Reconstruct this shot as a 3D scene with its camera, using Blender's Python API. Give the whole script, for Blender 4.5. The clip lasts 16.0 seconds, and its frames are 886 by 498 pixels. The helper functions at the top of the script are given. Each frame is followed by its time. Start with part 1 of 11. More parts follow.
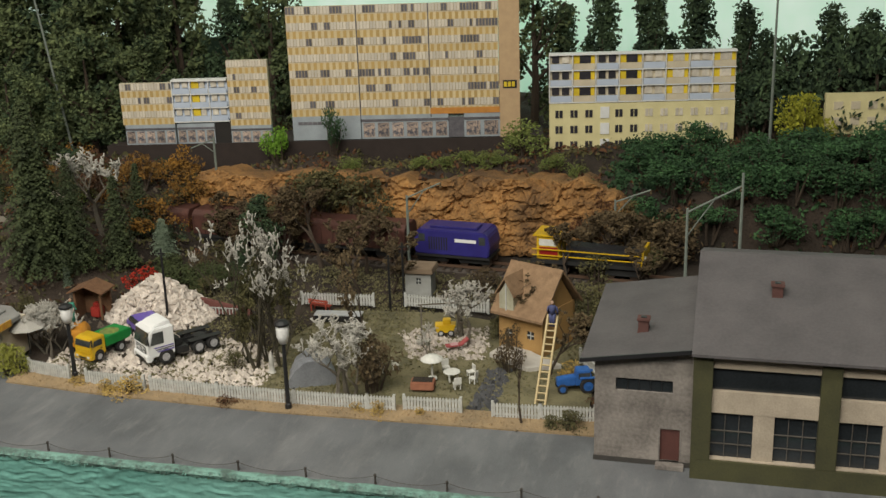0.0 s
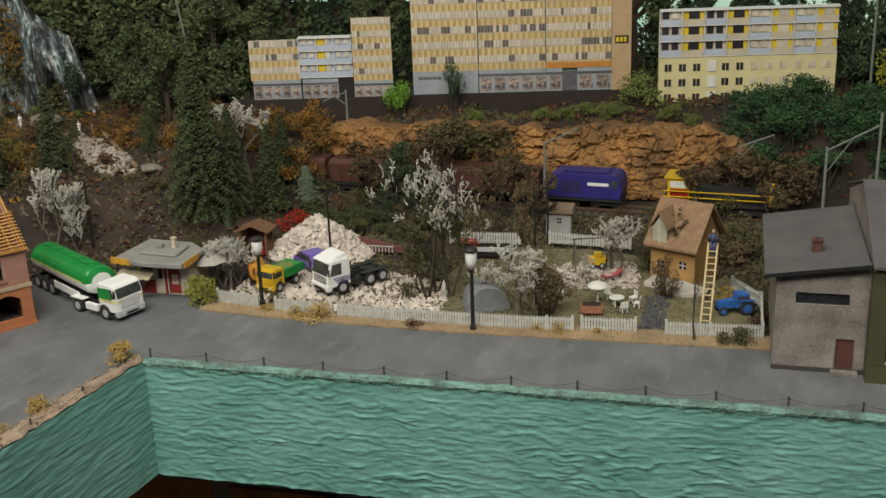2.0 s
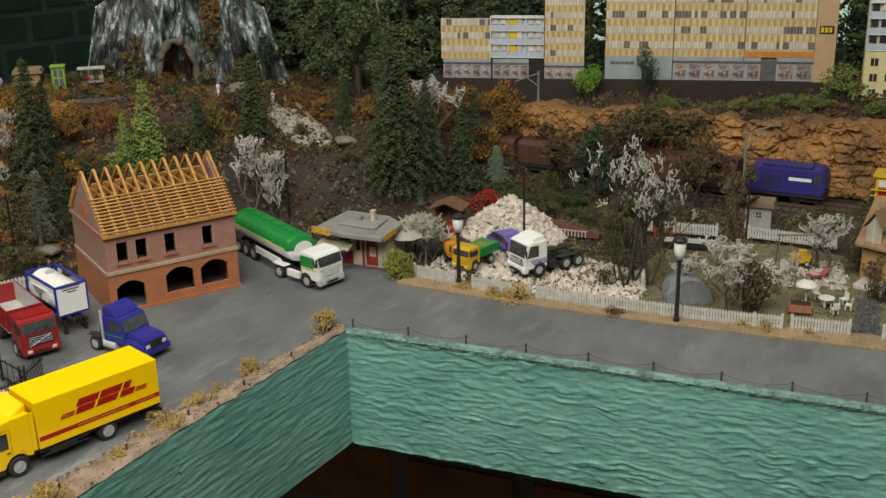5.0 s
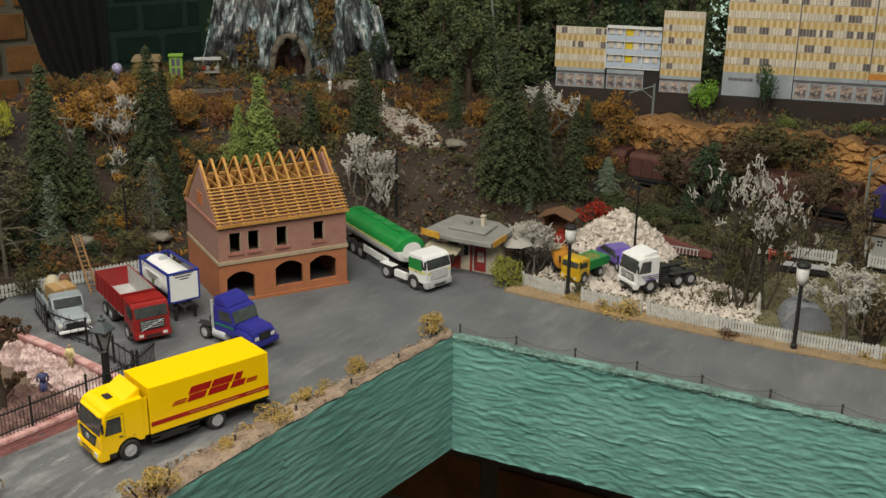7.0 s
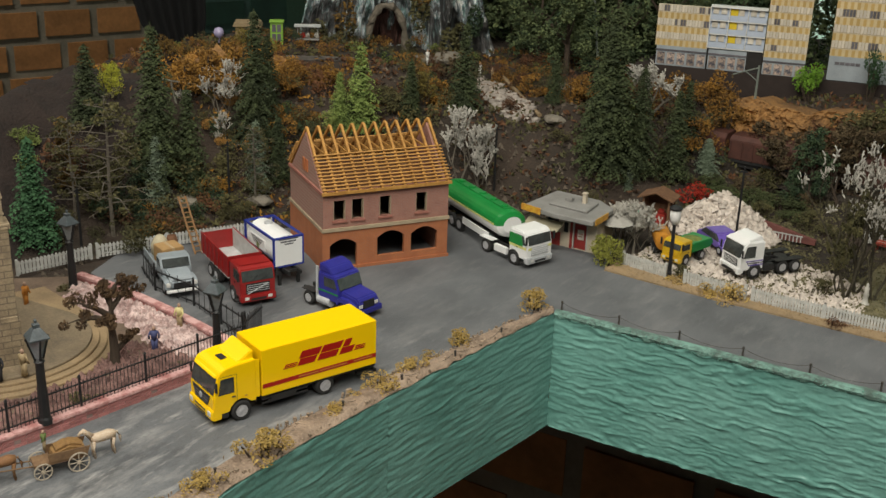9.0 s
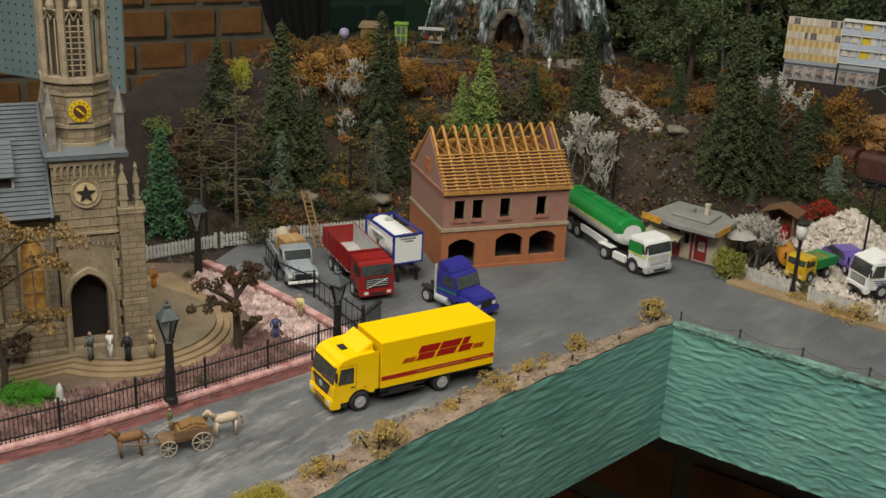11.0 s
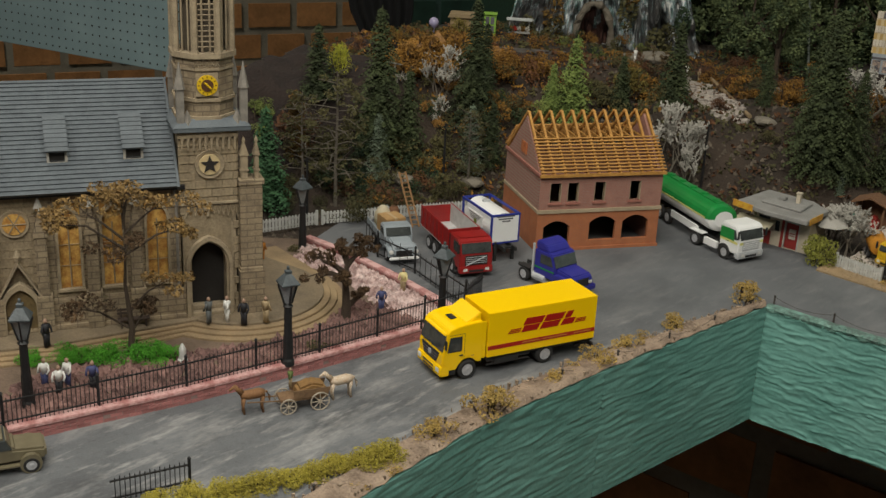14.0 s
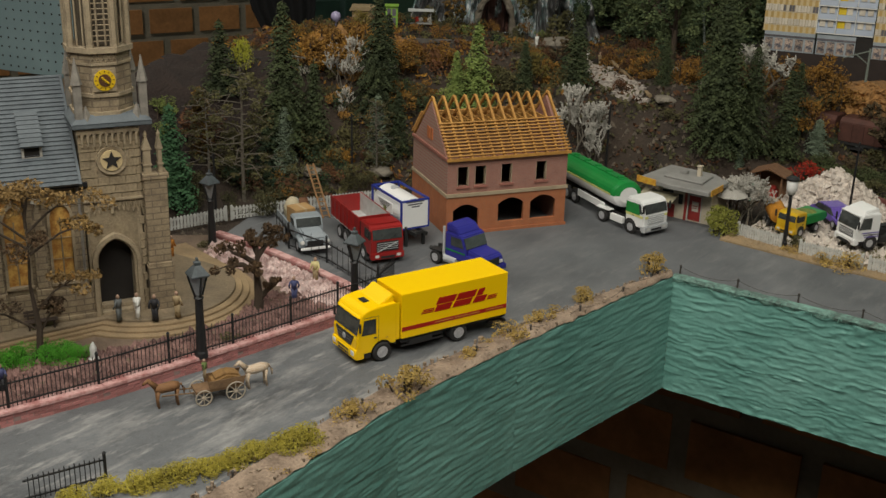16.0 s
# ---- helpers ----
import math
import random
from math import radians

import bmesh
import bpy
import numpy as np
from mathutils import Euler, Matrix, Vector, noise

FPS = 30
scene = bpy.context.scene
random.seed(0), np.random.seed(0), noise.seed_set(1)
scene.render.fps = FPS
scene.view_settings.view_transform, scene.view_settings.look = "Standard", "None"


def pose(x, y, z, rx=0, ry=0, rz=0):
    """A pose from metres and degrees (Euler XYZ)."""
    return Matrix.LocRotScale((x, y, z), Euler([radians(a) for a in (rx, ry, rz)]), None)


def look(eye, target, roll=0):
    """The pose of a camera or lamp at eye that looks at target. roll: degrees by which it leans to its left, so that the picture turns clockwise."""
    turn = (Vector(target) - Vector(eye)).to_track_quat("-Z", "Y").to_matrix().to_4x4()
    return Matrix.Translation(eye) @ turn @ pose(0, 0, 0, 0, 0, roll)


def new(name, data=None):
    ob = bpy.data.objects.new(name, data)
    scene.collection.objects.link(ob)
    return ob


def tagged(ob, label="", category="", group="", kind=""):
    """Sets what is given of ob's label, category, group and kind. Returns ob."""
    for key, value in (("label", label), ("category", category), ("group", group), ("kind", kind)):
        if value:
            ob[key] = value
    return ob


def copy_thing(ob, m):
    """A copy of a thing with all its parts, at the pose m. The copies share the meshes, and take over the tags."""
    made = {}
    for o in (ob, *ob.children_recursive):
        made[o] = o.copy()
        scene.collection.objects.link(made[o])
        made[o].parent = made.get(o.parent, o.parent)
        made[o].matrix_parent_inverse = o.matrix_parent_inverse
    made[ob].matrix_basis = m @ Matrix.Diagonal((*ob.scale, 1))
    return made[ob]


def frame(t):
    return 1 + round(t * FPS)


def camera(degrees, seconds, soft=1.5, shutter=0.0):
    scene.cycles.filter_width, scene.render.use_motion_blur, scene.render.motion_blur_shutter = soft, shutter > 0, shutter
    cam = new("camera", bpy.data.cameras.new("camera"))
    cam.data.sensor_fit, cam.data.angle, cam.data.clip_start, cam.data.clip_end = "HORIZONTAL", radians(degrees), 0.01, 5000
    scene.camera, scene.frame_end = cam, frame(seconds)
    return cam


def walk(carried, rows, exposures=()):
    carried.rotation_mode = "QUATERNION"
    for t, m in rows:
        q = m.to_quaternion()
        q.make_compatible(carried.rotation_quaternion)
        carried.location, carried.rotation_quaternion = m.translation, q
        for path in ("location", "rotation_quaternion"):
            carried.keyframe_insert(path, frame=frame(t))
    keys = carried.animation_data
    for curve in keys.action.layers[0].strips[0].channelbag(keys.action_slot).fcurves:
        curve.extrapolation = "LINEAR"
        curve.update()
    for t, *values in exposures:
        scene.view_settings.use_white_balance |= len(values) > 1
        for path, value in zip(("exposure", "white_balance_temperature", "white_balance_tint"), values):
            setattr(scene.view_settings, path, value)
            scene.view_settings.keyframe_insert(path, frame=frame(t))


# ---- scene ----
cam = camera(43.2, 16.0)
PATH = [
    (0, (0.0016, -0.0006, 0.3197), (-0.2192, 0.7286, 0.0757), -1.89),
    (0.5, (-0.0440, -0.0326, 0.3095), (-0.2368, 0.6989, 0.0494), -2.58),
    (1, (-0.0731, -0.0620, 0.3079), (-0.2712, 0.6687, 0.0496), -2.63),
    (1.5, (-0.0845, -0.0809, 0.3100), (-0.2871, 0.6485, 0.0511), -2.08),
    (2, (-0.0949, -0.0992, 0.3123), (-0.3167, 0.6245, 0.0533), -2.22),
    (2.5, (-0.1024, -0.1086, 0.3119), (-0.3401, 0.6087, 0.0493), -2.09),
    (3, (-0.1139, -0.1138, 0.3109), (-0.3658, 0.5985, 0.0480), -1.69),
    (3.5, (-0.1231, -0.1137, 0.3109), (-0.3945, 0.5908, 0.0463), -1.73),
    (4, (-0.1283, -0.1120, 0.3092), (-0.4175, 0.5840, 0.0411), -1.58),
    (4.5, (-0.1358, -0.1102, 0.3070), (-0.4313, 0.5821, 0.0359), -1.30),
    (5, (-0.1439, -0.1100, 0.3110), (-0.4541, 0.5770, 0.0433), -1.24),
    (7.5, (-0.1732, -0.1116, 0.3076), (-0.5463, 0.5439, 0.0412), 1.33),
    (8, (-0.1796, -0.1169, 0.3073), (-0.5626, 0.5297, 0.0330), 1.64),
    (10.5, (-0.2003, -0.1281, 0.3045), (-0.6383, 0.4806, 0.0258), 2.54),
    (11, (-0.2001, -0.1328, 0.3006), (-0.6593, 0.4606, 0.0231), 2.73),
    (11.5, (-0.1973, -0.1396, 0.2993), (-0.6701, 0.4423, 0.0201), 2.61),
    (12, (-0.1993, -0.1502, 0.2980), (-0.6776, 0.4268, 0.0180), 2.67),
    (12.5, (-0.2029, -0.1599, 0.2986), (-0.6915, 0.4086, 0.0194), 2.62),
    (13, (-0.2064, -0.1660, 0.2979), (-0.6962, 0.4007, 0.0169), 2.71),
    (13.5, (-0.2054, -0.1700, 0.2978), (-0.6980, 0.3959, 0.0204), 2.82),
    (14, (-0.2059, -0.1721, 0.2936), (-0.6952, 0.3957, 0.0138), 2.99),
    (14.5, (-0.2019, -0.1701, 0.2945), (-0.6828, 0.4067, 0.0188), 2.97),
    (15, (-0.2007, -0.1728, 0.2889), (-0.6759, 0.4090, 0.0138), 2.82),
    (15.5, (-0.1952, -0.1715, 0.2852), (-0.6568, 0.4209, 0.0094), 1.75),
    (16, (-0.1963, -0.1748, 0.2851), (-0.6409, 0.4299, 0.0082), 1.56),
]
walk(cam, [(t, look(eye, target, roll)) for t, eye, target, roll in PATH], exposures=[(0.0, 0.12), (1.0, 0.07), (2.5, 0.06), (5.0, 0.05), (8.0, 0.03), (11.0, -0.10), (12.5, -0.24), (16.0, -0.33)])

# ---- light and room ----
world = bpy.data.worlds.new("world")
scene.world = world
world.use_nodes = True
world.node_tree.nodes["Background"].inputs[0].default_value = (0.85, 0.86, 0.82, 1)
world.node_tree.nodes["Background"].inputs[1].default_value = 0.12


def lamp_panel(name, at, target, size_x, size_y, power, colour):
    data = bpy.data.lights.new(name, "AREA")
    data.shape, data.size, data.size_y, data.energy, data.color = "RECTANGLE", size_x, size_y, power, colour
    ob = new(name, data)
    ob.matrix_world = look(at, target)
    return ob


# Soft lamps added out of view over the aisle; no fitting is known there.
lamp_panel("ceiling_tube_light", (-0.42, 0.12, 1.06), (-0.46, 0.40, 0.0), 1.0, 0.16, 8.5, (1.0, 0.965, 0.86))
lamp_panel("ceiling_tube_light", (-0.22, -0.37, 0.92), (-0.5, 0.4, 0.0), 1.1, 0.3, 13.3, (1.0, 0.965, 0.86))
# Added only to brighten the west brick wall, from an unseen spot.
lamp_panel("ceiling_tube_light", (-2.15, 0.25, 1.75), (-2.95, 0.55, 0.25), 0.9, 0.16, 22.0, (1.0, 0.965, 0.86))

# ---- materials ----
MATS = {}


def mat(name, a, b=None, rough=0.75, scale=120.0, bump=0.25, metal=0.0, fine=900.0, spread=0.5, vary=0.0, glass=0.0, dist=0.0015):
    """Two colours mixed by noise at two scales, with fine relief; vary: brightness changes from piece to piece."""
    if name in MATS:
        return MATS[name]
    b = b or tuple(min(1.0, c * 0.72) for c in a)
    m = bpy.data.materials.new(name)
    m.use_nodes = True
    n, k = m.node_tree.nodes, m.node_tree.links
    p = n["Principled BSDF"]
    co = n.new("ShaderNodeTexCoord")
    n1, n2 = n.new("ShaderNodeTexNoise"), n.new("ShaderNodeTexNoise")
    n1.inputs["Scale"].default_value, n1.inputs["Detail"].default_value = scale, 5
    n2.inputs["Scale"].default_value, n2.inputs["Detail"].default_value = fine, 3
    k.new(co.outputs["Object"], n1.inputs["Vector"])
    k.new(co.outputs["Object"], n2.inputs["Vector"])
    add = n.new("ShaderNodeMath")
    add.operation = "MULTIPLY_ADD"
    k.new(n2.outputs["Fac"], add.inputs[0])
    add.inputs[1].default_value = 0.5
    k.new(n1.outputs["Fac"], add.inputs[2])
    ramp = n.new("ShaderNodeValToRGB")
    k.new(add.outputs[0], ramp.inputs[0])
    ramp.color_ramp.elements[0].position = 0.75 - spread * 0.5
    ramp.color_ramp.elements[1].position = 0.75 + spread * 0.5
    ramp.color_ramp.elements[0].color, ramp.color_ramp.elements[1].color = (*b, 1), (*a, 1)
    out = ramp.outputs[0]
    if vary:
        info, geo = n.new("ShaderNodeObjectInfo"), n.new("ShaderNodeNewGeometry")
        s = n.new("ShaderNodeMath")
        s.operation = "ADD"
        k.new(info.outputs["Random"], s.inputs[0])
        k.new(geo.outputs["Random Per Island"], s.inputs[1])
        hsv = n.new("ShaderNodeHueSaturation")
        mr = n.new("ShaderNodeMapRange")
        mr.inputs[1].default_value, mr.inputs[2].default_value = 0.0, 2.0
        mr.inputs[3].default_value, mr.inputs[4].default_value = 1 - vary, 1 + vary
        k.new(s.outputs[0], mr.inputs[0])
        k.new(mr.outputs[0], hsv.inputs["Value"])
        k.new(out, hsv.inputs["Color"])
        out = hsv.outputs[0]
    k.new(out, p.inputs["Base Color"])
    p.inputs["Roughness"].default_value, p.inputs["Metallic"].default_value = rough, metal
    if glass:
        p.inputs["Transmission Weight"].default_value = glass
    if bump:
        bm_ = n.new("ShaderNodeBump")
        bm_.inputs["Strength"].default_value, bm_.inputs["Distance"].default_value = bump, dist
        k.new(add.outputs[0], bm_.inputs["Height"])
        k.new(bm_.outputs[0], p.inputs["Normal"])
    MATS[name] = m
    return m


ASPHALT = mat("asphalt", (0.148, 0.153, 0.160), (0.082, 0.086, 0.092), 0.7, 22, 0.2, fine=1100, spread=0.5)
GREEN = mat("quay_green_paint", (0.195, 0.40, 0.35), (0.118, 0.285, 0.245), 0.33, 24, 0.55, fine=420, dist=0.0009)
EARTH = mat("earth", (0.053, 0.036, 0.025), (0.017, 0.0135, 0.0095), 0.95, 18, 0.8, fine=500, dist=0.004)
PEAT = mat("peat_bank", (0.030, 0.0185, 0.0145), (0.011, 0.0075, 0.0065), 0.95, 30, 0.9, fine=400, dist=0.004)
BRICKRED = mat("brick_red", (0.40, 0.165, 0.12), (0.27, 0.105, 0.08), 0.8, 180, 0.3, vary=0.12)
BRICKORANGE = mat("brick_orange", (0.46, 0.15, 0.05), (0.33, 0.10, 0.035), 0.8, 150, 0.3, vary=0.1)
TIMBER = mat("roof_timber", (0.52, 0.27, 0.065), (0.32, 0.15, 0.032), 0.65, 200, 0.2, vary=0.12)
BEIGE = mat("beige_band", (0.42, 0.33, 0.22), None, 0.8)
# Near-black paint standing in for the shade inside openings.
DARK = mat("dark_inside", (0.02, 0.017, 0.015), None, 0.8)
WHITE = mat("white_paint", (0.78, 0.78, 0.76), (0.66, 0.66, 0.64), 0.5, 150, 0.08)
YELLOW = mat("truck_yellow", (0.95, 0.61, 0.003), (0.92, 0.57, 0.002), 0.22, 40, 0.02)
REDP = mat("red_print", (0.42, 0.012, 0.008), None, 0.4, 40, 0.02)
BLACK = mat("black_plastic", (0.018, 0.018, 0.02), None, 0.45, 100, 0.05)
RUBBER = mat("tyre_rubber", (0.022, 0.021, 0.02), None, 0.8, 300, 0.2)
STEEL = mat("wheel_silver", (0.55, 0.56, 0.58), None, 0.35, 150, 0.05, metal=0.6)
GLASS = mat("tinted_glass", (0.03, 0.035, 0.04), (0.015, 0.018, 0.02), 0.08, 30, 0.0)
CONCRETE = mat("grey_concrete", (0.27, 0.24, 0.215), (0.12, 0.105, 0.095), 0.9, 45, 0.35, fine=500, spread=0.4)
OLIVE = mat("olive_frame", (0.068, 0.066, 0.026), (0.04, 0.039, 0.018), 0.7, 60, 0.2)
CREAM = mat("cream_panel", (0.48, 0.40, 0.31), (0.30, 0.25, 0.19), 0.8, 60, 0.2)
ROOFGREY = mat("grey_roofing", (0.105, 0.096, 0.098), (0.066, 0.061, 0.063), 0.8, 40, 0.3, fine=600)
STONE = mat("church_sandstone", (0.36, 0.285, 0.18), (0.165, 0.127, 0.082), 0.9, 90, 0.45, fine=700, vary=0.16)
STONETRIM = mat("church_trim", (0.40, 0.32, 0.21), (0.21, 0.165, 0.11), 0.9, 110, 0.4)
SLATE = mat("church_slate", (0.115, 0.134, 0.148), (0.075, 0.088, 0.099), 0.7, 120, 0.3, vary=0.06)
SKYPAINT = mat("painted_sky", (0.72, 0.86, 0.78), (0.40, 0.66, 0.50), 0.8, 3, 0.0, fine=20)
ROOMBRICK = mat("room_brick", (0.50, 0.235, 0.085), (0.29, 0.14, 0.052), 0.85, 22, 0.5, fine=120, vary=0.2, dist=0.004)
MORTAR = mat("room_mortar", (0.34, 0.305, 0.235), (0.22, 0.20, 0.155), 0.95, 20, 0.5, fine=150)
CLOTH = mat("black_cloth", (0.0045, 0.0045, 0.005), (0.002, 0.002, 0.0025), 0.95, 60, 0.3)


# ---- mesh helpers ----
def thing(name, at, rz=0.0, label="", category="", group="", kind="", scale=1.0):
    ob = new(name)
    ob.empty_display_size = 0.01
    ob.matrix_world = Matrix.Translation(at) @ Matrix.Rotation(radians(rz), 4, "Z") @ Matrix.Scale(scale, 4)
    return tagged(ob, label, category, group, kind)


def mesh(name, bm, material, smooth=False):
    me = bpy.data.meshes.new(name)
    bm.normal_update()
    bm.to_mesh(me)
    bm.free()
    for m in material if isinstance(material, (list, tuple)) else (material,):
        me.materials.append(m)
    if smooth:
        me.shade_smooth()
    return me


def part(name, bm, material, parent=None, label="", smooth=False):
    ob = new(name, mesh(name, bm, material, smooth))
    if parent:
        ob.parent = parent
    return tagged(ob, label)


def place(name, me, parent, m):
    ob = new(name, me)
    ob.parent = parent
    ob.matrix_basis = m
    return ob


def box(bm, x0, y0, z0, x1, y1, z1, bevel=0.0, index=0):
    vs = [bm.verts.new((x, y, z)) for z in (z0, z1) for x, y in ((x0, y0), (x1, y0), (x1, y1), (x0, y1))]
    fs = [bm.faces.new([vs[i] for i in f]) for f in ((3, 2, 1, 0), (4, 5, 6, 7), (0, 1, 5, 4), (1, 2, 6, 5), (2, 3, 7, 6), (3, 0, 4, 7))]
    for f in fs:
        f.material_index = index
    if bevel:
        bmesh.ops.bevel(bm, geom=list({e for f in fs for e in f.edges}), offset=bevel, segments=2, affect="EDGES", clamp_overlap=True)
    return bm


def boxes(*rows, bevel=0.0):
    bm = bmesh.new()
    for r in rows:
        box(bm, *r, bevel=bevel)
    return bm


def prism(points, y0, y1, bm=None, bevel=0.0):
    """A polygon in x and z, drawn out from y0 to y1."""
    bm = bm or bmesh.new()
    a = [bm.verts.new((x, y0, z)) for x, z in points]
    b = [bm.verts.new((x, y1, z)) for x, z in points]
    fs = [bm.faces.new(a), bm.faces.new(b[::-1])]
    for i in range(len(points)):
        j = (i + 1) % len(points)
        fs.append(bm.faces.new((a[j], a[i], b[i], b[j])))
    bmesh.ops.recalc_face_normals(bm, faces=fs)
    if bevel:
        bmesh.ops.bevel(bm, geom=list({e for f in fs for e in f.edges}), offset=bevel, segments=2, affect="EDGES", clamp_overlap=True)
    return bm


def slab(points, z0, z1, bm=None, bevel=0.0):
    """A polygon in x and y, drawn up from z0 to z1."""
    bm = bm or bmesh.new()
    a = [bm.verts.new((x, y, z0)) for x, y in points]
    b = [bm.verts.new((x, y, z1)) for x, y in points]
    fs = [bm.faces.new(a), bm.faces.new(b)]
    for i in range(len(points)):
        j = (i + 1) % len(points)
        fs.append(bm.faces.new((a[i], a[j], b[j], b[i])))
    bmesh.ops.recalc_face_normals(bm, faces=fs)
    if bevel:
        bmesh.ops.bevel(bm, geom=list({e for f in fs for e in f.edges}), offset=bevel, segments=1, affect="EDGES", clamp_overlap=True)
    return bm


def lathe(profile, sides=16, bm=None, axis="z", at=(0, 0, 0)):
    """Turns a profile of (radius, height) about an axis."""
    bm = bm or bmesh.new()
    rings = []
    for r, h in profile:
        ring = []
        for i in range(sides):
            a = 2 * math.pi * i / sides
            c, s = r * math.cos(a), r * math.sin(a)
            v = {"z": (c, s, h), "y": (c, h, s), "x": (h, c, s)}[axis]
            ring.append(bm.verts.new((v[0] + at[0], v[1] + at[1], v[2] + at[2])))
        rings.append(ring)
    fs = []
    for a, b in zip(rings, rings[1:]):
        for i in range(sides):
            j = (i + 1) % sides
            fs.append(bm.faces.new((a[i], a[j], b[j], b[i])))
    fs += [bm.faces.new(rings[0]), bm.faces.new(rings[-1])]
    bmesh.ops.recalc_face_normals(bm, faces=fs)
    return bm


def tube(points, radii, sides=6, bm=None):
    """A round bar along points, with a radius at each."""
    bm = bm or bmesh.new()
    pts = [Vector(p) for p in points]
    radii = radii if isinstance(radii, (list, tuple)) else [radii] * len(pts)
    rings = []
    for i, p in enumerate(pts):
        d = (pts[min(i + 1, len(pts) - 1)] - pts[max(i - 1, 0)]).normalized()
        side = d.cross(Vector((0.31, 0.2, 1)) if abs(d.z) < 0.9 else Vector((1, 0.1, 0))).normalized()
        up = side.cross(d)
        rings.append([bm.verts.new(p + radii[i] * (math.cos(2 * math.pi * k / sides) * side + math.sin(2 * math.pi * k / sides) * up)) for k in range(sides)])
    for a, b in zip(rings, rings[1:]):
        for k in range(sides):
            j = (k + 1) % sides
            bm.faces.new((a[k], a[j], b[j], b[k]))
    bm.faces.new(rings[0][::-1])
    bm.faces.new(rings[-1])
    return bm


def wall_with_holes(width, height, thick, holes, bm=None, arch=()):
    """A wall in x and z from 0 to width and height, its front at y = 0, with real rectangular holes (x0, z0, x1, z1); holes whose
    number is in arch get a segmental head."""
    bm = bm or bmesh.new()
    xs = sorted({0.0, width, *[v for h in holes for v in (h[0], h[2])]})
    zs = sorted({0.0, height, *[v for h in holes for v in (h[1], h[3])]})
    for x0, x1 in zip(xs, xs[1:]):
        for z0, z1 in zip(zs, zs[1:]):
            cx, cz = (x0 + x1) / 2, (z0 + z1) / 2
            if not any(h[0] < cx < h[2] and h[1] < cz < h[3] for h in holes):
                box(bm, x0, 0, z0, x1, thick, z1)
    for i in arch:
        x0, z0, x1, z1 = holes[i]
        w, rise = x1 - x0, (x1 - x0) * 0.22
        n = 8
        curve = [(x0 + w * k / n, z1 - rise * (2 * k / n - 1) ** 2) for k in range(n + 1)]
        prism([(x0, z1), *curve[1:-1], (x1, z1), (x1, z1 - rise)][:0] or [(x0, z1 - rise)] + curve[1:n // 2 + 1] + [(x0, z1 + 1e-4)], 0, thick, bm)
        prism([(x1, z1 - rise), (x1, z1 + 1e-4)] + curve[n // 2:n][::1], 0, thick, bm)
    bmesh.ops.remove_doubles(bm, verts=bm.verts, dist=1e-6)
    return bm


# ---- ground ----
FOOT = [(0.9, 1.02), (0.05, 0.98), (-0.05, 0.955), (-0.30, 0.935), (-0.47, 0.90), (-0.50, 0.74), (-0.60, 0.685), (-0.70, 0.63), (-0.80, 0.50), (-0.845, 0.40), (-0.85, 0.31), (-0.95, 0.20), (-1.1, 0.0), (-1.2, -0.5)]


def smooth(v):
    v = min(1.0, max(0.0, v))
    return v * v * (3 - 2 * v)


def beyond(x, y):
    """How far a place lies on the hill's side of its foot."""
    best, sign = 9.0, 1
    for (ax, ay), (bx, by) in zip(FOOT, FOOT[1:]):
        dx, dy = bx - ax, by - ay
        t = min(1, max(0, ((x - ax) * dx + (y - ay) * dy) / (dx * dx + dy * dy)))
        ex, ey = x - ax - t * dx, y - ay - t * dy
        d = math.hypot(ex, ey)
        if d < best - 1e-9:
            best, sign = d, 1 if dx * ey - dy * ex < 0 else -1
    return best * sign


def ground_z(x, y):
    d = beyond(x, y)
    east = smooth((x + 0.50) / 0.14)
    west_h = (0.060 + 0.030 * smooth((-0.76 - x) / 0.14) * (1.0 - 0.95 * smooth((y - 0.815) / 0.07))) * smooth(d / 0.13)
    east_h = 0.062 * smooth(d / 0.035) + 0.006 * smooth((d - 0.03) / 0.2)
    rail = 0.005 * smooth((y - 0.82) / 0.04) * smooth((x + 0.62) / 0.1)
    z = (1 - east) * west_h + east * (east_h + rail * (1 - smooth(d / 0.05)))
    z += 0.010 * smooth((back_edge(y) + 0.075 - x) / 0.06) * smooth((y - 0.37) / 0.05) * smooth((0.60 - y) / 0.06)
    rough_amt = smooth(d / 0.06)
    z += rough_amt * (0.012 * noise.fractal(Vector((x * 14, y * 14, 0.3)), 0.9, 2.0, 4) + 0.004 * noise.noise(Vector((x * 60, y * 60, 1.0))))
    return z


def back_edge(y):
    """Where the layout ends towards the west."""
    return float(np.interp(y, (-0.6, 0.1, 0.3, 0.42, 0.55, 0.7, 0.85, 1.0, 1.4), (-0.95, -0.93, -0.94, -0.965, -1.0, -1.045, -1.08, -1.12, -1.2)))


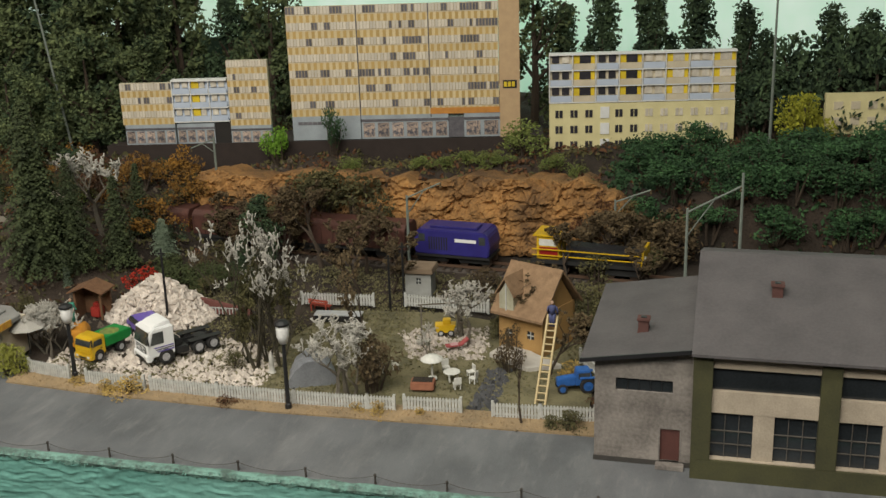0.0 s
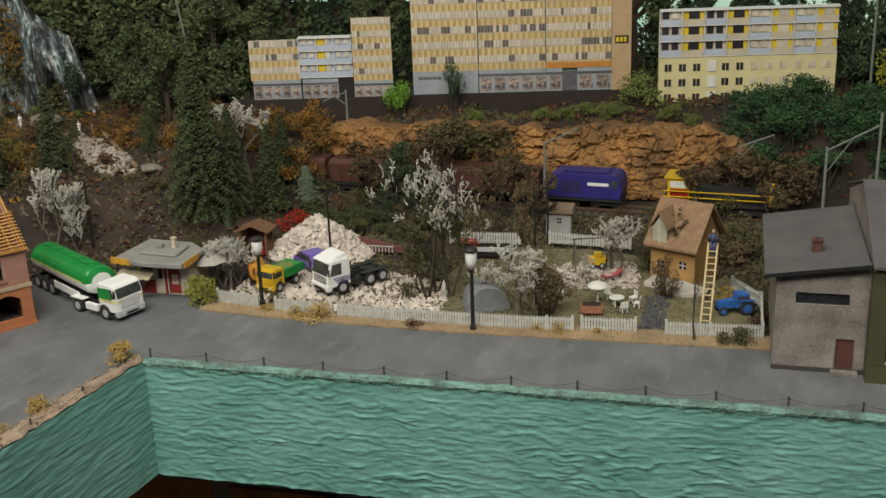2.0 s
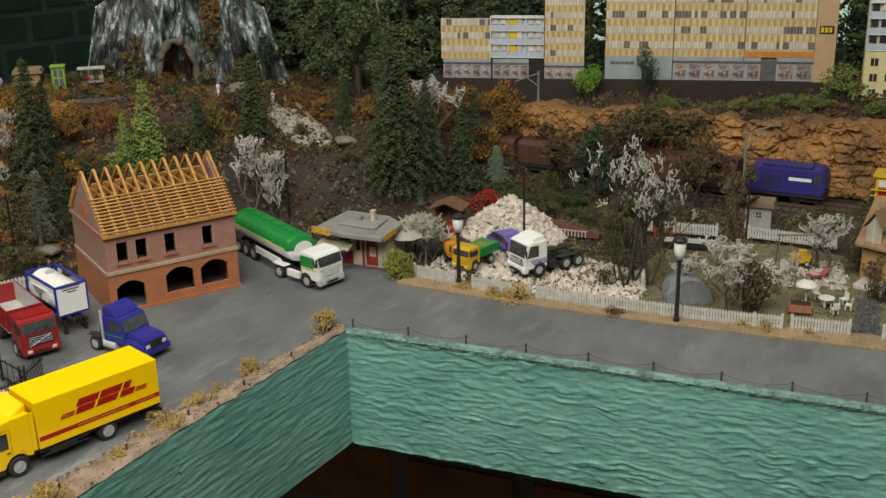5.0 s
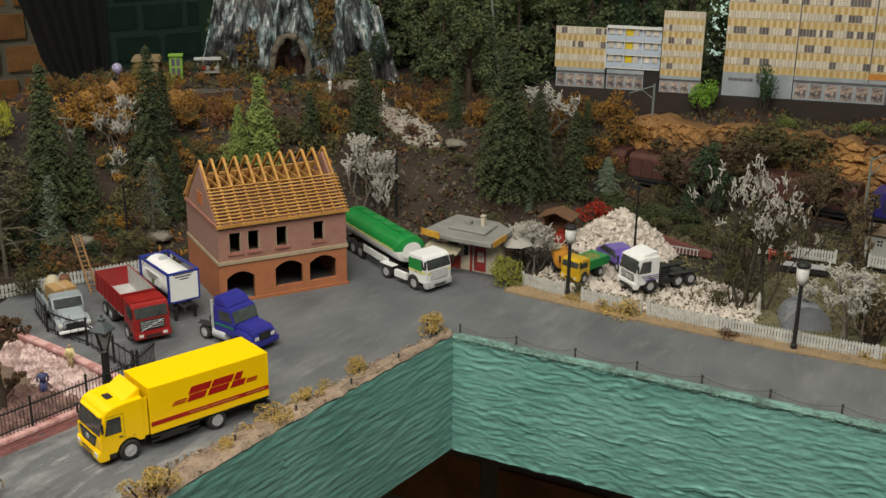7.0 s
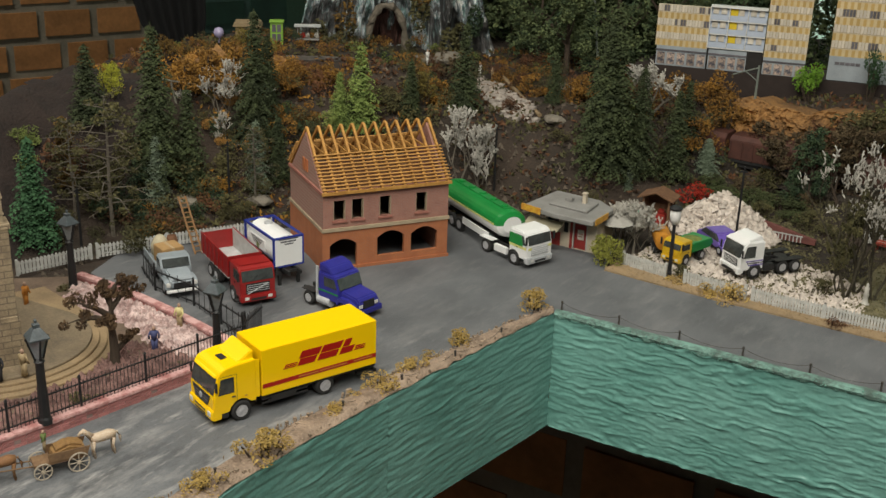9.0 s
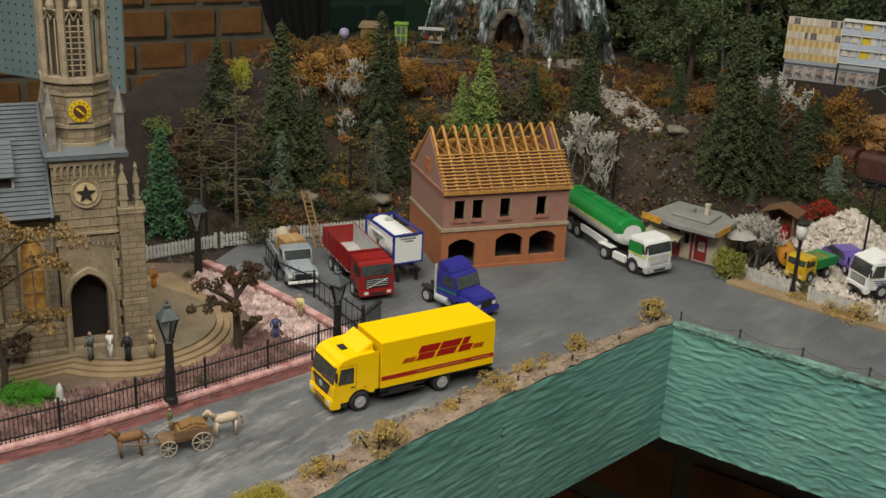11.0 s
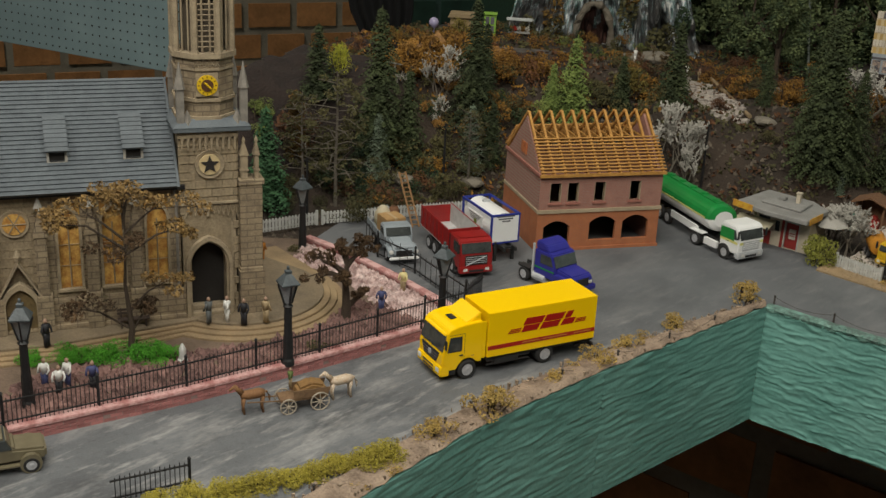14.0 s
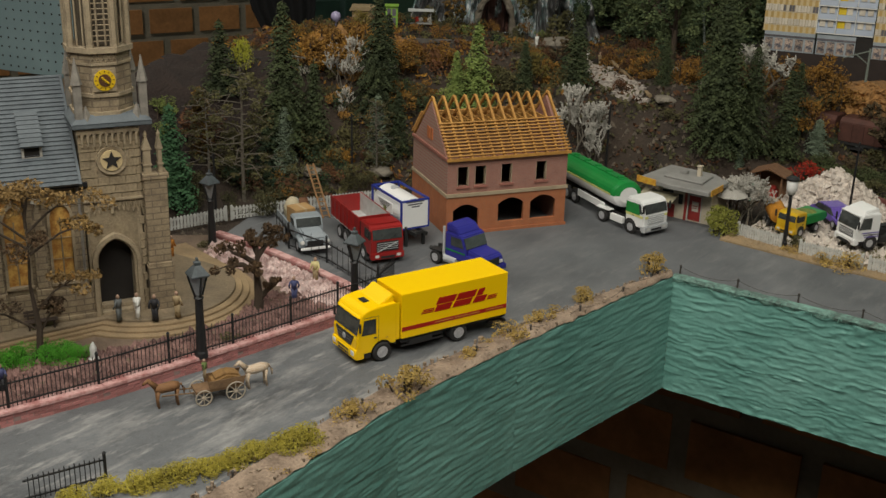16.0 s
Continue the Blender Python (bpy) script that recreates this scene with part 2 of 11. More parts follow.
def build_ground():
    bm = bmesh.new()
    step = 0.005
    nx, ny = int(2.5 / step), int(1.95 / step)
    grid = {}
    for i in range(nx + 1):
        for j in range(ny + 1):
            x, y = -1.7 + i * step, -0.55 + j * step
            if (x > -0.545 and y < 0.535) or x < back_edge(y):
                continue
            z = ground_z(x, y) - 0.003
            grid[i, j] = bm.verts.new((x, y, z + 0.0012 * noise.noise(Vector((x * 90, y * 90, 4.0))) + 0.0009 * noise.noise(Vector((x * 190, y * 190, 8.0)))))
    for (i, j) in grid:
        q = [(i, j), (i + 1, j), (i + 1, j + 1), (i, j + 1)]
        if all(p in grid for p in q):
            f = bm.faces.new([grid[p] for p in q])
            x, y = -1.7 + i * step, -0.55 + j * step
            ragged = 0.02 * noise.noise(Vector((x * 40, y * 40, 2.0)))
            f.material_index = 1 if 0.34 < y < 0.68 + ragged and x < back_edge(y) + 0.085 + ragged else 0
    return part("ground", bm, [EARTH, PEAT], smooth=True)


tagged(build_ground(), "dark brown and mossy scenery ground of the layout", "ground", kind="structure")

ROAD = [(0.75, 0.556), (0.2, 0.5385), (0.0, 0.530), (-0.25, 0.5205), (-0.499, 0.511), (-0.514, 0.455), (-0.522, 0.40), (-0.533, 0.345), (-0.541, 0.28), (-0.543, 0.226), (-0.54, 0.15), (-0.535, 0.05), (-0.53, -0.3),
        (-0.74, -0.3), (-0.70, -0.02), (-0.687, 0.055), (-0.659, 0.150), (-0.644, 0.217), (-0.632, 0.29), (-0.628, 0.335), (-0.72, 0.355), (-0.80, 0.37), (-0.815, 0.41), (-0.79, 0.465), (-0.74, 0.55), (-0.69, 0.62), (-0.62, 0.645), (-0.52, 0.648), (-0.505, 0.605), (-0.42, 0.602), (-0.3, 0.604), (-0.15, 0.613), (0.0, 0.62), (0.75, 0.64)]


def scuffed(m, scuff, dark):
    """Adds pale dusty scuffs and dark worn patches to a ground material."""
    n, k = m.node_tree.nodes, m.node_tree.links
    p = n["Principled BSDF"]
    src = p.inputs["Base Color"].links[0].from_socket
    co = n.new("ShaderNodeTexCoord")
    # the driven lane beside the churchyard is far more worn than the quay road
    sep = n.new("ShaderNodeSeparateXYZ")
    k.new(co.outputs["Object"], sep.inputs[0])
    used = n.new("ShaderNodeMapRange")
    used.inputs[1].default_value, used.inputs[2].default_value, used.inputs[3].default_value, used.inputs[4].default_value = 0.24, 0.46, 1.0, 0.22
    k.new(sep.outputs[1], used.inputs[0])
    for colour, sx, sy, lo, hi, amount in ((dark, 14.0, 6.0, 0.50, 0.62, 0.85), (scuff, 30.0, 9.0, 0.50, 0.70, 0.62), (scuff, 150.0, 34.0, 0.53, 0.72, 0.65), (dark, 240.0, 200.0, 0.52, 0.75, 0.5)):
        mp = n.new("ShaderNodeMapping")
        mp.inputs["Scale"].default_value, mp.inputs["Rotation"].default_value = (sx, sy, 1.0), (0, 0, radians(-14))
        k.new(co.outputs["Object"], mp.inputs["Vector"])
        t = n.new("ShaderNodeTexNoise")
        t.inputs["Scale"].default_value, t.inputs["Detail"].default_value, t.inputs["Roughness"].default_value = 1.0, 8, 0.68
        k.new(mp.outputs[0], t.inputs["Vector"])
        r = n.new("ShaderNodeMapRange")
        r.inputs[1].default_value, r.inputs[2].default_value, r.inputs[4].default_value = lo, hi, amount
        k.new(t.outputs["Fac"], r.inputs[0])
        worn = n.new("ShaderNodeMath")
        worn.operation = "MULTIPLY"
        k.new(r.outputs[0], worn.inputs[0])
        k.new(used.outputs[0], worn.inputs[1])
        mx = n.new("ShaderNodeMixRGB")
        k.new(worn.outputs[0], mx.inputs[0])
        k.new(src, mx.inputs[1])
        mx.inputs[2].default_value = (*colour, 1)
        src = mx.outputs[0]
    k.new(src, p.inputs["Base Color"])


scuffed(ASPHALT, (0.42, 0.41, 0.395), (0.045, 0.046, 0.05))
road = part("road", slab(ROAD, -0.004, 0.0, bevel=0), ASPHALT)
tagged(road, "smooth grey asphalt road and yard along the quay", "road", kind="structure")


def quay_wall(name, a, b, top, bottom, seed, long=1.0, relief=1.0):
    """A green textured panel from a to b, rippled like water, with its face to the aisle."""
    bm = bmesh.new()
    a, b = Vector(a), Vector(b)
    run = (b - a)
    n_u, n_v = int(run.length / 0.0021), int((top - bottom) / 0.00075)
    out = Vector((run.y, -run.x, 0)).normalized()
    rows = []
    for j in range(n_v + 1):
        v = j / n_v
        row = []
        for i in range(n_u + 1):
            u = i / n_u
            p = a.lerp(b, u)
            z = bottom + (top - bottom) * v
            s = u * run.length * long
            wob = 1.7 * noise.noise(Vector((s * 30, z * 50, seed))) + 1.4 * noise.noise(Vector((s * 120, z * 110, seed + 3)))
            rip = noise.noise(Vector((s * 42, z * 420 + seed + wob, seed))) + 0.6 * noise.noise(Vector((s * 110, z * 700 + wob, seed + 7)))
            where = smooth(0.55 + 1.6 * noise.noise(Vector((s * 16, z * 34, seed + 11))))
            crack = max(0.0, 1.0 - 9.0 * abs(noise.noise(Vector((s * 36, z * 240 + 0.8 * wob, seed + 5))))) * where
            crack += 0.55 * max(0.0, 1.0 - 8.0 * abs(noise.noise(Vector((s * 58, z * 400 + wob, seed + 9))))) * (1.0 - 0.6 * where)
            d = relief * (0.00030 * rip + 0.00160 * crack) + 0.00050 * noise.noise(Vector((s * 240, z * 330, seed)))
            row.append(bm.verts.new((p.x + out.x * d, p.y + out.y * d, z)))
        rows.append(row)
    for r0, r1 in zip(rows, rows[1:]):
        for i in range(n_u):
            bm.faces.new((r0[i], r0[i + 1], r1[i + 1], r1[i]))
    back = [bm.verts.new((p.x - out.x * 0.008, p.y - out.y * 0.008, z)) for p, z in ((a, top), (b, top), (b, bottom), (a, bottom))]
    bm.faces.new(back)
    bm.faces.new((rows[-1][0], rows[-1][-1], back[1], back[0]))
    bm.faces.new((rows[0][-1], rows[0][0], back[3], back[2]))
    ob = part(name, bm, GREEN, smooth=True)
    return tagged(ob, "sea-green painted quay side panel with rippled plaster", "quay wall", kind="structure")


quay_wall("quay_wall_north", (-0.499, 0.511, 0), (0.75, 0.556, 0), -0.001, -0.088, 1.3, 0.66, 0.80)
WEST_EDGE = [(-0.520, -0.3, 0), (-0.522, 0.12, 0), (-0.528, 0.24, 0), (-0.520, 0.345, 0), (-0.499, 0.511, 0)]
for k, (p, q) in enumerate(zip(WEST_EDGE, WEST_EDGE[1:])):
    quay_wall("quay_wall_west_%d" % (k + 1), p, q, -0.001, -0.088, 5.0, 0.28, 0.26)

# underside board, floor, walls and ceiling of the room
board = [(0.75, 0.60), (-0.54, 0.55), (-0.56, -0.5), (-0.9, -0.5), (-0.9, 0.3), (-1.05, 0.9), (-1.1, 1.35), (0.75, 1.35)]
tagged(part("layout_board", slab(board, -0.05, -0.03), mat("dark_board", (0.05, 0.035, 0.025))), "dark wooden base board under the layout", "board", kind="structure")
tagged(part("room_floor", boxes((-4, -4, -1.1, 4, 4, -1.05)), mat("room_floor", (0.08, 0.06, 0.05))), "dark floor of the room", "floor", kind="structure")
tagged(part("ceiling", boxes((-4, -4, 2.0, 4, 4, 2.1)), mat("ceiling_paint", (0.7, 0.7, 0.68))), "plain white ceiling", "ceiling", kind="structure")
tagged(part("wall_south", boxes((-4, -4.1, -1.1, 4, -4, 2.0)), mat("wall_paint", (0.5, 0.48, 0.44))), "plain wall behind the aisle", "wall", kind="structure")
tagged(part("wall_east", boxes((4, -4, -1.1, 4.1, 4, 2.0)), MATS["wall_paint"]), "plain wall at the end of the room", "wall", kind="structure")


def room_wall(name, a, b, z0, z1, label, brick=None, bed=None):
    """A real brick wall from a to b: mortar behind, bricks proud of it."""
    a, b = Vector((*a, 0)), Vector((*b, 0))
    d = (b - a).normalized()
    ang = math.degrees(math.atan2(d.y, d.x))
    root = thing(name, (a.x, a.y, 0), ang, label, "wall", kind="structure")
    L = (b - a).length
    part("mortar_bed", boxes((0, 0.0062, z0, L, 0.12, z1)), bed or MORTAR, root)
    bm = bmesh.new()
    bw, bh, gap = 0.106, 0.059, 0.019
    few = L * (z1 - z0) / ((bw + gap) * (bh + gap)) < 250
    r = 0
    z = z0
    while z < z1:
        x = -0.063 * (r % 2)
        while x < L:
            w = bw * random.uniform(0.9, 1.06)
            single = boxes((max(x, 0), random.uniform(0.0, 0.006), z, min(x + w, L), 0.02, z + bh)) if few else None
            if few:
                part("brick", single, brick or ROOMBRICK, root)
            else:
                box(bm, max(x, 0), random.uniform(0.0, 0.006), z, min(x + w, L), 0.02, z + bh)
            x += w + gap
        z += bh + gap
        r += 1
    if few:
        bm.free()
    else:
        tagged(part("brick", bm, brick or ROOMBRICK, root), kind="stuff")
    return root


room_wall("wall_west", (-3.6, -1.0), (-2.29, 1.94), -1.05, 2.0, "old orange brick wall of the room with wide grey joints")
room_wall("wall_west_painted", (-2.29, 1.94), (-1.55, 3.6), -1.05, 2.0, "dark green painted brick wall behind the layout", mat("green_brick_paint", (0.022, 0.065, 0.045), (0.012, 0.035, 0.025), 0.7, 20), mat("green_joint", (0.05, 0.10, 0.085), None, 0.8))
room_wall("wall_under_layout", (-1.4, 0.66), (0.9, 0.74), -1.05, -0.06, "dark brick wall below the layout")
tagged(part("wall_north", boxes((-2.2, 2.2, -1.1, 4, 2.3, 2.0)), mat("dark_green_wall", (0.02, 0.06, 0.035), (0.012, 0.035, 0.02))), "dark green painted wall behind the layout", "wall", kind="structure")

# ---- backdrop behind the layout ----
# Emission added: the painted board glows by itself to look brightly lit.
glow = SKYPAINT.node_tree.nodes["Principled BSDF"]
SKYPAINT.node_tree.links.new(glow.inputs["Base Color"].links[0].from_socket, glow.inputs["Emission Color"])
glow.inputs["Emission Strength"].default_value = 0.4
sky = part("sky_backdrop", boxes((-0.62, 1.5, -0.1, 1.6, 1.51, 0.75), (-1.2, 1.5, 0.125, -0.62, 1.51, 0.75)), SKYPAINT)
tagged(sky, "pale green and white painted sky backdrop, made to glow", "backdrop", kind="structure")


def bricked(name, a, b, joint, scale, rough=0.8):
    """Brick courses for walls whose bricks are under a millimetre high."""
    m = mat(name, a, b, rough, 150, 0.25)
    n, k = m.node_tree.nodes, m.node_tree.links
    p = n["Principled BSDF"]
    src = p.inputs["Base Color"].links[0].from_socket
    co = n.new("ShaderNodeTexCoord")
    mp = n.new("ShaderNodeMapping")
    mp.inputs["Rotation"].default_value = (radians(90), 0, 0)
    k.new(co.outputs["Object"], mp.inputs["Vector"])
    br = n.new("ShaderNodeTexBrick")
    br.inputs["Scale"].default_value, br.inputs["Mortar Size"].default_value = scale, 0.018
    br.inputs["Brick Width"].default_value, br.inputs["Row Height"].default_value = 0.5, 0.2
    k.new(mp.outputs[0], br.inputs["Vector"])
    mx = n.new("ShaderNodeMixRGB")
    k.new(br.outputs["Fac"], mx.inputs[0])
    k.new(src, mx.inputs[1])
    mx.inputs[2].default_value = (*joint, 1)
    k.new(mx.outputs[0], p.inputs["Base Color"])
    return m


HOUSEBRICK = bricked("house_upper_brick", (0.36, 0.17, 0.125), (0.26, 0.115, 0.09), (0.30, 0.20, 0.16), 160)
HOUSEBASE = bricked("house_lower_brick", (0.42, 0.145, 0.055), (0.31, 0.10, 0.04), (0.30, 0.14, 0.08), 160)


# ---- brick house with an open roof ----
def build_house():
    root = thing("brick_house", (-0.670, 0.473, 0), 57, "two-storey red brick model house under construction, with open orange roof timbers", "house")
    L, W, E, R, B = 0.099, 0.080, 0.060, 0.097, 0.031
    low = [(0.005, 0.0015, 0.026, 0.0235), (0.042, 0.007, 0.0635, 0.026), (0.069, 0.007, 0.0905, 0.026)]
    high = [(0.008, 0.038 - B, 0.0172, 0.053 - B), (0.022, 0.038 - B, 0.0312, 0.053 - B), (0.0435, 0.038 - B, 0.0527, 0.053 - B), (0.0725, 0.038 - B, 0.0817, 0.053 - B)]
    part("lower_wall", wall_with_holes(L, B, 0.003, low, arch=(0, 1, 2)), HOUSEBASE, root, "orange brick ground floor wall with arched openings")
    up = part("upper_wall", wall_with_holes(L, E - B, 0.003, high), HOUSEBRICK, root, "dull red brick upper wall with empty window holes")
    up.location = (0, 0.0004, B)
    back = part("back_wall", boxes((0, W - 0.003, 0, L, W, E)), HOUSEBRICK, root)
    for x in (0.0, L - 0.003):
        g = prism([(0.003, 0.0), (W - 0.003, 0.0), (W - 0.003, E - 0.001), (W / 2, R - 0.002), (0.003, E - 0.001)], x, x + 0.003)
        bmesh.ops.rotate(g, cent=(0, 0, 0), matrix=Matrix.Rotation(radians(90), 3, "Z"), verts=g.verts)
        for v in g.verts:
            v.co.x = -v.co.x
        bmesh.ops.reverse_faces(g, faces=g.faces)
        part("gable_wall", g, HOUSEBRICK, root)
    part("lower_gable_cladding", boxes((-0.0006, 0.0, 0, -0.0001, W, B - 0.001)), HOUSEBASE, root)
    part("band", boxes((-0.001, -0.001, B - 0.0012, L + 0.001, 0.0005, B + 0.0016), (-0.0012, -0.001, B - 0.0012, -0.0002, W, B + 0.0016), bevel=0.0002), BEIGE, root, "beige stone band")
    part("eaves_band", boxes((-0.001, -0.0012, E - 0.0016, L + 0.001, 0.0004, E), (-0.0014, 0.0, E - 0.0016, -0.0002, W, E + 0.0006)), BRICKRED, root)
    part("plinth", boxes((-0.001, -0.0012, 0, 0.005, 0.001, 0.0022), (0.026, -0.0012, 0, L + 0.001, 0.001, 0.0022)), HOUSEBASE, root)
    part("attic_floor", boxes((0.003, 0.003, E - 0.004, L - 0.003, W - 0.003, E - 0.002)), mat("attic_boards", (0.15, 0.06, 0.025)), root)
    part("floor_slab", boxes((0.003, 0.003, B - 0.002, L - 0.003, W - 0.003, B)), BEIGE, root)
    for x0, z0, x1, z1 in high:
        part("window_sill", boxes((x0 - 0.001, -0.0008, z0 + B - 0.0016, x1 + 0.001, 0.001, z0 + B)), BRICKRED, root)
        part("window_reveal", boxes((x0, 0.0006, z0 + B, x0 + 0.0005, 0.004, z1 + B), (x1 - 0.0005, 0.0006, z0 + B, x1, 0.004, z1 + B)), BEIGE, root)
    for zz in (0.066,):
        for yy in (W / 2 - 0.006, W / 2 + 0.001):
            part("gable_window", boxes((-0.0008, yy, zz, 0.0, yy + 0.005, zz + 0.009)), BRICKORANGE, root)
    rise = math.atan2(R - E, W / 2)
    length = math.hypot(R - E, W / 2)
    n = 12
    raft = mesh("rafter", boxes((-0.0009, -0.002, 0, 0.0009, length + 0.0005, 0.0022), bevel=0.0002), TIMBER)
    for i in range(n):
        x = 0.0012 + (L - 0.0024) * i / (n - 1)
        place("rafter", raft, root, Matrix.Translation((x, 0, E)) @ Matrix.Rotation(rise, 4, "X"))
        place("rafter", raft, root, Matrix.Translation((x, W, E)) @ Matrix.Rotation(math.pi, 4, "Z") @ Matrix.Rotation(rise, 4, "X"))
        if 0 < i < n - 1:
            place("collar_beam", bpy.data.meshes.get("collar_beam") or mesh("collar_beam", boxes((-0.0006, 0.020, 0.0, 0.0006, 0.060, 0.0016)), TIMBER), root, Matrix.Translation((x, 0, E + 0.020)))
    lath = mesh("lath", boxes((-0.0012, -0.0005, 0.0018, L + 0.0012, 0.0005, 0.0028)), TIMBER)
    for j in range(11):
        d = 0.0004 + j * 0.0029
        place("lath", lath, root, Matrix.Translation((0, 0, E)) @ Matrix.Rotation(rise, 4, "X") @ Matrix.Translation((0, d, 0.0006)))
        place("lath", lath, root, Matrix.Translation((L, W, E)) @ Matrix.Rotation(math.pi, 4, "Z") @ Matrix.Rotation(rise, 4, "X") @ Matrix.Translation((0, d, 0.0006)))
    part("gutter_board", boxes((-0.0014, -0.0028, E - 0.0016, L + 0.0014, -0.0012, E + 0.0006)), TIMBER, root)
    return root


build_house()


# ---- grey workshop with annex ----
def build_workshop():
    root = thing("workshop_building", (-0.0324, 0.5863, 0), 1.9, "grey plaster annex and olive-framed factory hall with dark roofing felt", "factory")
    # annex, west of the hall
    w, depth, low, high = 0.0552, 0.1214, 0.0655, 0.0748
    part("annex_side_wall", boxes((-w, 0.003, 0, -w + 0.003, depth - 0.006, low - 0.001)), CONCRETE, root)
    holes = [(0.0120, 0.0454, 0.0440, 0.0531), (0.0377, 0.003, 0.0487, 0.0232)]
    fw = part("annex_front_wall", wall_with_holes(w, low - 0.0008, 0.003, holes), CONCRETE, root, "streaked grey plaster wall")
    fw.location = (-w, 0, 0)
    part("annex_gable_strip", prism([(-w, low - 0.0008), (0, low - 0.0008), (0, high - 0.0008)], 0.0, 0.003), CONCRETE, root)
    part("strip_window", boxes((-w + 0.0120, 0.0018, 0.0454, -w + 0.0440, 0.0024, 0.0531)), GLASS, root, "dark strip window")
    for k in range(1, 5):
        part("window_bar", boxes((-w + 0.0120 + 0.0064 * k, 0.0012, 0.0454, -w + 0.0124 + 0.0064 * k, 0.002, 0.0531)), BLACK, root)
    part("annex_door", boxes((-w + 0.0377, 0.0012, 0.003, -w + 0.0487, 0.002, 0.0232), bevel=0.0002), mat("door_brown", (0.10, 0.035, 0.028)), root, "brown door")
    part("door_frame", boxes((-w + 0.0369, -0.0006, 0.003, -w + 0.0377, 0.001, 0.0240), (-w + 0.0487, -0.0006, 0.003, -w + 0.0495, 0.001, 0.0240)), CONCRETE, root)
    part("door_step", boxes((-w + 0.0355, -0.006, 0, -w + 0.0515, 0, 0.0026), bevel=0.0003), CONCRETE, root)
    part("plinth", boxes((-w - 0.0004, -0.0006, 0, 0, 0.001, 0.003)), mat("dark_plinth", (0.05, 0.045, 0.04)), root)
    slope = (high - low) / (w + 0.0075)
    rf = prism([(-w - 0.0075, low - 0.0012), (-0.0012, high - 0.0012), (-0.0012, high + 0.0004), (-w - 0.0075, low + 0.0004)], -0.006, depth)
    part("annex_roof", rf, ROOFGREY, root, "dark grey felt roof")
    part("roof_edging", prism([(-w - 0.0078, low - 0.0016), (-0.0012, high - 0.0016), (-0.0012, high + 0.0008), (-w - 0.0078, low + 0.0008)], -0.0072, -0.006), BLACK, root, "black edge of the annex roof")

    def chimney(x, y, z):
        c = part("chimney", boxes((x - 0.0030, y - 0.0030, z - 0.006, x + 0.0030, y + 0.0030, z + 0.0068), (x - 0.0038, y - 0.0038, z + 0.0068, x + 0.0038, y + 0.0038, z + 0.0084), (x - 0.0036, y - 0.0036, z - 0.0012, x + 0.0036, y + 0.0036, z - 0.0002), bevel=0.0003), mat("chimney_brick", (0.10, 0.042, 0.035)), root, "dark red brick chimney")
        part("flue", boxes((x - 0.0016, y - 0.0016, z + 0.0083, x + 0.0016, y + 0.0016, z + 0.0088)), BLACK, c)

    chimney(-0.0304, 0.0300, 0.0708)
    # hall, its front standing a little before the annex
    n, pitch, h = 5, 0.0668, -0.0079
    part("hall_base", boxes((0, h - 0.004, -0.002, n * pitch + 0.011, h + 0.004, 0.0120)), OLIVE, root)
    for k in range(n + 1):
        x = k * pitch
        part("pillar", boxes((x, h - 0.004, 0.0120, x + 0.0105, h + 0.004, 0.0765), bevel=0.0003), OLIVE, root, "olive painted pillar")
    for k in range(n):
        x0, x1 = k * pitch + 0.0105, (k + 1) * pitch
        mid = x0 + 0.0225
        part("lintel_panel", boxes((x0, h - 0.001, 0.0670, x1, h + 0.003, 0.0762)), CREAM, root, "cream panel")
        part("spandrel_panel", boxes((x0, h - 0.001, 0.0404, x1, h + 0.003, 0.0534)), CREAM, root, "cream panel")
        part("mullion_panel", boxes((mid, h - 0.0008, 0.0120, mid + 0.0112, h + 0.003, 0.0404)), CREAM, root)
        part("window_sill", boxes((x0, h - 0.0022, 0.0114, x1, h + 0.002, 0.0126)), CREAM, root)
        part("upper_pane", boxes((x0, h + 0.0018, 0.0534, x1, h + 0.0024, 0.0670)), GLASS, root, "dark glass pane")
        for a, b in ((x0, mid), (mid + 0.0112, x1)):
            w_ = part("lower_window", boxes((a, h + 0.0018, 0.0126, b, h + 0.0024, 0.0404)), GLASS, root, "dark factory window")
            q = (b - a) / 3
            bar = mat("bar_grey", (0.10, 0.088, 0.075))
            for z in (0.0205, 0.0285):
                part("glazing_bar", boxes((a, h + 0.0008, z, b, h + 0.0016, z + 0.0005)), bar, w_)
            for m in (1, 2):
                part("glazing_bar", boxes((a + q * m - 0.0002, h + 0.0006, 0.0126, a + q * m + 0.0002, h + 0.0015, 0.0404)), bar, w_)
    H = n * pitch + 0.011
    part("hall_side_wall", boxes((0.0, h + 0.004, 0.0, 0.003, 0.160, 0.0755)), CONCRETE, root)
    ridge_y, ridge_z, eave_y, eave_z = 0.0797, 0.1040, -0.0160, 0.0757
    for name, ya, za in (("hall_roof", eave_y, eave_z), ("hall_roof_back", 2 * ridge_y - eave_y, eave_z)):
        roof = bmesh.new()
        a = [(-0.001, ya, za), (H, ya, za), (H, ridge_y, ridge_z), (-0.001, ridge_y, ridge_z)]
        vs = [roof.verts.new(p) for p in a] + [roof.verts.new((p[0], p[1], p[2] + 0.0016)) for p in a]
        for f in ((3, 2, 1, 0), (4, 5, 6, 7), (0, 1, 5, 4), (1, 2, 6, 5), (2, 3, 7, 6), (3, 0, 4, 7)):
            roof.faces.new([vs[i] for i in f])
        bmesh.ops.recalc_face_normals(roof, faces=roof.faces)
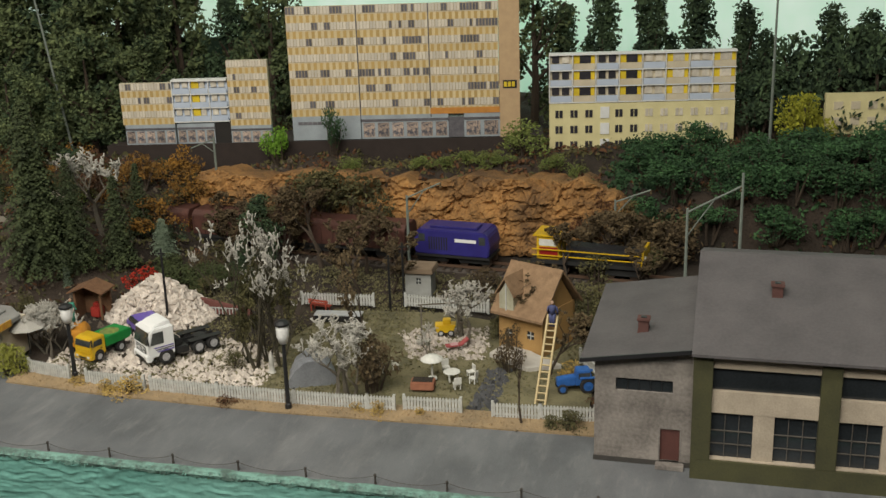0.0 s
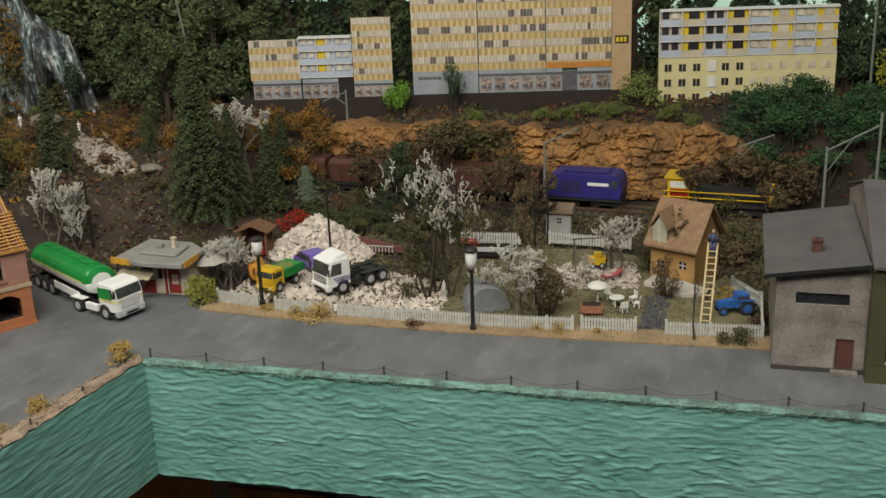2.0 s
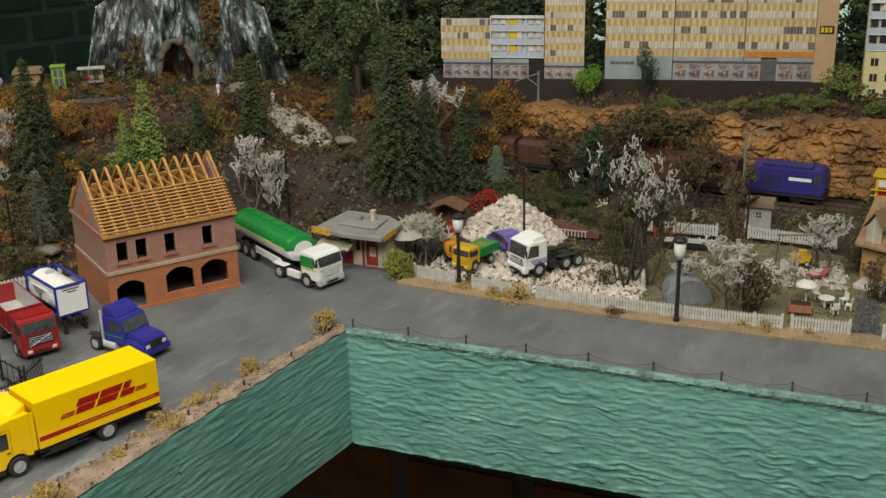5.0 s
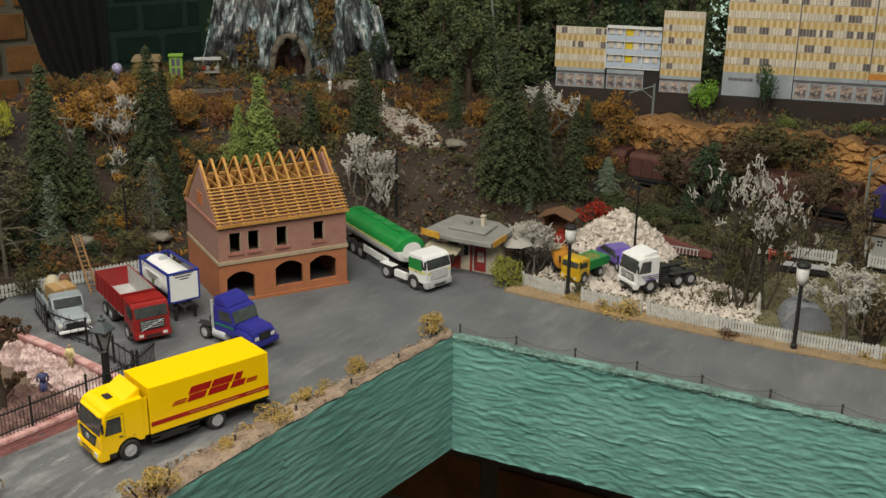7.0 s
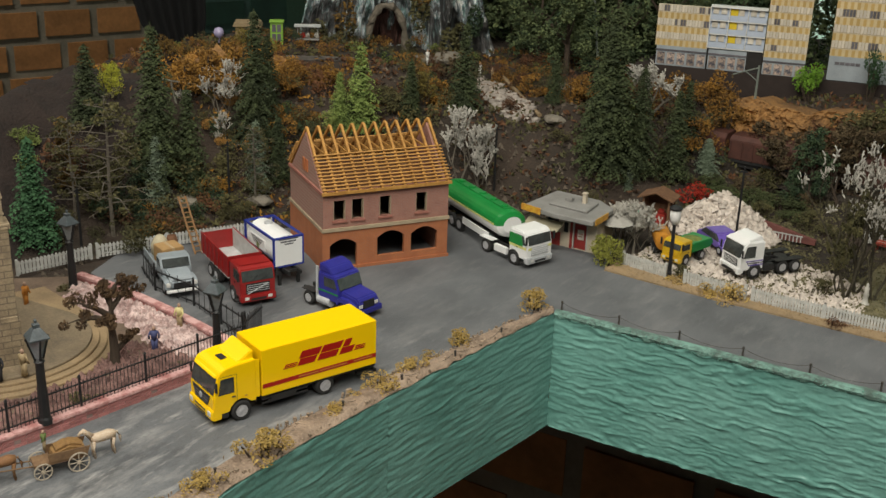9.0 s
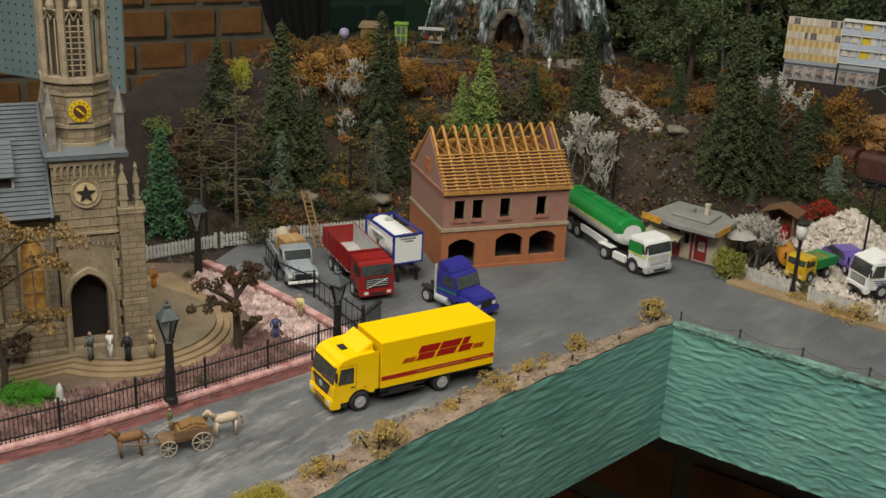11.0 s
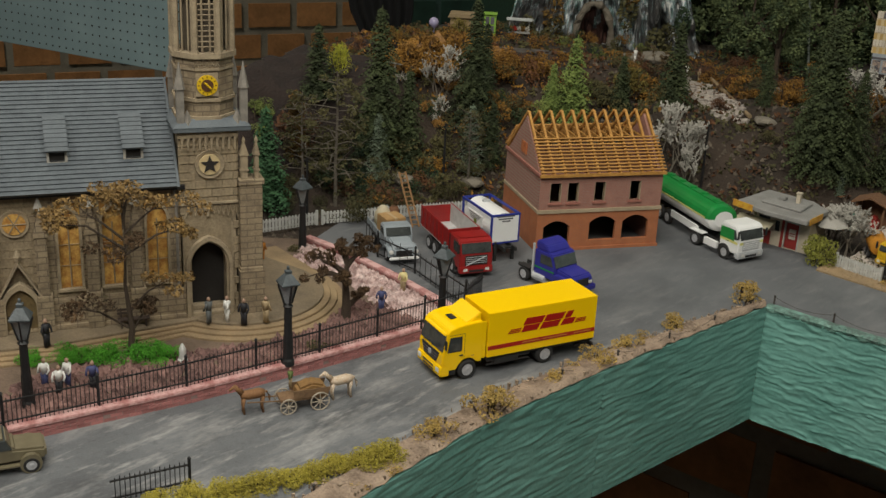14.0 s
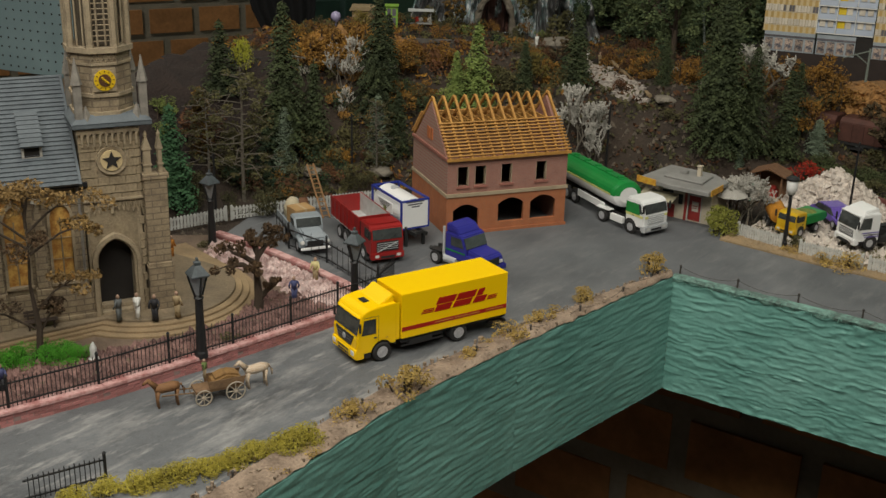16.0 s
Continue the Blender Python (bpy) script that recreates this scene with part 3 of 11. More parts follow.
        part(name, roof, ROOFGREY, root, "dark grey felt roof")
    gable = prism([(h + 0.004, 0.0), (0.166, 0.0), (0.166, 0.0752), (ridge_y, ridge_z - 0.0006), (h + 0.004, 0.0785)], 0, 0.002)
    part("gable_wall", gable, CONCRETE, root).matrix_basis = Matrix.Rotation(radians(90), 4, "Z") @ Matrix.Translation((0, -0.002, 0))
    chimney(0.0437, 0.0400, 0.0925)
    return root


build_workshop()


# ---- printed blocks of flats behind ----
PALE = mat("facade_pale", (0.64, 0.56, 0.41), (0.50, 0.43, 0.31), 0.85, 60, 0.05)
WINDOWBAND = mat("facade_window_band", (0.44, 0.35, 0.22), (0.33, 0.26, 0.16), 0.85, 120, 0.05)
SAND = mat("facade_sand", (0.56, 0.385, 0.145), (0.44, 0.295, 0.105), 0.85, 60, 0.05, vary=0.2)
PALESAND = mat("facade_light_sand", (0.68, 0.55, 0.31), (0.56, 0.44, 0.24), 0.85, 60, 0.05, vary=0.15)
CURTAINED = mat("curtained_pane", (0.72, 0.66, 0.55), (0.50, 0.44, 0.36), 0.6, 200, 0.0, vary=0.28)
PANE = mat("facade_pane", (0.16, 0.15, 0.16), (0.09, 0.085, 0.1), 0.5, 200, 0.0, vary=0.5)
DARKPANE = mat("facade_dark_pane", (0.045, 0.04, 0.05), (0.02, 0.02, 0.025), 0.4, 200, 0.0, vary=0.4)
BLUEGREY = mat("facade_bluegrey", (0.52, 0.58, 0.68), (0.42, 0.48, 0.58), 0.85, 60, 0.05)
LEMON = mat("facade_lemon", (0.74, 0.66, 0.36), (0.60, 0.53, 0.28), 0.85, 60, 0.05)
BRIGHTY = mat("facade_yellow", (0.80, 0.58, 0.03), None, 0.8, 60, 0.05)
SHOP = mat("shopfront", (0.36, 0.40, 0.43), (0.25, 0.28, 0.30), 0.6, 60, 0.05)
SHOPPANE = mat("shop_display", (0.50, 0.38, 0.30), (0.07, 0.075, 0.10), 0.5, 230, 0.0, spread=0.22, vary=0.5)
SHOPORANGE = mat("shop_orange", (0.58, 0.25, 0.05), None, 0.8)
FD = math.radians(14)


def facade_root(name, x, label):
    """A flat printed front on the line of facades, whose west end stands at x."""
    y = 1.043 + (x + 0.471) * math.tan(FD)
    return thing(name, (x, y, 0), 14, label, "facade")


def panel_block(root, u0, u1, z0, z1, rows, bays, seed):
    """A slab block: rows of pale parapets and sand window bands, with panes in some bays."""
    rnd = random.Random(seed)
    part("front", boxes((u0, 0, z0, u1, 0.006, z1)), PALE, root, "pale card front")
    h = (z1 - z0) / rows
    bw = (u1 - u0) / bays
    pane = mesh("window", boxes((0, -0.0007, 0, bw * 0.38, 0.0, h * 0.44)), PANE)
    drape = mesh("curtained_window", boxes((0, -0.0006, 0, bw * 0.42, 0.0, h * 0.46)), CURTAINED)
    tint = mesh("sand_panel", boxes((0, -0.0007, 0, bw * 0.50, 0.0, h * 0.46)), SAND)
    for r in range(rows):
        z = z0 + r * h
        part("sand_band", boxes((u0, -0.0004, z, u1, 0.0, z + h * 0.46)), PALESAND, root)
        part("parapet_band", boxes((u0, -0.0008, z + h * 0.46, u1, 0.0, z + h * 0.50)), PALE, root)
        part("window_band", boxes((u0, -0.0003, z + h * 0.50, u1, 0.0, z + h)), WINDOWBAND, root)
        for b in range(bays):
            u = u0 + b * bw
            place("sand_panel", tint, root, Matrix.Translation((u + bw * (0.0 if r % 2 else 0.24), 0, z)))
            group = noise.noise(Vector((b * 0.45, r * 3.7, seed))) > 0.12
            for q in (0.06, 0.54):
                place(*(("window", pane) if group and rnd.random() < 0.8 else ("curtained_window", drape)), root, Matrix.Translation((u + bw * q, 0, z + h * 0.54)))


def shop_row(root, u0, u1, z0, z1, n, seed):
    part("shop_front", boxes((u0, -0.001, z0, u1, 0.006, z1)), SHOP, root, "grey shop front")
    w = (u1 - u0) / n
    # Dark strip in place of the shadow band above the shop windows.
    part("shop_fascia", boxes((u0, -0.0018, z1 - (z1 - z0) * 0.26, u1, -0.001, z1 - (z1 - z0) * 0.17)), PANE, root, "dark strip painted as the shadow over the shop windows")
    for i in range(n):
        place("shop_window", bpy.data.meshes.get("shop_window_%d" % seed) or mesh("shop_window_%d" % seed, boxes((w * 0.12, -0.0016, 0.002, w * 0.9, -0.001, (z1 - z0) * 0.68)), SHOPPANE), root, Matrix.Translation((u0 + i * w, 0, z0)))


def balcony_block(root, u0, u1, z0, z1, rows, pairs, back, seed):
    """Recessed balconies: slabs, fronts and dividers stand out of a back plane."""
    rnd = random.Random(seed)
    part("front", boxes((u0, 0.003, z0, u1, 0.008, z1)), back, root, "card front with balconies")
    h = (z1 - z0) / rows
    w = (u1 - u0) / pairs
    for r in range(rows):
        z = z0 + r * h
        part("balcony_slab", boxes((u0, -0.001, z - 0.0006, u1, 0.003, z + 0.0006)), WHITE, root)
        for c in range(pairs):
            u = u0 + c * w
            part("balcony_front", boxes((u + w * 0.04, -0.0012, z + 0.0006, u + w * 0.96, -0.0004, z + h * 0.42)), back if c % 2 else BLUEGREY, root)
            if c % 2:
                part("loggia_wall", boxes((u + w * 0.05, 0.0016, z + h * 0.4, u + w * (0.95 if pairs > 4 else 0.45), 0.003, z + h * 0.97)), BRIGHTY, root, "yellow loggia wall")
                part("window", boxes((u + w * (0.3 if pairs > 4 else 0.5), 0.0008, z + h * 0.42, u + w * 0.78, 0.0016, z + h * 0.9)), DARKPANE if c < 4 and pairs > 4 else CURTAINED, root)
            else:
                for k in (0.12, 0.55):
                    part("window", boxes((u + w * k, 0.0014, z + h * 0.46, u + w * (k + 0.3), 0.003, z + h * 0.92)), DARKPANE if rnd.random() < (0.85 if c < 4 and pairs > 4 else 0.04) else CURTAINED, root)
            part("divider", boxes((u - 0.0004, -0.001, z, u + 0.0004, 0.003, z + h)), WHITE, root)
    part("roof_edge", boxes((u0, -0.0015, z1 - 0.001, u1, 0.008, z1 + 0.001)), WHITE, root)


def build_facades():
    a = facade_root("apartment_card", -0.642, "cream and sand printed card of low shops and flats")
    panel_block(a, 0.0, 0.054, 0.099, 0.1415, 3, 9, 1)
    shop_row(a, 0.002, 0.054, 0.078, 0.099, 5, 1)
    balcony_block(a, 0.054, 0.111, 0.101, 0.1435, 3, 3, BLUEGREY, 2)
    shop_row(a, 0.056, 0.095, 0.078, 0.099, 4, 2)
    part("passage", boxes((0.095, 0.0005, 0.078, 0.111, 0.006, 0.1)), DARK, a)
    panel_block(a, 0.112, 0.154, 0.096, 0.1625, 5, 7, 3)
    shop_row(a, 0.112, 0.154, 0.077, 0.096, 4, 3)
    b = facade_root("tower_block_card", -0.471, "tall cream and sand slab block on printed card with shops below")
    for i, (u0, u1) in enumerate(((0.0, 0.070), (0.071, 0.142), (0.143, 0.212))):
        panel_block(b, u0, u1, 0.1035, 0.214, 7, 11, 11 + i)
    part("end_wall", boxes((0.2125, -0.0005, 0.078, 0.233, 0.05, 0.216)), mat("end_wall_sand", (0.52, 0.36, 0.20), (0.44, 0.30, 0.17)), b, "sand-coloured end wall")
    part("wall_sign", boxes((0.216, -0.0012, 0.128, 0.230, -0.0005, 0.136)), BLACK, b, "dark sign on the end wall")
    part("sign_bars", boxes(*[(0.2170 + 0.0040 * k, -0.0016, 0.1295, 0.2200 + 0.0040 * k, -0.0012, 0.1345) for k in range(3)]), BRIGHTY, b, "yellow bars on the sign")
    for u in (0.070, 0.142):
        part("joint", boxes((u, -0.001, 0.1, u + 0.001, 0.004, 0.214)), PANE, b)
    part("blank_base", boxes((0.0, -0.001, 0.079, 0.070, 0.006, 0.1035)), SHOP, b)
    part("base_vents", boxes(*[(0.006 + 0.005 * k, -0.0015, 0.095, 0.0105 + 0.005 * k, -0.001, 0.098) for k in range(5)]), PANE, b)
    shop_row(b, 0.071, 0.16, 0.079, 0.1035, 6, 4)
    shop_row(b, 0.176, 0.2125, 0.079, 0.1035, 2, 5)
    part("shop_door", boxes((0.16, -0.0005, 0.079, 0.176, 0.006, 0.1)), PANE, b)
    part("orange_fascia", boxes((0.142, -0.0014, 0.1035, 0.2125, -0.0008, 0.1095)), SHOPORANGE, b, "orange shop fascia")
    c = facade_root("balcony_block_card", -0.216, "grey-blue and yellow balcony block on printed card")
    balcony_block(c, 0.0, 0.186, 0.1115, 0.160, 3, 8, PALE, 7)
    part("lower_front", boxes((0.0, 0, 0.058, 0.186, 0.008, 0.1105)), LEMON, c, "pale yellow lower floors")
    for r in range(3):
        for k in range(12):
            u = 0.006 + k * 0.0151
            if k == 3:
                part("stair_window", boxes((u, -0.001, 0.062 + r * 0.0165, u + 0.009, 0.0, 0.0735 + r * 0.0165)), WHITE, c)
            else:
                [part("window", boxes((u + q, -0.0008, 0.064 + r * 0.0160, u + q + 0.0032, 0.0, 0.0715 + r * 0.0160)), DARKPANE if k < 6 else CURTAINED, c) for q in (0.0, 0.0040)]
    d = facade_root("low_block_card", 0.052, "pale low block on printed card behind bushes")
    part("front", boxes((0, 0, 0.07, 0.13, 0.006, 0.114)), LEMON, d)
    for r in range(2):
        for k in range(7):
            part("window", boxes((0.008 + k * 0.017, -0.0008, 0.082 + r * 0.016, 0.017 + k * 0.017, 0, 0.09 + r * 0.016)), PALE, d)
    e = facade_root("dark_plinth_board", -0.66, "dark brown board on which the printed blocks stand")
    tagged(e, category="board")
    part("board_front", boxes((0, -0.004, 0.03, 0.452, -0.002, 0.0785), (0.452, -0.004, 0.02, 0.92, -0.002, 0.0565)), mat("plinth_dark", (0.035, 0.024, 0.02), None, 0.9), e)
    part("board_top", boxes((0, -0.002, 0.070, 0.452, 0.06, 0.0775), (0.452, -0.002, 0.048, 0.92, 0.06, 0.0555)), MATS["plinth_dark"], e)


build_facades()


# ---- church ----
NAVESTONE = bricked("nave_sandstone", (0.35, 0.275, 0.175), (0.175, 0.132, 0.086), (0.15, 0.115, 0.08), 52, 0.9)
def gothic(x0, x1, z0, spring, n=7, sharp=1.0):
    """A pointed arch outline, from the left foot over the point to the right foot."""
    w = x1 - x0
    pts = [(x0, z0), (x0, spring)]
    for k in range(1, n + 1):
        r = w * sharp
        a = math.pi - k * (math.pi - math.acos((w / 2 - r) / r)) / n
        pts.append((x0 + r + r * math.cos(a), spring + r * math.sin(a)))
    pts += [(x0 + x1 - x, z) for x, z in pts[:-1][::-1]]
    return pts


def build_church():
    root = thing("church", (-0.721, 0.221, 0), 62, "brown sandstone church with clock tower, slate nave roof and amber windows", "church")
    AMBER = mat("amber_window", (0.66, 0.40, 0.11), (0.38, 0.17, 0.04), 0.45, 200, 0.1, spread=0.3)
    # tower shaft, laid of separate stone courses
    x0, x1, D, C = -0.0245, 0.0095, 0.036, 0.124
    shaft = part("tower_core", boxes((x0 + 0.001, 0.010, 0, x1 - 0.001, D - 0.001, C), (x0 + 0.001, 0.0009, 0.072, x1 - 0.001, 0.011, C), (x0 + 0.001, 0.0009, 0, -0.0205, 0.011, 0.073), (0.0035, 0.0009, 0, x1 - 0.001, 0.011, 0.073)), STONETRIM, root)
    block = [mesh("stone_block", boxes((0, -0.001, 0, w, 0.0, 0.0048), bevel=0.00025), STONE) for w in (0.0062, 0.0095, 0.0128)]
    rnd = random.Random(5)
    z, row = 0.0, 0
    while z < C - 0.006:
        x = x0
        while x < x1 - 0.002:
            k = rnd.randrange(3)
            w = (0.0062, 0.0095, 0.0128)[k]
            s = min(1.0, (x1 - x) / w)
            mid = x + w * s / 2
            if not (-0.0225 < mid < 0.0055 and z < 0.070) and math.hypot(mid + 0.0067, z + 0.0025 - 0.1035) > 0.0085:
                place("stone_block", block[k], root, Matrix.Translation((x, 0.001, z)) @ Matrix.Diagonal((s * 0.975, 1, 1, 1)))
            x += w * s
        z += 0.0052
        row += 1
    for side in (0,):
        z = 0.0
        while z < C - 0.006:
            y = 0.001
            while y < D:
                w = 0.009
                place("stone_block", block[1], root, Matrix.Translation((x1, y, z)) @ Matrix.Rotation(radians(90), 4, "Z") @ Matrix.Diagonal((0.95, 1, 1, 1)))
                y += w
            z += 0.0052
    # doorway
    arch_line = gothic(-0.0225, 0.0055, 0.0, 0.041, sharp=0.68)
    inner = gothic(-0.0203, 0.0033, 0.0, 0.041, sharp=0.68)
    bm = bmesh.new()
    for a, b in zip(range(len(arch_line) - 1), range(1, len(arch_line))):
        q = [arch_line[a], arch_line[b], inner[b], inner[a]]
        prism(q, -0.0035, 0.006, bm)
    part("portal_arch", bm, STONETRIM, root, "moulded pointed portal")
    frame2, inner2 = gothic(-0.0205, 0.0035, 0.0, 0.041, sharp=0.68), gothic(-0.0190, 0.0020, 0.0, 0.041, sharp=0.68)
    bm = bmesh.new()
    for a, b in zip(range(len(frame2) - 1), range(1, len(frame2))):
        prism([frame2[a], frame2[b], inner2[b], inner2[a]], -0.001, 0.010, bm)
    bmesh.ops.remove_doubles(bm, verts=bm.verts, dist=1e-6)
    part("inner_arch", bm, STONETRIM, root)
    bm = bmesh.new()
    left = [p for p in arch_line if p[0] <= -0.0085 + 1e-6 and p[1] >= 0.041]
    right = [p for p in arch_line if p[0] >= -0.0085 - 1e-6 and p[1] >= 0.041]
    prism([(-0.0225, 0.0735)] + left + [(-0.0085, 0.0735)], 0.0002, 0.004, bm)
    prism([(0.0055, 0.0735), (-0.0085, 0.0735)] + right, 0.0002, 0.004, bm)
    part("portal_spandrel", bm, STONE, root)
    part("portal_step", boxes((-0.0188, -0.002, 0.0, 0.0018, 0.0094, 0.0095), (-0.0188, 0.003, 0.0095, 0.0018, 0.0094, 0.012), bevel=0.0003), STONETRIM, root)
    # Flat near-black plate for the shade deep in the doorway.
    part("portal_inside", boxes((-0.021, 0.0095, 0.0, 0.004, 0.010, 0.072)), DARK, root)
    tr = bmesh.new()
    for k in range(11):
        u = x0 + 0.003 + k * 0.0028
        tube([(u, -0.0008, 0.0735 - abs(k - 5) * 0.0006), (u + 0.0014, -0.0008, 0.0785), (u + 0.0028, -0.0008, 0.0735 - abs(k - 4) * 0.0006)], 0.0004, 4, tr)
    box(tr, x0, -0.0012, 0.079, x1, 0.0006, 0.0803)
    box(tr, -0.0093, -0.0016, 0.0715, -0.0077, 0.0, 0.0800)
    box(tr, -0.0110, -0.0016, 0.0750, -0.0060, 0.0, 0.0766)
    part("portal_tracery", tr, STONETRIM, root)
    # star window
    ring = lathe([(0.0060, -0.0004), (0.0085, -0.0012), (0.0088, 0.001), (0.0060, 0.001)], 24, axis="y", at=(-0.0067, 0, 0.1035))
    part("star_window_ring", ring, STONETRIM, root)
    disc = lathe([(0.0062, -0.0016), (0.0062, 0.0009)], 20, axis="y", at=(-0.0067, 0, 0.1035))
    part("star_window_plate", disc, mat("cream_stone", (0.62, 0.48, 0.26)), root)
    star = [(-0.0067 + (0.0056 if k % 2 == 0 else 0.0024) * math.sin(math.pi * k / 5), 0.1035 + (0.0056 if k % 2 == 0 else 0.0024) * math.cos(math.pi * k / 5)) for k in range(10)]
    # Solid dark plate in place of a shaded star opening.
    part("star_opening", prism(star, -0.0021, -0.0003), DARK, root, "dark star-shaped plate for the shaded opening")
    # frieze and cornice
    fr = bmesh.new()
    for k in range(10):
        u = x0 + 0.0015 + k * 0.0034
        part("frieze_corbel", prism([(u, 0.1125), (u + 0.0012, 0.1125), (u + 0.0012, 0.118), (u + 0.0022, 0.120), (u, 0.120)], -0.0016, 0.0008), STONETRIM, root)
    box(fr, x0 - 0.0006, -0.0018, 0.120, x1 + 0.0006, 0.001, 0.1235)
    part("arched_frieze", fr, STONETRIM, root)
    part("cornice", boxes((x0 - 0.003, -0.004, 0.1235, x1 + 0.008, D + 0.003, 0.1265), bevel=0.0005), SLATE, root, "grey cornice slab")
    bx = bmesh.new()
    a = [(x0 - 0.003, -0.004), (x1 + 0.008, -0.004), (x1 + 0.008, D + 0.003), (x0 - 0.003, D + 0.003)]
    cx, cy = (x0 + x1) / 2 + 0.001, D / 2
    lo = [bx.verts.new((x, y, 0.1265)) for x, y in a]
    hi = [bx.verts.new((cx + (x - cx) * 0.78, cy + (y - cy) * 0.78, 0.1305)) for x, y in a]
    for i in range(4):
        bx.faces.new((lo[i], lo[(i + 1) % 4], hi[(i + 1) % 4], hi[i]))
    bx.faces.new(hi)
    part("cornice_slope", bx, SLATE, root)

    def octagon(r, z0, z1, grow=0.0, bm=None):
        bm = bm or bmesh.new()
        rot = math.pi / 8
        vs = [[bm.verts.new((cx + rr * math.cos(rot + k * math.pi / 4), cy + rr * math.sin(rot + k * math.pi / 4), z)) for k in range(8)] for rr, z in ((r, z0), (r + grow, z1))]
        for k in range(8):
            j = (k + 1) % 8
            bm.faces.new((vs[0][k], vs[0][j], vs[1][j], vs[1][k]))
        bm.faces.new(vs[1])
        bm.faces.new(vs[0][::-1])
        return bm

    part("clock_stage", octagon(0.0178, 0.128, 0.165), NAVESTONE, root)
    for z0, z1, r in ((0.1405, 0.1425, 0.0190), (0.1585, 0.1600, 0.0186), (0.1655, 0.1685, 0.0200), (0.1300, 0.1320, 0.0192)):
        part("string_course", octagon(r, z0, z1), STONETRIM, root)
    tr = bmesh.new()
    fy = cy - 0.0178 * math.cos(math.pi / 8)
    for k in range(5):
        u = cx - 0.006 + k * 0.003
        tube([(u - 0.0015, fy - 0.0003, 0.1605), (u + 0.0015, fy - 0.0003, 0.165)], 0.0003, 4, tr)
        tube([(u + 0.0015, fy - 0.0003, 0.1605), (u - 0.0015, fy - 0.0003, 0.165)], 0.0003, 4, tr)
    part("lattice_frieze", tr, STONETRIM, root)
    clock = part("clock_plate", boxes((cx - 0.0068, fy - 0.0012, 0.1435, cx + 0.0062, fy, 0.157), bevel=0.0003), STONETRIM, root)
    gold = mat("clock_gold", (0.78, 0.52, 0.02), (0.6, 0.38, 0.01), 0.4, 200, 0.1)
    part("clock_ring", lathe([(0.0034, -0.0018), (0.0060, -0.0018), (0.0060, -0.001), (0.0034, -0.001)], 24, axis="y", at=(cx - 0.0003, fy, 0.1503)), gold, clock, "golden clock ring")
    part("clock_face", lathe([(0.0035, -0.0024), (0.0035, -0.001)], 20, axis="y", at=(cx - 0.0003, fy, 0.1503)), mat("clock_brown", (0.09, 0.035, 0.01)), clock)
    part("clock_pointer", tube([(cx - 0.0022, fy - 0.0027, 0.1522), (cx + 0.0018, fy - 0.0027, 0.1484)], 0.0006, 4), gold, clock)
    for k in range(12):
        a_ = k * math.pi / 6
        mark = tube([(cx - 0.0003 + 0.0044 * math.sin(a_), fy - 0.0019, 0.1503 + 0.0044 * math.cos(a_)), (cx - 0.0003 + 0.0054 * math.sin(a_), fy - 0.0019, 0.1503 + 0.0054 * math.cos(a_))], 0.00025, 4)
        part("hour_mark", mark, MATS["clock_brown"], clock)
    # pinnacles round the clock stage
    for px, py in ((x0 + 0.002, 0.001), (x1 + 0.0045, 0.001), (x1 + 0.0045, D - 0.001), (x0 + 0.002, D - 0.001)):
        pb = boxes((px - 0.0022, py - 0.0022, 0.1265, px + 0.0022, py + 0.0022, 0.149), bevel=0.0003)
        lathe([(0.0034, 0.1485), (0.0030, 0.1500), (0.0002, 0.164)], 6, pb, at=(px, py, 0))
        lathe([(0.0042, 0.1265), (0.0002, 0.136)], 4, pb, at=(px + (0.004 if px < 0 else -0.004), py, 0))
        part("pinnacle", pb, mat("pinnacle_stone", (0.27, 0.245, 0.21), (0.17, 0.155, 0.135), 0.9, 200), root)
    # belfry with tall louvred lights
    # Core coloured dark to stand for the shaded inside behind the lights.
    core = part("belfry_core", octagon(0.0128, 0.168, 0.225), mat("belfry_shadow", (0.10, 0.08, 0.055)), root)
    for k in range(8):
        a_ = math.pi / 8 + k * math.pi / 4
        px, py = cx + 0.0172 * math.cos(a_), cy + 0.0172 * math.sin(a_)
        part("belfry_shaft", lathe([(0.0024, 0.1685), (0.0021, 0.1705), (0.0021, 0.222), (0.0026, 0.225)], 6, at=(px, py, 0)), STONETRIM, root)
        b_ = a_ + math.pi / 8
        mx, my = cx + 0.0156 * math.cos(b_), cy + 0.0156 * math.sin(b_)
        t = Vector((-math.sin(b_), math.cos(b_), 0))
        mb = bmesh.new()
        for off in (-0.0022, 0.0022):
            tube([(mx + t.x * off, my + t.y * off, 0.169), (mx + t.x * off, my + t.y * off, 0.2)], 0.0006, 4, mb)
        for s in range(9):
            z = 0.172 + s * 0.003
            tube([(mx - t.x * 0.0045, my - t.y * 0.0045, z), (mx + t.x * 0.0045, my + t.y * 0.0045, z)], 0.0004, 4, mb) if k % 2 == 1 else None
        for off in (-0.0044, 0.0, 0.0):
            tube([(mx + t.x * off, my + t.y * off, 0.199), (mx + t.x * (off + 0.0022), my + t.y * (off + 0.0022), 0.2035), (mx + t.x * (off + 0.0044), my + t.y * (off + 0.0044), 0.199)], 0.0007, 4, mb)
        tube([(mx - t.x * 0.006, my - t.y * 0.006, 0.204), (mx + t.x * 0.006, my + t.y * 0.006, 0.204)], 0.001, 4, mb)
        lathe([(0.0022, 0.2045), (0.0026, 0.207), (0.0018, 0.2095)], 8, mb, at=(mx, my, 0))
        part("belfry_light", mb, STONETRIM, root)
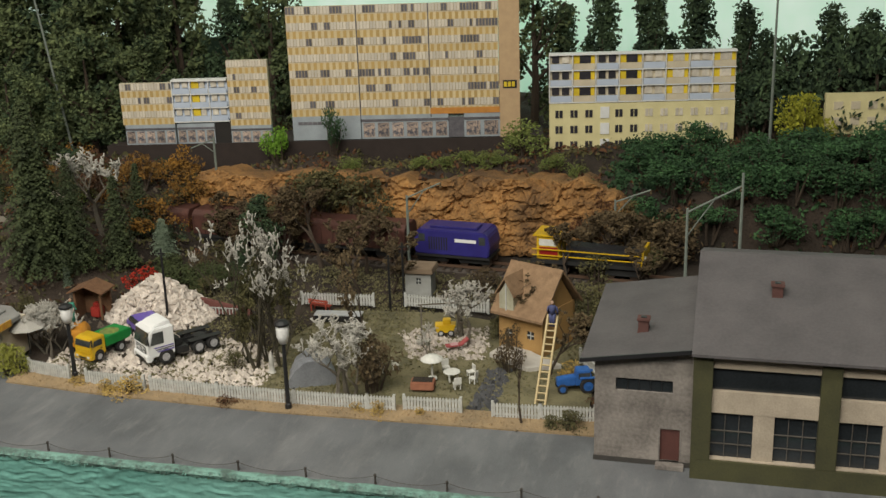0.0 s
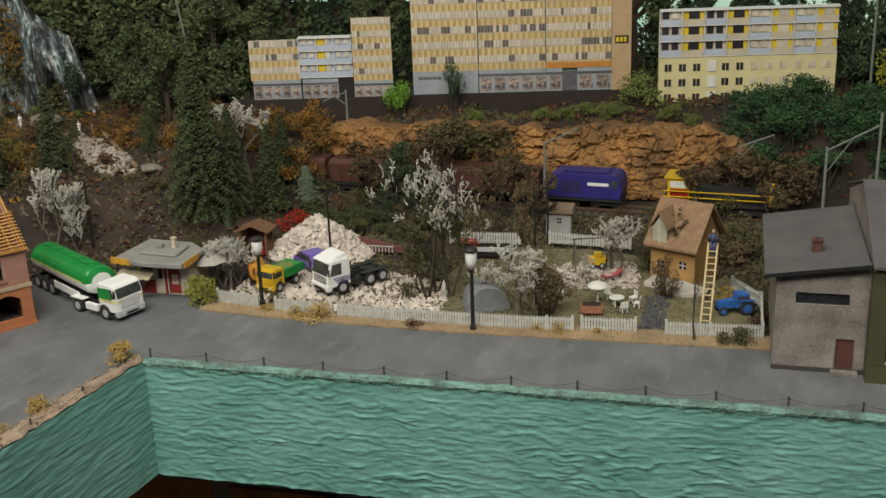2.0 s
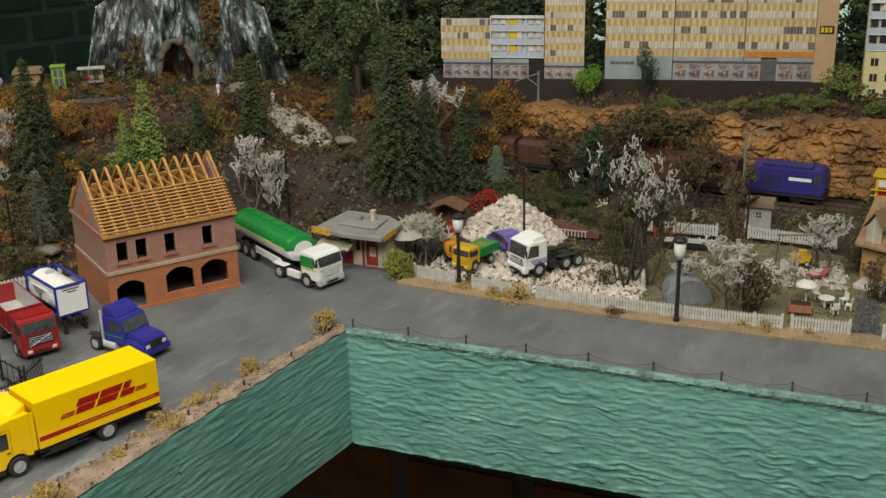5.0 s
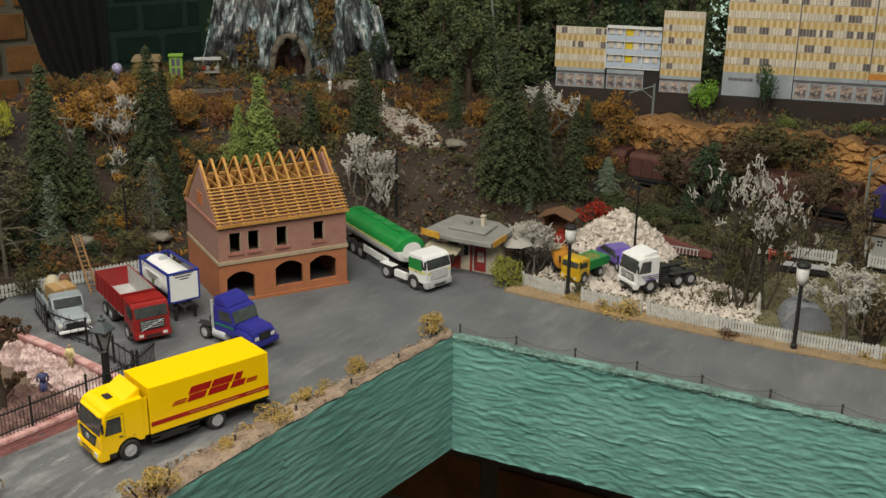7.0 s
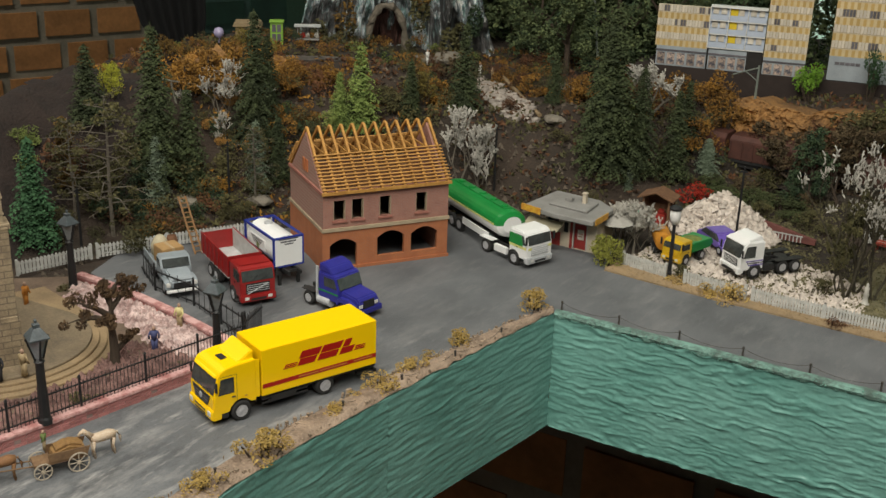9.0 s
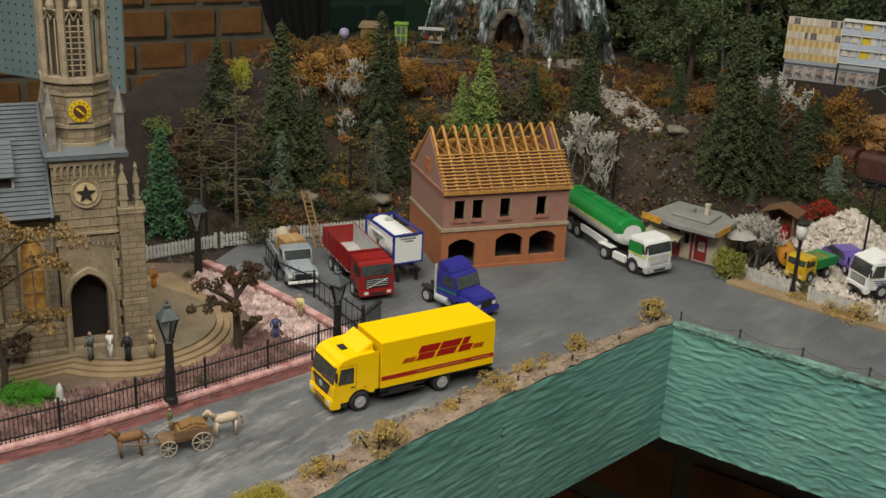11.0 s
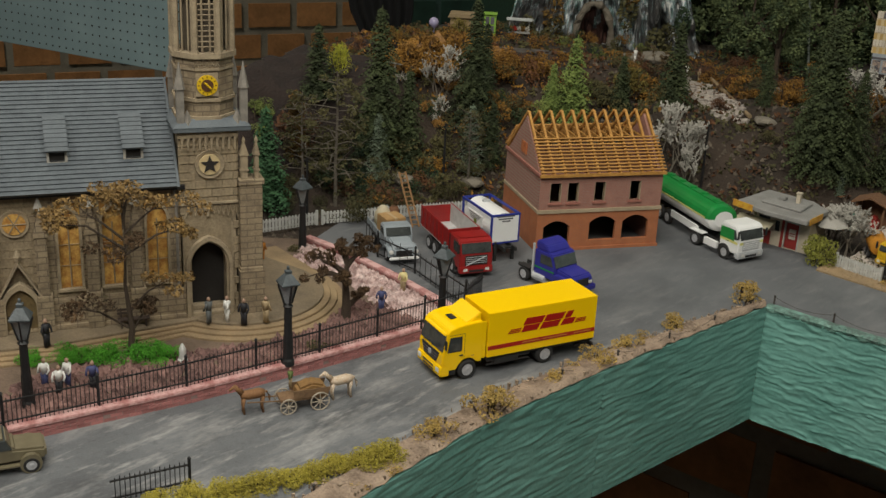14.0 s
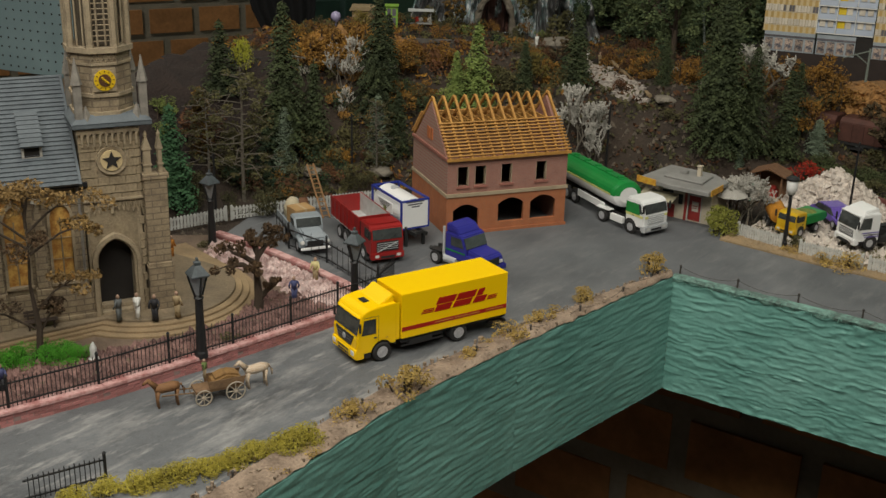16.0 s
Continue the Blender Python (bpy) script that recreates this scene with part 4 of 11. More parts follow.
    part("belfry_top", octagon(0.0195, 0.222, 0.226), STONETRIM, root)
    part("spire", octagon(0.0175, 0.226, 0.33, -0.0172), SLATE, root)
    # buttress at the corner
    bt = boxes((x1, -0.005, 0.0, x1 + 0.0155, 0.010, 0.036), (x1 + 0.001, -0.0035, 0.036, x1 + 0.0145, 0.010, 0.092), bevel=0.0004)
    box(bt, x1 + 0.0005, -0.0045, 0.0355, x1 + 0.015, 0.010, 0.0375)
    box(bt, x1 + 0.0002, -0.0042, 0.0905, x1 + 0.0155, 0.010, 0.0935)
    part("buttress", bt, NAVESTONE, root, "stepped corner buttress")
    for px in (x1 + 0.004, x1 + 0.0115):
        slim = 0.0 if px < x1 + 0.008 else 0.0009
        pb = boxes((px - 0.0021 + slim, -0.002, 0.0935, px + 0.0021 - slim, 0.003, 0.108), bevel=0.0003)
        box(pb, px - 0.0026 + slim, -0.0025, 0.0985, px + 0.0026 - slim, 0.0035, 0.0995)
        prism([(px - 0.0028 + slim, 0.108), (px + 0.0028 - slim, 0.108), (px, 0.1165)], -0.0024, 0.0034, pb)
        lathe([(0.0009, 0.1155), (0.0012, 0.1170), (0.0002, 0.1195)], 6, pb, at=(px, 0.0005, 0))
        part("gablet", pb, STONETRIM, root)
    # nave
    n0, n1, ny, E = -0.30, x0, 0.003, 0.0925
    wins = [(u - 0.0068, u + 0.0068) for u in (-0.038, -0.0635, -0.088, -0.163, -0.188, -0.238, -0.288)]
    edges = [n0 - 0.002] + [v for w in wins[::-1] for v in w] + [n1]
    for a, b in zip(edges[::2], edges[1::2]):
        part("nave_pier", boxes((a, ny, 0, b, ny + 0.05, E - 0.001)), NAVESTONE, root)
    for a, b in wins:
        part("window_apron", boxes((a, ny, 0, b, ny + 0.05, 0.031)), NAVESTONE, root)
        part("window_lintel", boxes((a, ny + 0.0004, 0.0835, b, ny + 0.05, E - 0.001)), NAVESTONE, root)
    z, row = 0.026, 0
    while z < E - 0.006:
        x = -0.150 + 0.004 * (row % 2)
        while x < n1 - 0.003:
            k = rnd.randrange(3)
            w = (0.0062, 0.0095, 0.0128)[k]
            if not any(a - 0.001 < x + w * q < b + 0.001 and 0.030 < z + 0.003 and z < 0.084 for a, b in wins for q in (0.0, 0.35, 0.7, 1.0)) and x + w < n1:
                place("stone_block", block[k], root, Matrix.Translation((x, ny + 0.0003, z)) @ Matrix.Diagonal((0.97, 0.6, 1, 1)))
            x += w
        z += 0.0052
        row += 1
    for a, b in wins:
        part("nave_window", boxes((a, ny + 0.002, 0.031, b, ny + 0.0026, 0.084)), AMBER, root, "amber stained glass window")
        fr = gothic(a - 0.0006, b + 0.0006, 0.031, 0.0705)
        ir = gothic(a + 0.0010, b - 0.0010, 0.031, 0.0705)
        bm = bmesh.new()
        for i in range(len(fr) - 1):
            prism([fr[i], fr[i + 1], ir[i + 1], ir[i]], ny - 0.0012, ny + 0.002, bm)
        tube([((a + b) / 2, ny + 0.0012, 0.031), ((a + b) / 2, ny + 0.0012, 0.0705)], 0.0004, 4, bm)
        for zz in (0.045, 0.058):
            tube([(a, ny + 0.0014, zz), (b, ny + 0.0014, zz)], 0.00025, 4, bm)
        box(bm, a - 0.001, ny - 0.002, 0.0296, b + 0.001, ny + 0.001, 0.0312)
        part("window_tracery", bm, STONETRIM, root)
    for u in (-0.0508, -0.0757, -0.1035, -0.1305, -0.1755, -0.213, -0.263):
        bt = boxes((u - 0.0045, ny - 0.008, 0, u + 0.0045, ny, 0.030), (u - 0.0034, ny - 0.006, 0.030, u + 0.0034, ny, 0.066), bevel=0.0004)
        prism([(u - 0.0041, 0.066), (u + 0.0041, 0.066), (u, 0.083)], ny - 0.0066, ny, bt)
        part("nave_buttress", bt, NAVESTONE, root)
        part("buttress_cap", lathe([(0.0028, 0.082), (0.0004, 0.089)], 4, at=(u, ny - 0.003, 0)), mat("pale_finial", (0.5, 0.47, 0.42)), root)
    # porch bay with a round window over a wooden door
    u = -0.1168
    part("round_window", lathe([(0.0063, -0.0022), (0.0063, 0.0006)], 24, axis="y", at=(u, ny, 0.0735)), AMBER, root, "round amber window")
    part("round_window_ring", lathe([(0.0064, -0.0016), (0.0080, -0.0020), (0.0084, 0.0004), (0.0064, 0.0004)], 24, axis="y", at=(u, ny, 0.0735)), STONETRIM, root)
    rays = bmesh.new()
    for k in range(6):
        tube([(u, ny - 0.0024, 0.0735), (u + 0.0064 * math.cos(k * math.pi / 3), ny - 0.0024, 0.0735 + 0.0064 * math.sin(k * math.pi / 3))], 0.0004, 4, rays)
    part("round_window_tracery", rays, STONETRIM, root)
    da, db = gothic(u - 0.0108, u + 0.0108, 0.0, 0.024, sharp=0.72), gothic(u - 0.0084, u + 0.0084, 0.0, 0.024, sharp=0.72)
    bm = bmesh.new()
    for i in range(len(da) - 1):
        prism([da[i], da[i + 1], db[i + 1], db[i]], ny - 0.0075, ny - 0.002, bm)
    part("side_door_arch", bm, STONETRIM, root, "moulded pointed arch of the side door")
    part("side_door", prism(db, ny - 0.0050, ny - 0.0032), mat("side_door_wood", (0.17, 0.12, 0.05), (0.09, 0.06, 0.028), 0.7, 160), root, "brown wooden side door")
    part("side_door_battens", boxes(*[(u - 0.0078 + 0.0032 * k, ny - 0.0055, 0.001, u - 0.0074 + 0.0032 * k, ny - 0.0050, 0.026) for k in range(6)]), MATS["side_door_wood"], root)
    gb = prism([(u - 0.0122, 0.030), (u, 0.052), (u + 0.0122, 0.030), (u + 0.0112, 0.030), (u, 0.0500), (u - 0.0112, 0.030)], ny - 0.0068, ny)
    lathe([(0.0018, 0.0515), (0.0024, 0.0545), (0.0003, 0.0585)], 5, gb, at=(u, ny - 0.003, 0))
    part("side_door_gable", gb, STONETRIM, root)
    part("nave_plinth", boxes((n0, ny - 0.003, 0.0, n1 + 0.002, ny, 0.026), (n0, ny - 0.006, 0, n1 + 0.004, ny, 0.010), bevel=0.0006), NAVESTONE, root)
    # Black strip below the eaves, standing in for the shadow they cast.
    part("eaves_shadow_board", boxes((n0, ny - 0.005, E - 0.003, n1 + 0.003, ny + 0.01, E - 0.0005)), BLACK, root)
    # slate roof: rows of tiles
    ridge_y, ridge_z = 0.047, 0.1445
    run = Vector((0, ridge_y + 0.005, ridge_z - E))
    rise = math.atan2(run.z, run.y)
    rl = run.length
    part("roof_deck", boxes((0, 0, -0.002, n1 - 0.001 - n0, rl, -0.0005)), SLATE, root).matrix_basis = Matrix.Translation((n0, -0.005, E)) @ Matrix.Rotation(rise, 4, "X")
    part("roof_back", boxes((0, 0, -0.002, n1 - 0.001 - n0, rl, 0)), SLATE, root).matrix_basis = Matrix.Translation((n1 - 0.001, 2 * ridge_y + 0.005, E)) @ Matrix.Rotation(math.pi, 4, "Z") @ Matrix.Rotation(rise, 4, "X")
    bm = bmesh.new()
    rows_n = 25
    for r in range(rows_n):
        y0 = r * rl / rows_n
        x = -0.003 * (r % 2)
        while x < n1 - n0:
            a, b = max(0, x), min(n1 - n0 - 0.0015, x + 0.00585)
            if b > a:
                t0 = 0.0005 + rnd.uniform(0, 0.00015)
                vs = [bm.verts.new(p) for p in ((a, y0 - 0.0004, t0 + 0.0004), (b, y0 - 0.0004, t0 + 0.0004), (b, y0 + rl / rows_n, 0.0), (a, y0 + rl / rows_n, 0.0), (a, y0 - 0.0004, -0.0004), (b, y0 - 0.0004, -0.0004))]
                bm.faces.new((vs[0], vs[1], vs[2], vs[3]))
                bm.faces.new((vs[4], vs[5], vs[1], vs[0]))
            x += 0.006
    tiles = part("roof_tile", bm, SLATE, root)
    tiles.matrix_basis = Matrix.Translation((n0, -0.005, E)) @ Matrix.Rotation(rise, 4, "X")
    tagged(tiles, kind="stuff")
    part("ridge_tiles", tube([(n0, ridge_y, ridge_z), (n1, ridge_y, ridge_z)], 0.0014, 6), SLATE, root)
    part("verge_strip", boxes((0, -0.001, -0.002, 0.0016, rl, 0.0014)), SLATE, root).matrix_basis = Matrix.Translation((n1 - 0.002, -0.005, E)) @ Matrix.Rotation(rise, 4, "X")
    for u in (-0.0490, -0.0910, -0.133, -0.175, -0.217):
        at = Vector((u, -0.005, E)) + run * 0.27
        d = part("roof_dormer", prism([(-0.0055, -0.001), (0.0055, -0.001), (0.0055, 0.0076), (-0.0055, 0.0076)], 0.0, 0.016), SLATE, root, "small slate dormer")
        d.matrix_basis = Matrix.Translation(at)
        part("dormer_roof", prism([(-0.0062, 0.0074), (0.0062, 0.0074), (0.0062, 0.0084), (-0.0062, 0.0084)], 0.0012, 0.027), SLATE, d).matrix_basis = Matrix.Rotation(radians(38), 4, "X")
        for k in range(8):
            part("dormer_tile", boxes((-0.0063, 0.0012 + k * 0.0032, 0.0083, 0.0063, 0.0039 + k * 0.0032, 0.0089)), SLATE, d).matrix_basis = Matrix.Rotation(radians(38), 4, "X")
        part("dormer_frame", boxes((-0.0056, -0.0006, -0.001, 0.0056, 0.0, 0.0002), (-0.0056, -0.0006, -0.001, -0.0042, 0.0, 0.0072), (0.0042, -0.0006, -0.001, 0.0056, 0.0, 0.0072)), mat("pale_finial", (0.5, 0.47, 0.42)), d)
        part("dormer_pane", boxes((-0.0042, -0.0003, 0.0002, 0.0042, 0.0001, 0.0064)), DARK, d)
    part("downpipe", tube([(n1 - 0.003, ny - 0.002, E - 0.003), (n1 - 0.002, ny - 0.001, E - 0.012), (n1 - 0.002, ny - 0.001, 0.0)], 0.0009, 6), mat("pinnacle_stone", (0.27, 0.245, 0.21)), root)
    return root


build_church()

# ---- vegetation ----
SPRUCE = mat("spruce_green", (0.058, 0.076, 0.025), (0.015, 0.023, 0.008), 0.9, 6, 0.3, fine=40, vary=0.28)
PALEGREEN = mat("pale_needles", (0.19, 0.23, 0.16), (0.10, 0.14, 0.09), 0.9, 300, 0.3, vary=0.35)
MIDGREEN = mat("fir_green", (0.05, 0.125, 0.05), (0.016, 0.05, 0.02), 0.9, 6, 0.3, fine=40, vary=0.3)
LIME = mat("lime_needles", (0.24, 0.31, 0.075), (0.10, 0.15, 0.035), 0.9, 6, 0.3, fine=40, vary=0.25)
ORANGE = mat("autumn_orange", (0.33, 0.165, 0.026), (0.10, 0.052, 0.013), 0.95, 3, 0.4, fine=40, vary=0.3, spread=0.4)
RUSTM = mat("rust_foliage", (0.15, 0.064, 0.026), (0.05, 0.026, 0.014), 0.95, 3, 0.4, fine=40, vary=0.3)
GOLDM = mat("golden_foam", (0.56, 0.31, 0.085), (0.30, 0.15, 0.035), 0.95, 6, 0.4, fine=40, vary=0.2)
OCHREM = mat("ochre_foliage", (0.21, 0.125, 0.022), (0.08, 0.046, 0.012), 0.95, 6, 0.4, fine=40, vary=0.25)
REDM = mat("scarlet_foliage", (0.45, 0.03, 0.012), (0.25, 0.02, 0.01), 0.95, 200, 0.3, vary=0.3)
OLIVEM = mat("olive_foliage", (0.13, 0.115, 0.042), (0.042, 0.042, 0.018), 0.95, 3, 0.4, fine=40, vary=0.3)
BROWNM = mat("brown_twigs", (0.145, 0.10, 0.048), (0.05, 0.036, 0.019), 0.95, 3, 0.4, fine=40, vary=0.3)
DARKGREEN = mat("dark_bush_green", (0.052, 0.125, 0.042), (0.011, 0.034, 0.013), 0.9, 3, 0.4, fine=40, vary=0.3, spread=0.3)
WOODS = mat("woodland_olive", (0.135, 0.165, 0.065), (0.026, 0.046, 0.02), 0.95, 7, 0.4, fine=40, vary=0.22, spread=0.28)
FOREST = mat("forest_green", (0.066, 0.105, 0.046), (0.014, 0.03, 0.015), 0.95, 7, 0.4, fine=40, vary=0.22, spread=0.28)
MOSS = mat("moss_green", (0.21, 0.25, 0.06), (0.09, 0.12, 0.03), 0.95, 3, 0.4, fine=40, vary=0.25)
GRASSY = mat("bright_hedge", (0.10, 0.36, 0.02), (0.04, 0.19, 0.012), 0.9, 200, 0.4, vary=0.4)
YELLOWG = mat("yellow_green", (0.42, 0.42, 0.04), (0.24, 0.24, 0.02), 0.9, 200, 0.4, vary=0.35)
STRAW = mat("straw_tuft", (0.54, 0.38, 0.11), (0.27, 0.175, 0.048), 0.95, 3, 0.4, fine=40, vary=0.25)
LICHEN = mat("white_lichen", (0.52, 0.50, 0.45), (0.30, 0.28, 0.24), 0.9, 300, 0.3, vary=0.3)
BARK = mat("bark", (0.085, 0.06, 0.04), (0.04, 0.028, 0.02), 0.95, 300, 0.5)
DARKBARK = mat("dark_olive_bark", (0.075, 0.062, 0.036), (0.03, 0.026, 0.017), 0.95, 60, 0.5)
GREYBARK = mat("grey_bark", (0.19, 0.165, 0.13), (0.10, 0.085, 0.065), 0.95, 300, 0.5)


def leaf(bm, p, size, rnd, droop=None):
    """One small bent leaf or tuft."""
    a = Vector((rnd.gauss(0, 1), rnd.gauss(0, 1), rnd.gauss(0, 1))).normalized() if droop is None else droop
    b = a.cross(Vector((rnd.gauss(0, 1), rnd.gauss(0, 1), rnd.gauss(0, 1)))).normalized()
    n = a.cross(b)
    s, w = size * rnd.uniform(0.6, 1.3), size * rnd.uniform(0.35, 0.7)
    q = [bm.verts.new(p - a * s), bm.verts.new(p + b * w + n * w * 0.3), bm.verts.new(p + a * s), bm.verts.new(p - b * w + n * w * 0.3)]
    bm.faces.new((q[0], q[1], q[2]))
    bm.faces.new((q[0], q[2], q[3]))


def clump(bm, c, r, n, size, rnd):
    for _ in range(n):
        d = Vector((rnd.gauss(0, 1), rnd.gauss(0, 1), rnd.gauss(0, 1))).normalized()
        k = rnd.uniform(0.45, 1.0) ** 0.6
        leaf(bm, Vector((c[0] + d.x * r[0] * k, c[1] + d.y * r[1] * k, c[2] + d.z * r[2] * k)), size, rnd)


def finish_tree(name, trunk, crown, tm, cm, label, category="tree"):
    root = thing(name, (0, 0, 0), 0, label, category)
    if trunk:
        part("trunk", trunk, tm, root)
    part("crown" if category == "tree" else "foliage", crown, cm, root)
    return root


def needle_pad(bm, p, out, side, length, width, rnd):
    """One flat, slightly arched spray of needles with a ragged tip."""
    up = side.cross(out)
    q = [p - out * length * 0.4, p + side * width * rnd.uniform(0.7, 1.2) + out * length * rnd.uniform(0.0, 0.25), p + out * length * rnd.uniform(0.7, 1.1) + side * width * rnd.uniform(-0.3, 0.3), p - side * width * rnd.uniform(0.7, 1.2) + out * length * rnd.uniform(0.0, 0.25)]
    ridge = bm.verts.new(p + up * width * 0.35)
    ring = [bm.verts.new(v) for v in q]
    for i in range(4):
        bm.faces.new((ring[i], ring[(i + 1) % 4], ridge))


def spruce(seed, material, label, full=1.0, fine=1.0):
    """A conifer one unit high: a straight trunk and whorls of drooping boughs, each a row of needle sprays."""
    rnd = random.Random(seed)
    trunk = tube([(0, 0, -0.04), (0, 0, 0.3), (0.004, 0, 0.98)], [0.022, 0.016, 0.003], 6)
    bm = bmesh.new()
    z = 0.09
    while z < 0.985:
        r = 0.235 * full * (1 - z) ** 0.80 * rnd.uniform(0.85, 1.12) + 0.012
        n = max(5, int((11 * (1 - z) + 5) / fine ** 0.6))
        turn = rnd.uniform(0, 6.28)
        for k in range(n):
            a = turn + 2 * math.pi * (k + rnd.uniform(-0.3, 0.3)) / n
            d = Vector((math.cos(a), math.sin(a), 0))
            side = Vector((-d.y, d.x, 0))
            rr = r * rnd.uniform(0.62, 1.15)
            zz = z + rnd.uniform(-0.014, 0.014)
            steps = max(2, int(rr / (0.034 * fine)))
            for i in range(steps):
                f = (i + 0.7) / steps
                p = d * rr * f + Vector((0, 0, zz - 0.40 * rr * f * f + rnd.uniform(-0.006, 0.006)))
                out = (d + Vector((0, 0, -0.75 * f + rnd.uniform(-0.25, 0.1)))).normalized()
                w = (0.024 * (1.25 - 0.45 * f) + 0.006) * fine
                needle_pad(bm, p, out, side, 0.036 * fine, w, rnd)
                for sgn in (-1, 1):
                    e = (out * 0.6 + side * sgn + Vector((0, 0, -0.25))).normalized()
                    needle_pad(bm, p + e * 0.026 * fine * (0.5 + f), e, e.cross(Vector((0, 0, 1))).normalized(), 0.026 * fine, 0.013 * fine, rnd)
        z += 0.058 * fine ** 0.6 * (1 - 0.45 * z)
    needle_pad(bm, Vector((0, 0, 0.985)), Vector((0.1, 0, 1)).normalized(), Vector((0, 1, 0)), 0.03, 0.012, rnd)
    return finish_tree("spruce", trunk, bm, BARK, material, label)


def foam_tree(seed, material, label, name="leafy_tree", width=0.2, n=40, leafs=85):
    """A tall leafy tree one unit high: forked trunk and many uneven clumps."""
    rnd = random.Random(seed)
    trunk = tube([(0, 0, -0.05), (0.01, 0, 0.3), (-0.01, 0.01, 0.8)], [0.03, 0.022, 0.006], 6)
    for k in range(6):
        a, z = rnd.uniform(0, 6.28), rnd.uniform(0.2, 0.6)
        tube([(0, 0, z), (0.4 * width * math.cos(a), 0.4 * width * math.sin(a), z + 0.1), (0.8 * width * math.cos(a), 0.8 * width * math.sin(a), z + 0.24)], [0.012, 0.008, 0.003], 5, trunk)
    bm = bmesh.new()
    for i in range(n):
        z = 0.14 + 0.8 * (i + rnd.random()) / n
        w = width * (1.0 - 0.75 * max(0.0, (z - 0.45) / 0.55) ** 1.4) * rnd.uniform(0.35, 0.95)
        a = rnd.uniform(0, 6.28)
        s = rnd.uniform(0.05, 0.10)
        clump(bm, (w * math.cos(a), w * math.sin(a), z), (s, s, s * 1.05), leafs, 0.018, rnd)
    clump(bm, (0, 0, 0.93), (0.045, 0.045, 0.07), leafs, 0.018, rnd)
    return finish_tree(name, trunk, bm, BARK, material, label)


def bush(seed, material, label, n=11, leafs=60, name="bush", flat=0.75, size=0.05):
    """A bush one unit high and about as wide, of several clumps on short stems."""
    rnd = random.Random(seed)
    size, leafs = size * 0.72, int(leafs * 1.55)
    stems = bmesh.new()
    bm = bmesh.new()
    for i in range(n):
        a, q = rnd.uniform(0, 6.28), rnd.uniform(0.05, 0.42)
        z = rnd.uniform(0.28, 0.78) * (1.12 - q * 0.7)
        c = (q * math.cos(a), q * math.sin(a), z)
        s = rnd.uniform(0.17, 0.28)
        clump(bm, c, (s, s, s * flat), leafs, size, rnd)
        tube([(0.1 * math.cos(a), 0.1 * math.sin(a), -0.08), c], [0.03, 0.015], 4, stems)
    root = thing(name, (0, 0, 0), 0, label, "bush")
    part("stem", stems, BARK, root)
    part("foliage", bm, material, root)
    return root


def bare_tree(seed, label, tuft=None, bark=None, tufts=0.6, levels=4, lean=0.0, name="bare_tree", tuft_size=0.024, crust=1, fat=1.0, clumps=9, stems=1):
    """A bare branching tree one unit high, with tufts on its twigs where tuft is given."""
    rnd = random.Random(seed)
    wood, bm = bmesh.new(), bmesh.new()

    def grow(p, d, length, radius, level):
        pts, q, e = [p], p, d
        for _ in range(3):
            e = (e + Vector((rnd.uniform(-0.28, 0.28), rnd.uniform(-0.28, 0.28), rnd.uniform(-0.05, 0.16)))).normalized()
            q = q + e * length / 3
            pts.append(q)
        if tuft is LICHEN and level <= crust and crust == 0:
            tube(pts, [radius, radius * 0.85, radius * 0.68, radius * 0.5], 5, wood)
            thick = max(radius, 0.0055) * fat
            tube(pts[2:], [thick * 0.8, thick * 0.6], 4, bm)
        elif tuft is LICHEN and level <= crust:
            thick = max(radius, 0.0065) * fat
            tube(pts, [thick * 0.9, thick * 1.15, thick, thick * 0.75], 5, bm)
        else:
            tube(pts, [radius, radius * 0.85, radius * 0.68, radius * 0.5], 5, wood)
        if tuft and level <= (crust if tuft is LICHEN else 1):
            for p_ in pts[1:]:
                if rnd.random() < tufts:
                    if tuft is LICHEN:
                        for _ in range(2):
                            tip = p_ + Vector((rnd.gauss(0, 1), rnd.gauss(0, 1), rnd.gauss(0.6, 0.8))).normalized() * rnd.uniform(0.025, 0.05)
                            tube([p_, p_.lerp(tip, 0.55) + Vector((0, 0, 0.004)), tip], [0.006 * fat, 0.007 * fat, 0.004 * fat], 4, bm)
                    else:
                        clump(bm, p_, (0.026, 0.026, 0.022), clumps, tuft_size, rnd)
        if level:
            for k in range(rnd.choice((2, 3, 3))):
                a = rnd.uniform(0, 6.28)
                side = Vector((math.cos(a), math.sin(a), rnd.uniform(0.1, 0.9))).normalized()
                grow(pts[rnd.choice((2, 3, 3))], (e * 0.75 + side * 0.75).normalized(), length * rnd.uniform(0.6, 0.8), radius * 0.55, level - 1)

    for k in range(stems):
        a = 6.28 * k / stems + seed
        spread = 0.0 if stems == 1 else 0.42
        grow(Vector((0, 0, -0.03)), Vector((lean + spread * math.cos(a), spread * math.sin(a), 1)).normalized(), 0.36, 0.028 if stems == 1 else 0.019, levels)
    top = max(v.co.z for q in (wood, bm) for v in q.verts)
    for b_ in (wood, bm):
        for v in b_.verts:
            v.co /= top
    root = thing(name, (0, 0, 0), 0, label, "tree")
    part("trunk", wood, bark or GREYBARK, root)
    if tuft:
        part("crown", bm, tuft, root)
    else:
        bm.free()
    return root


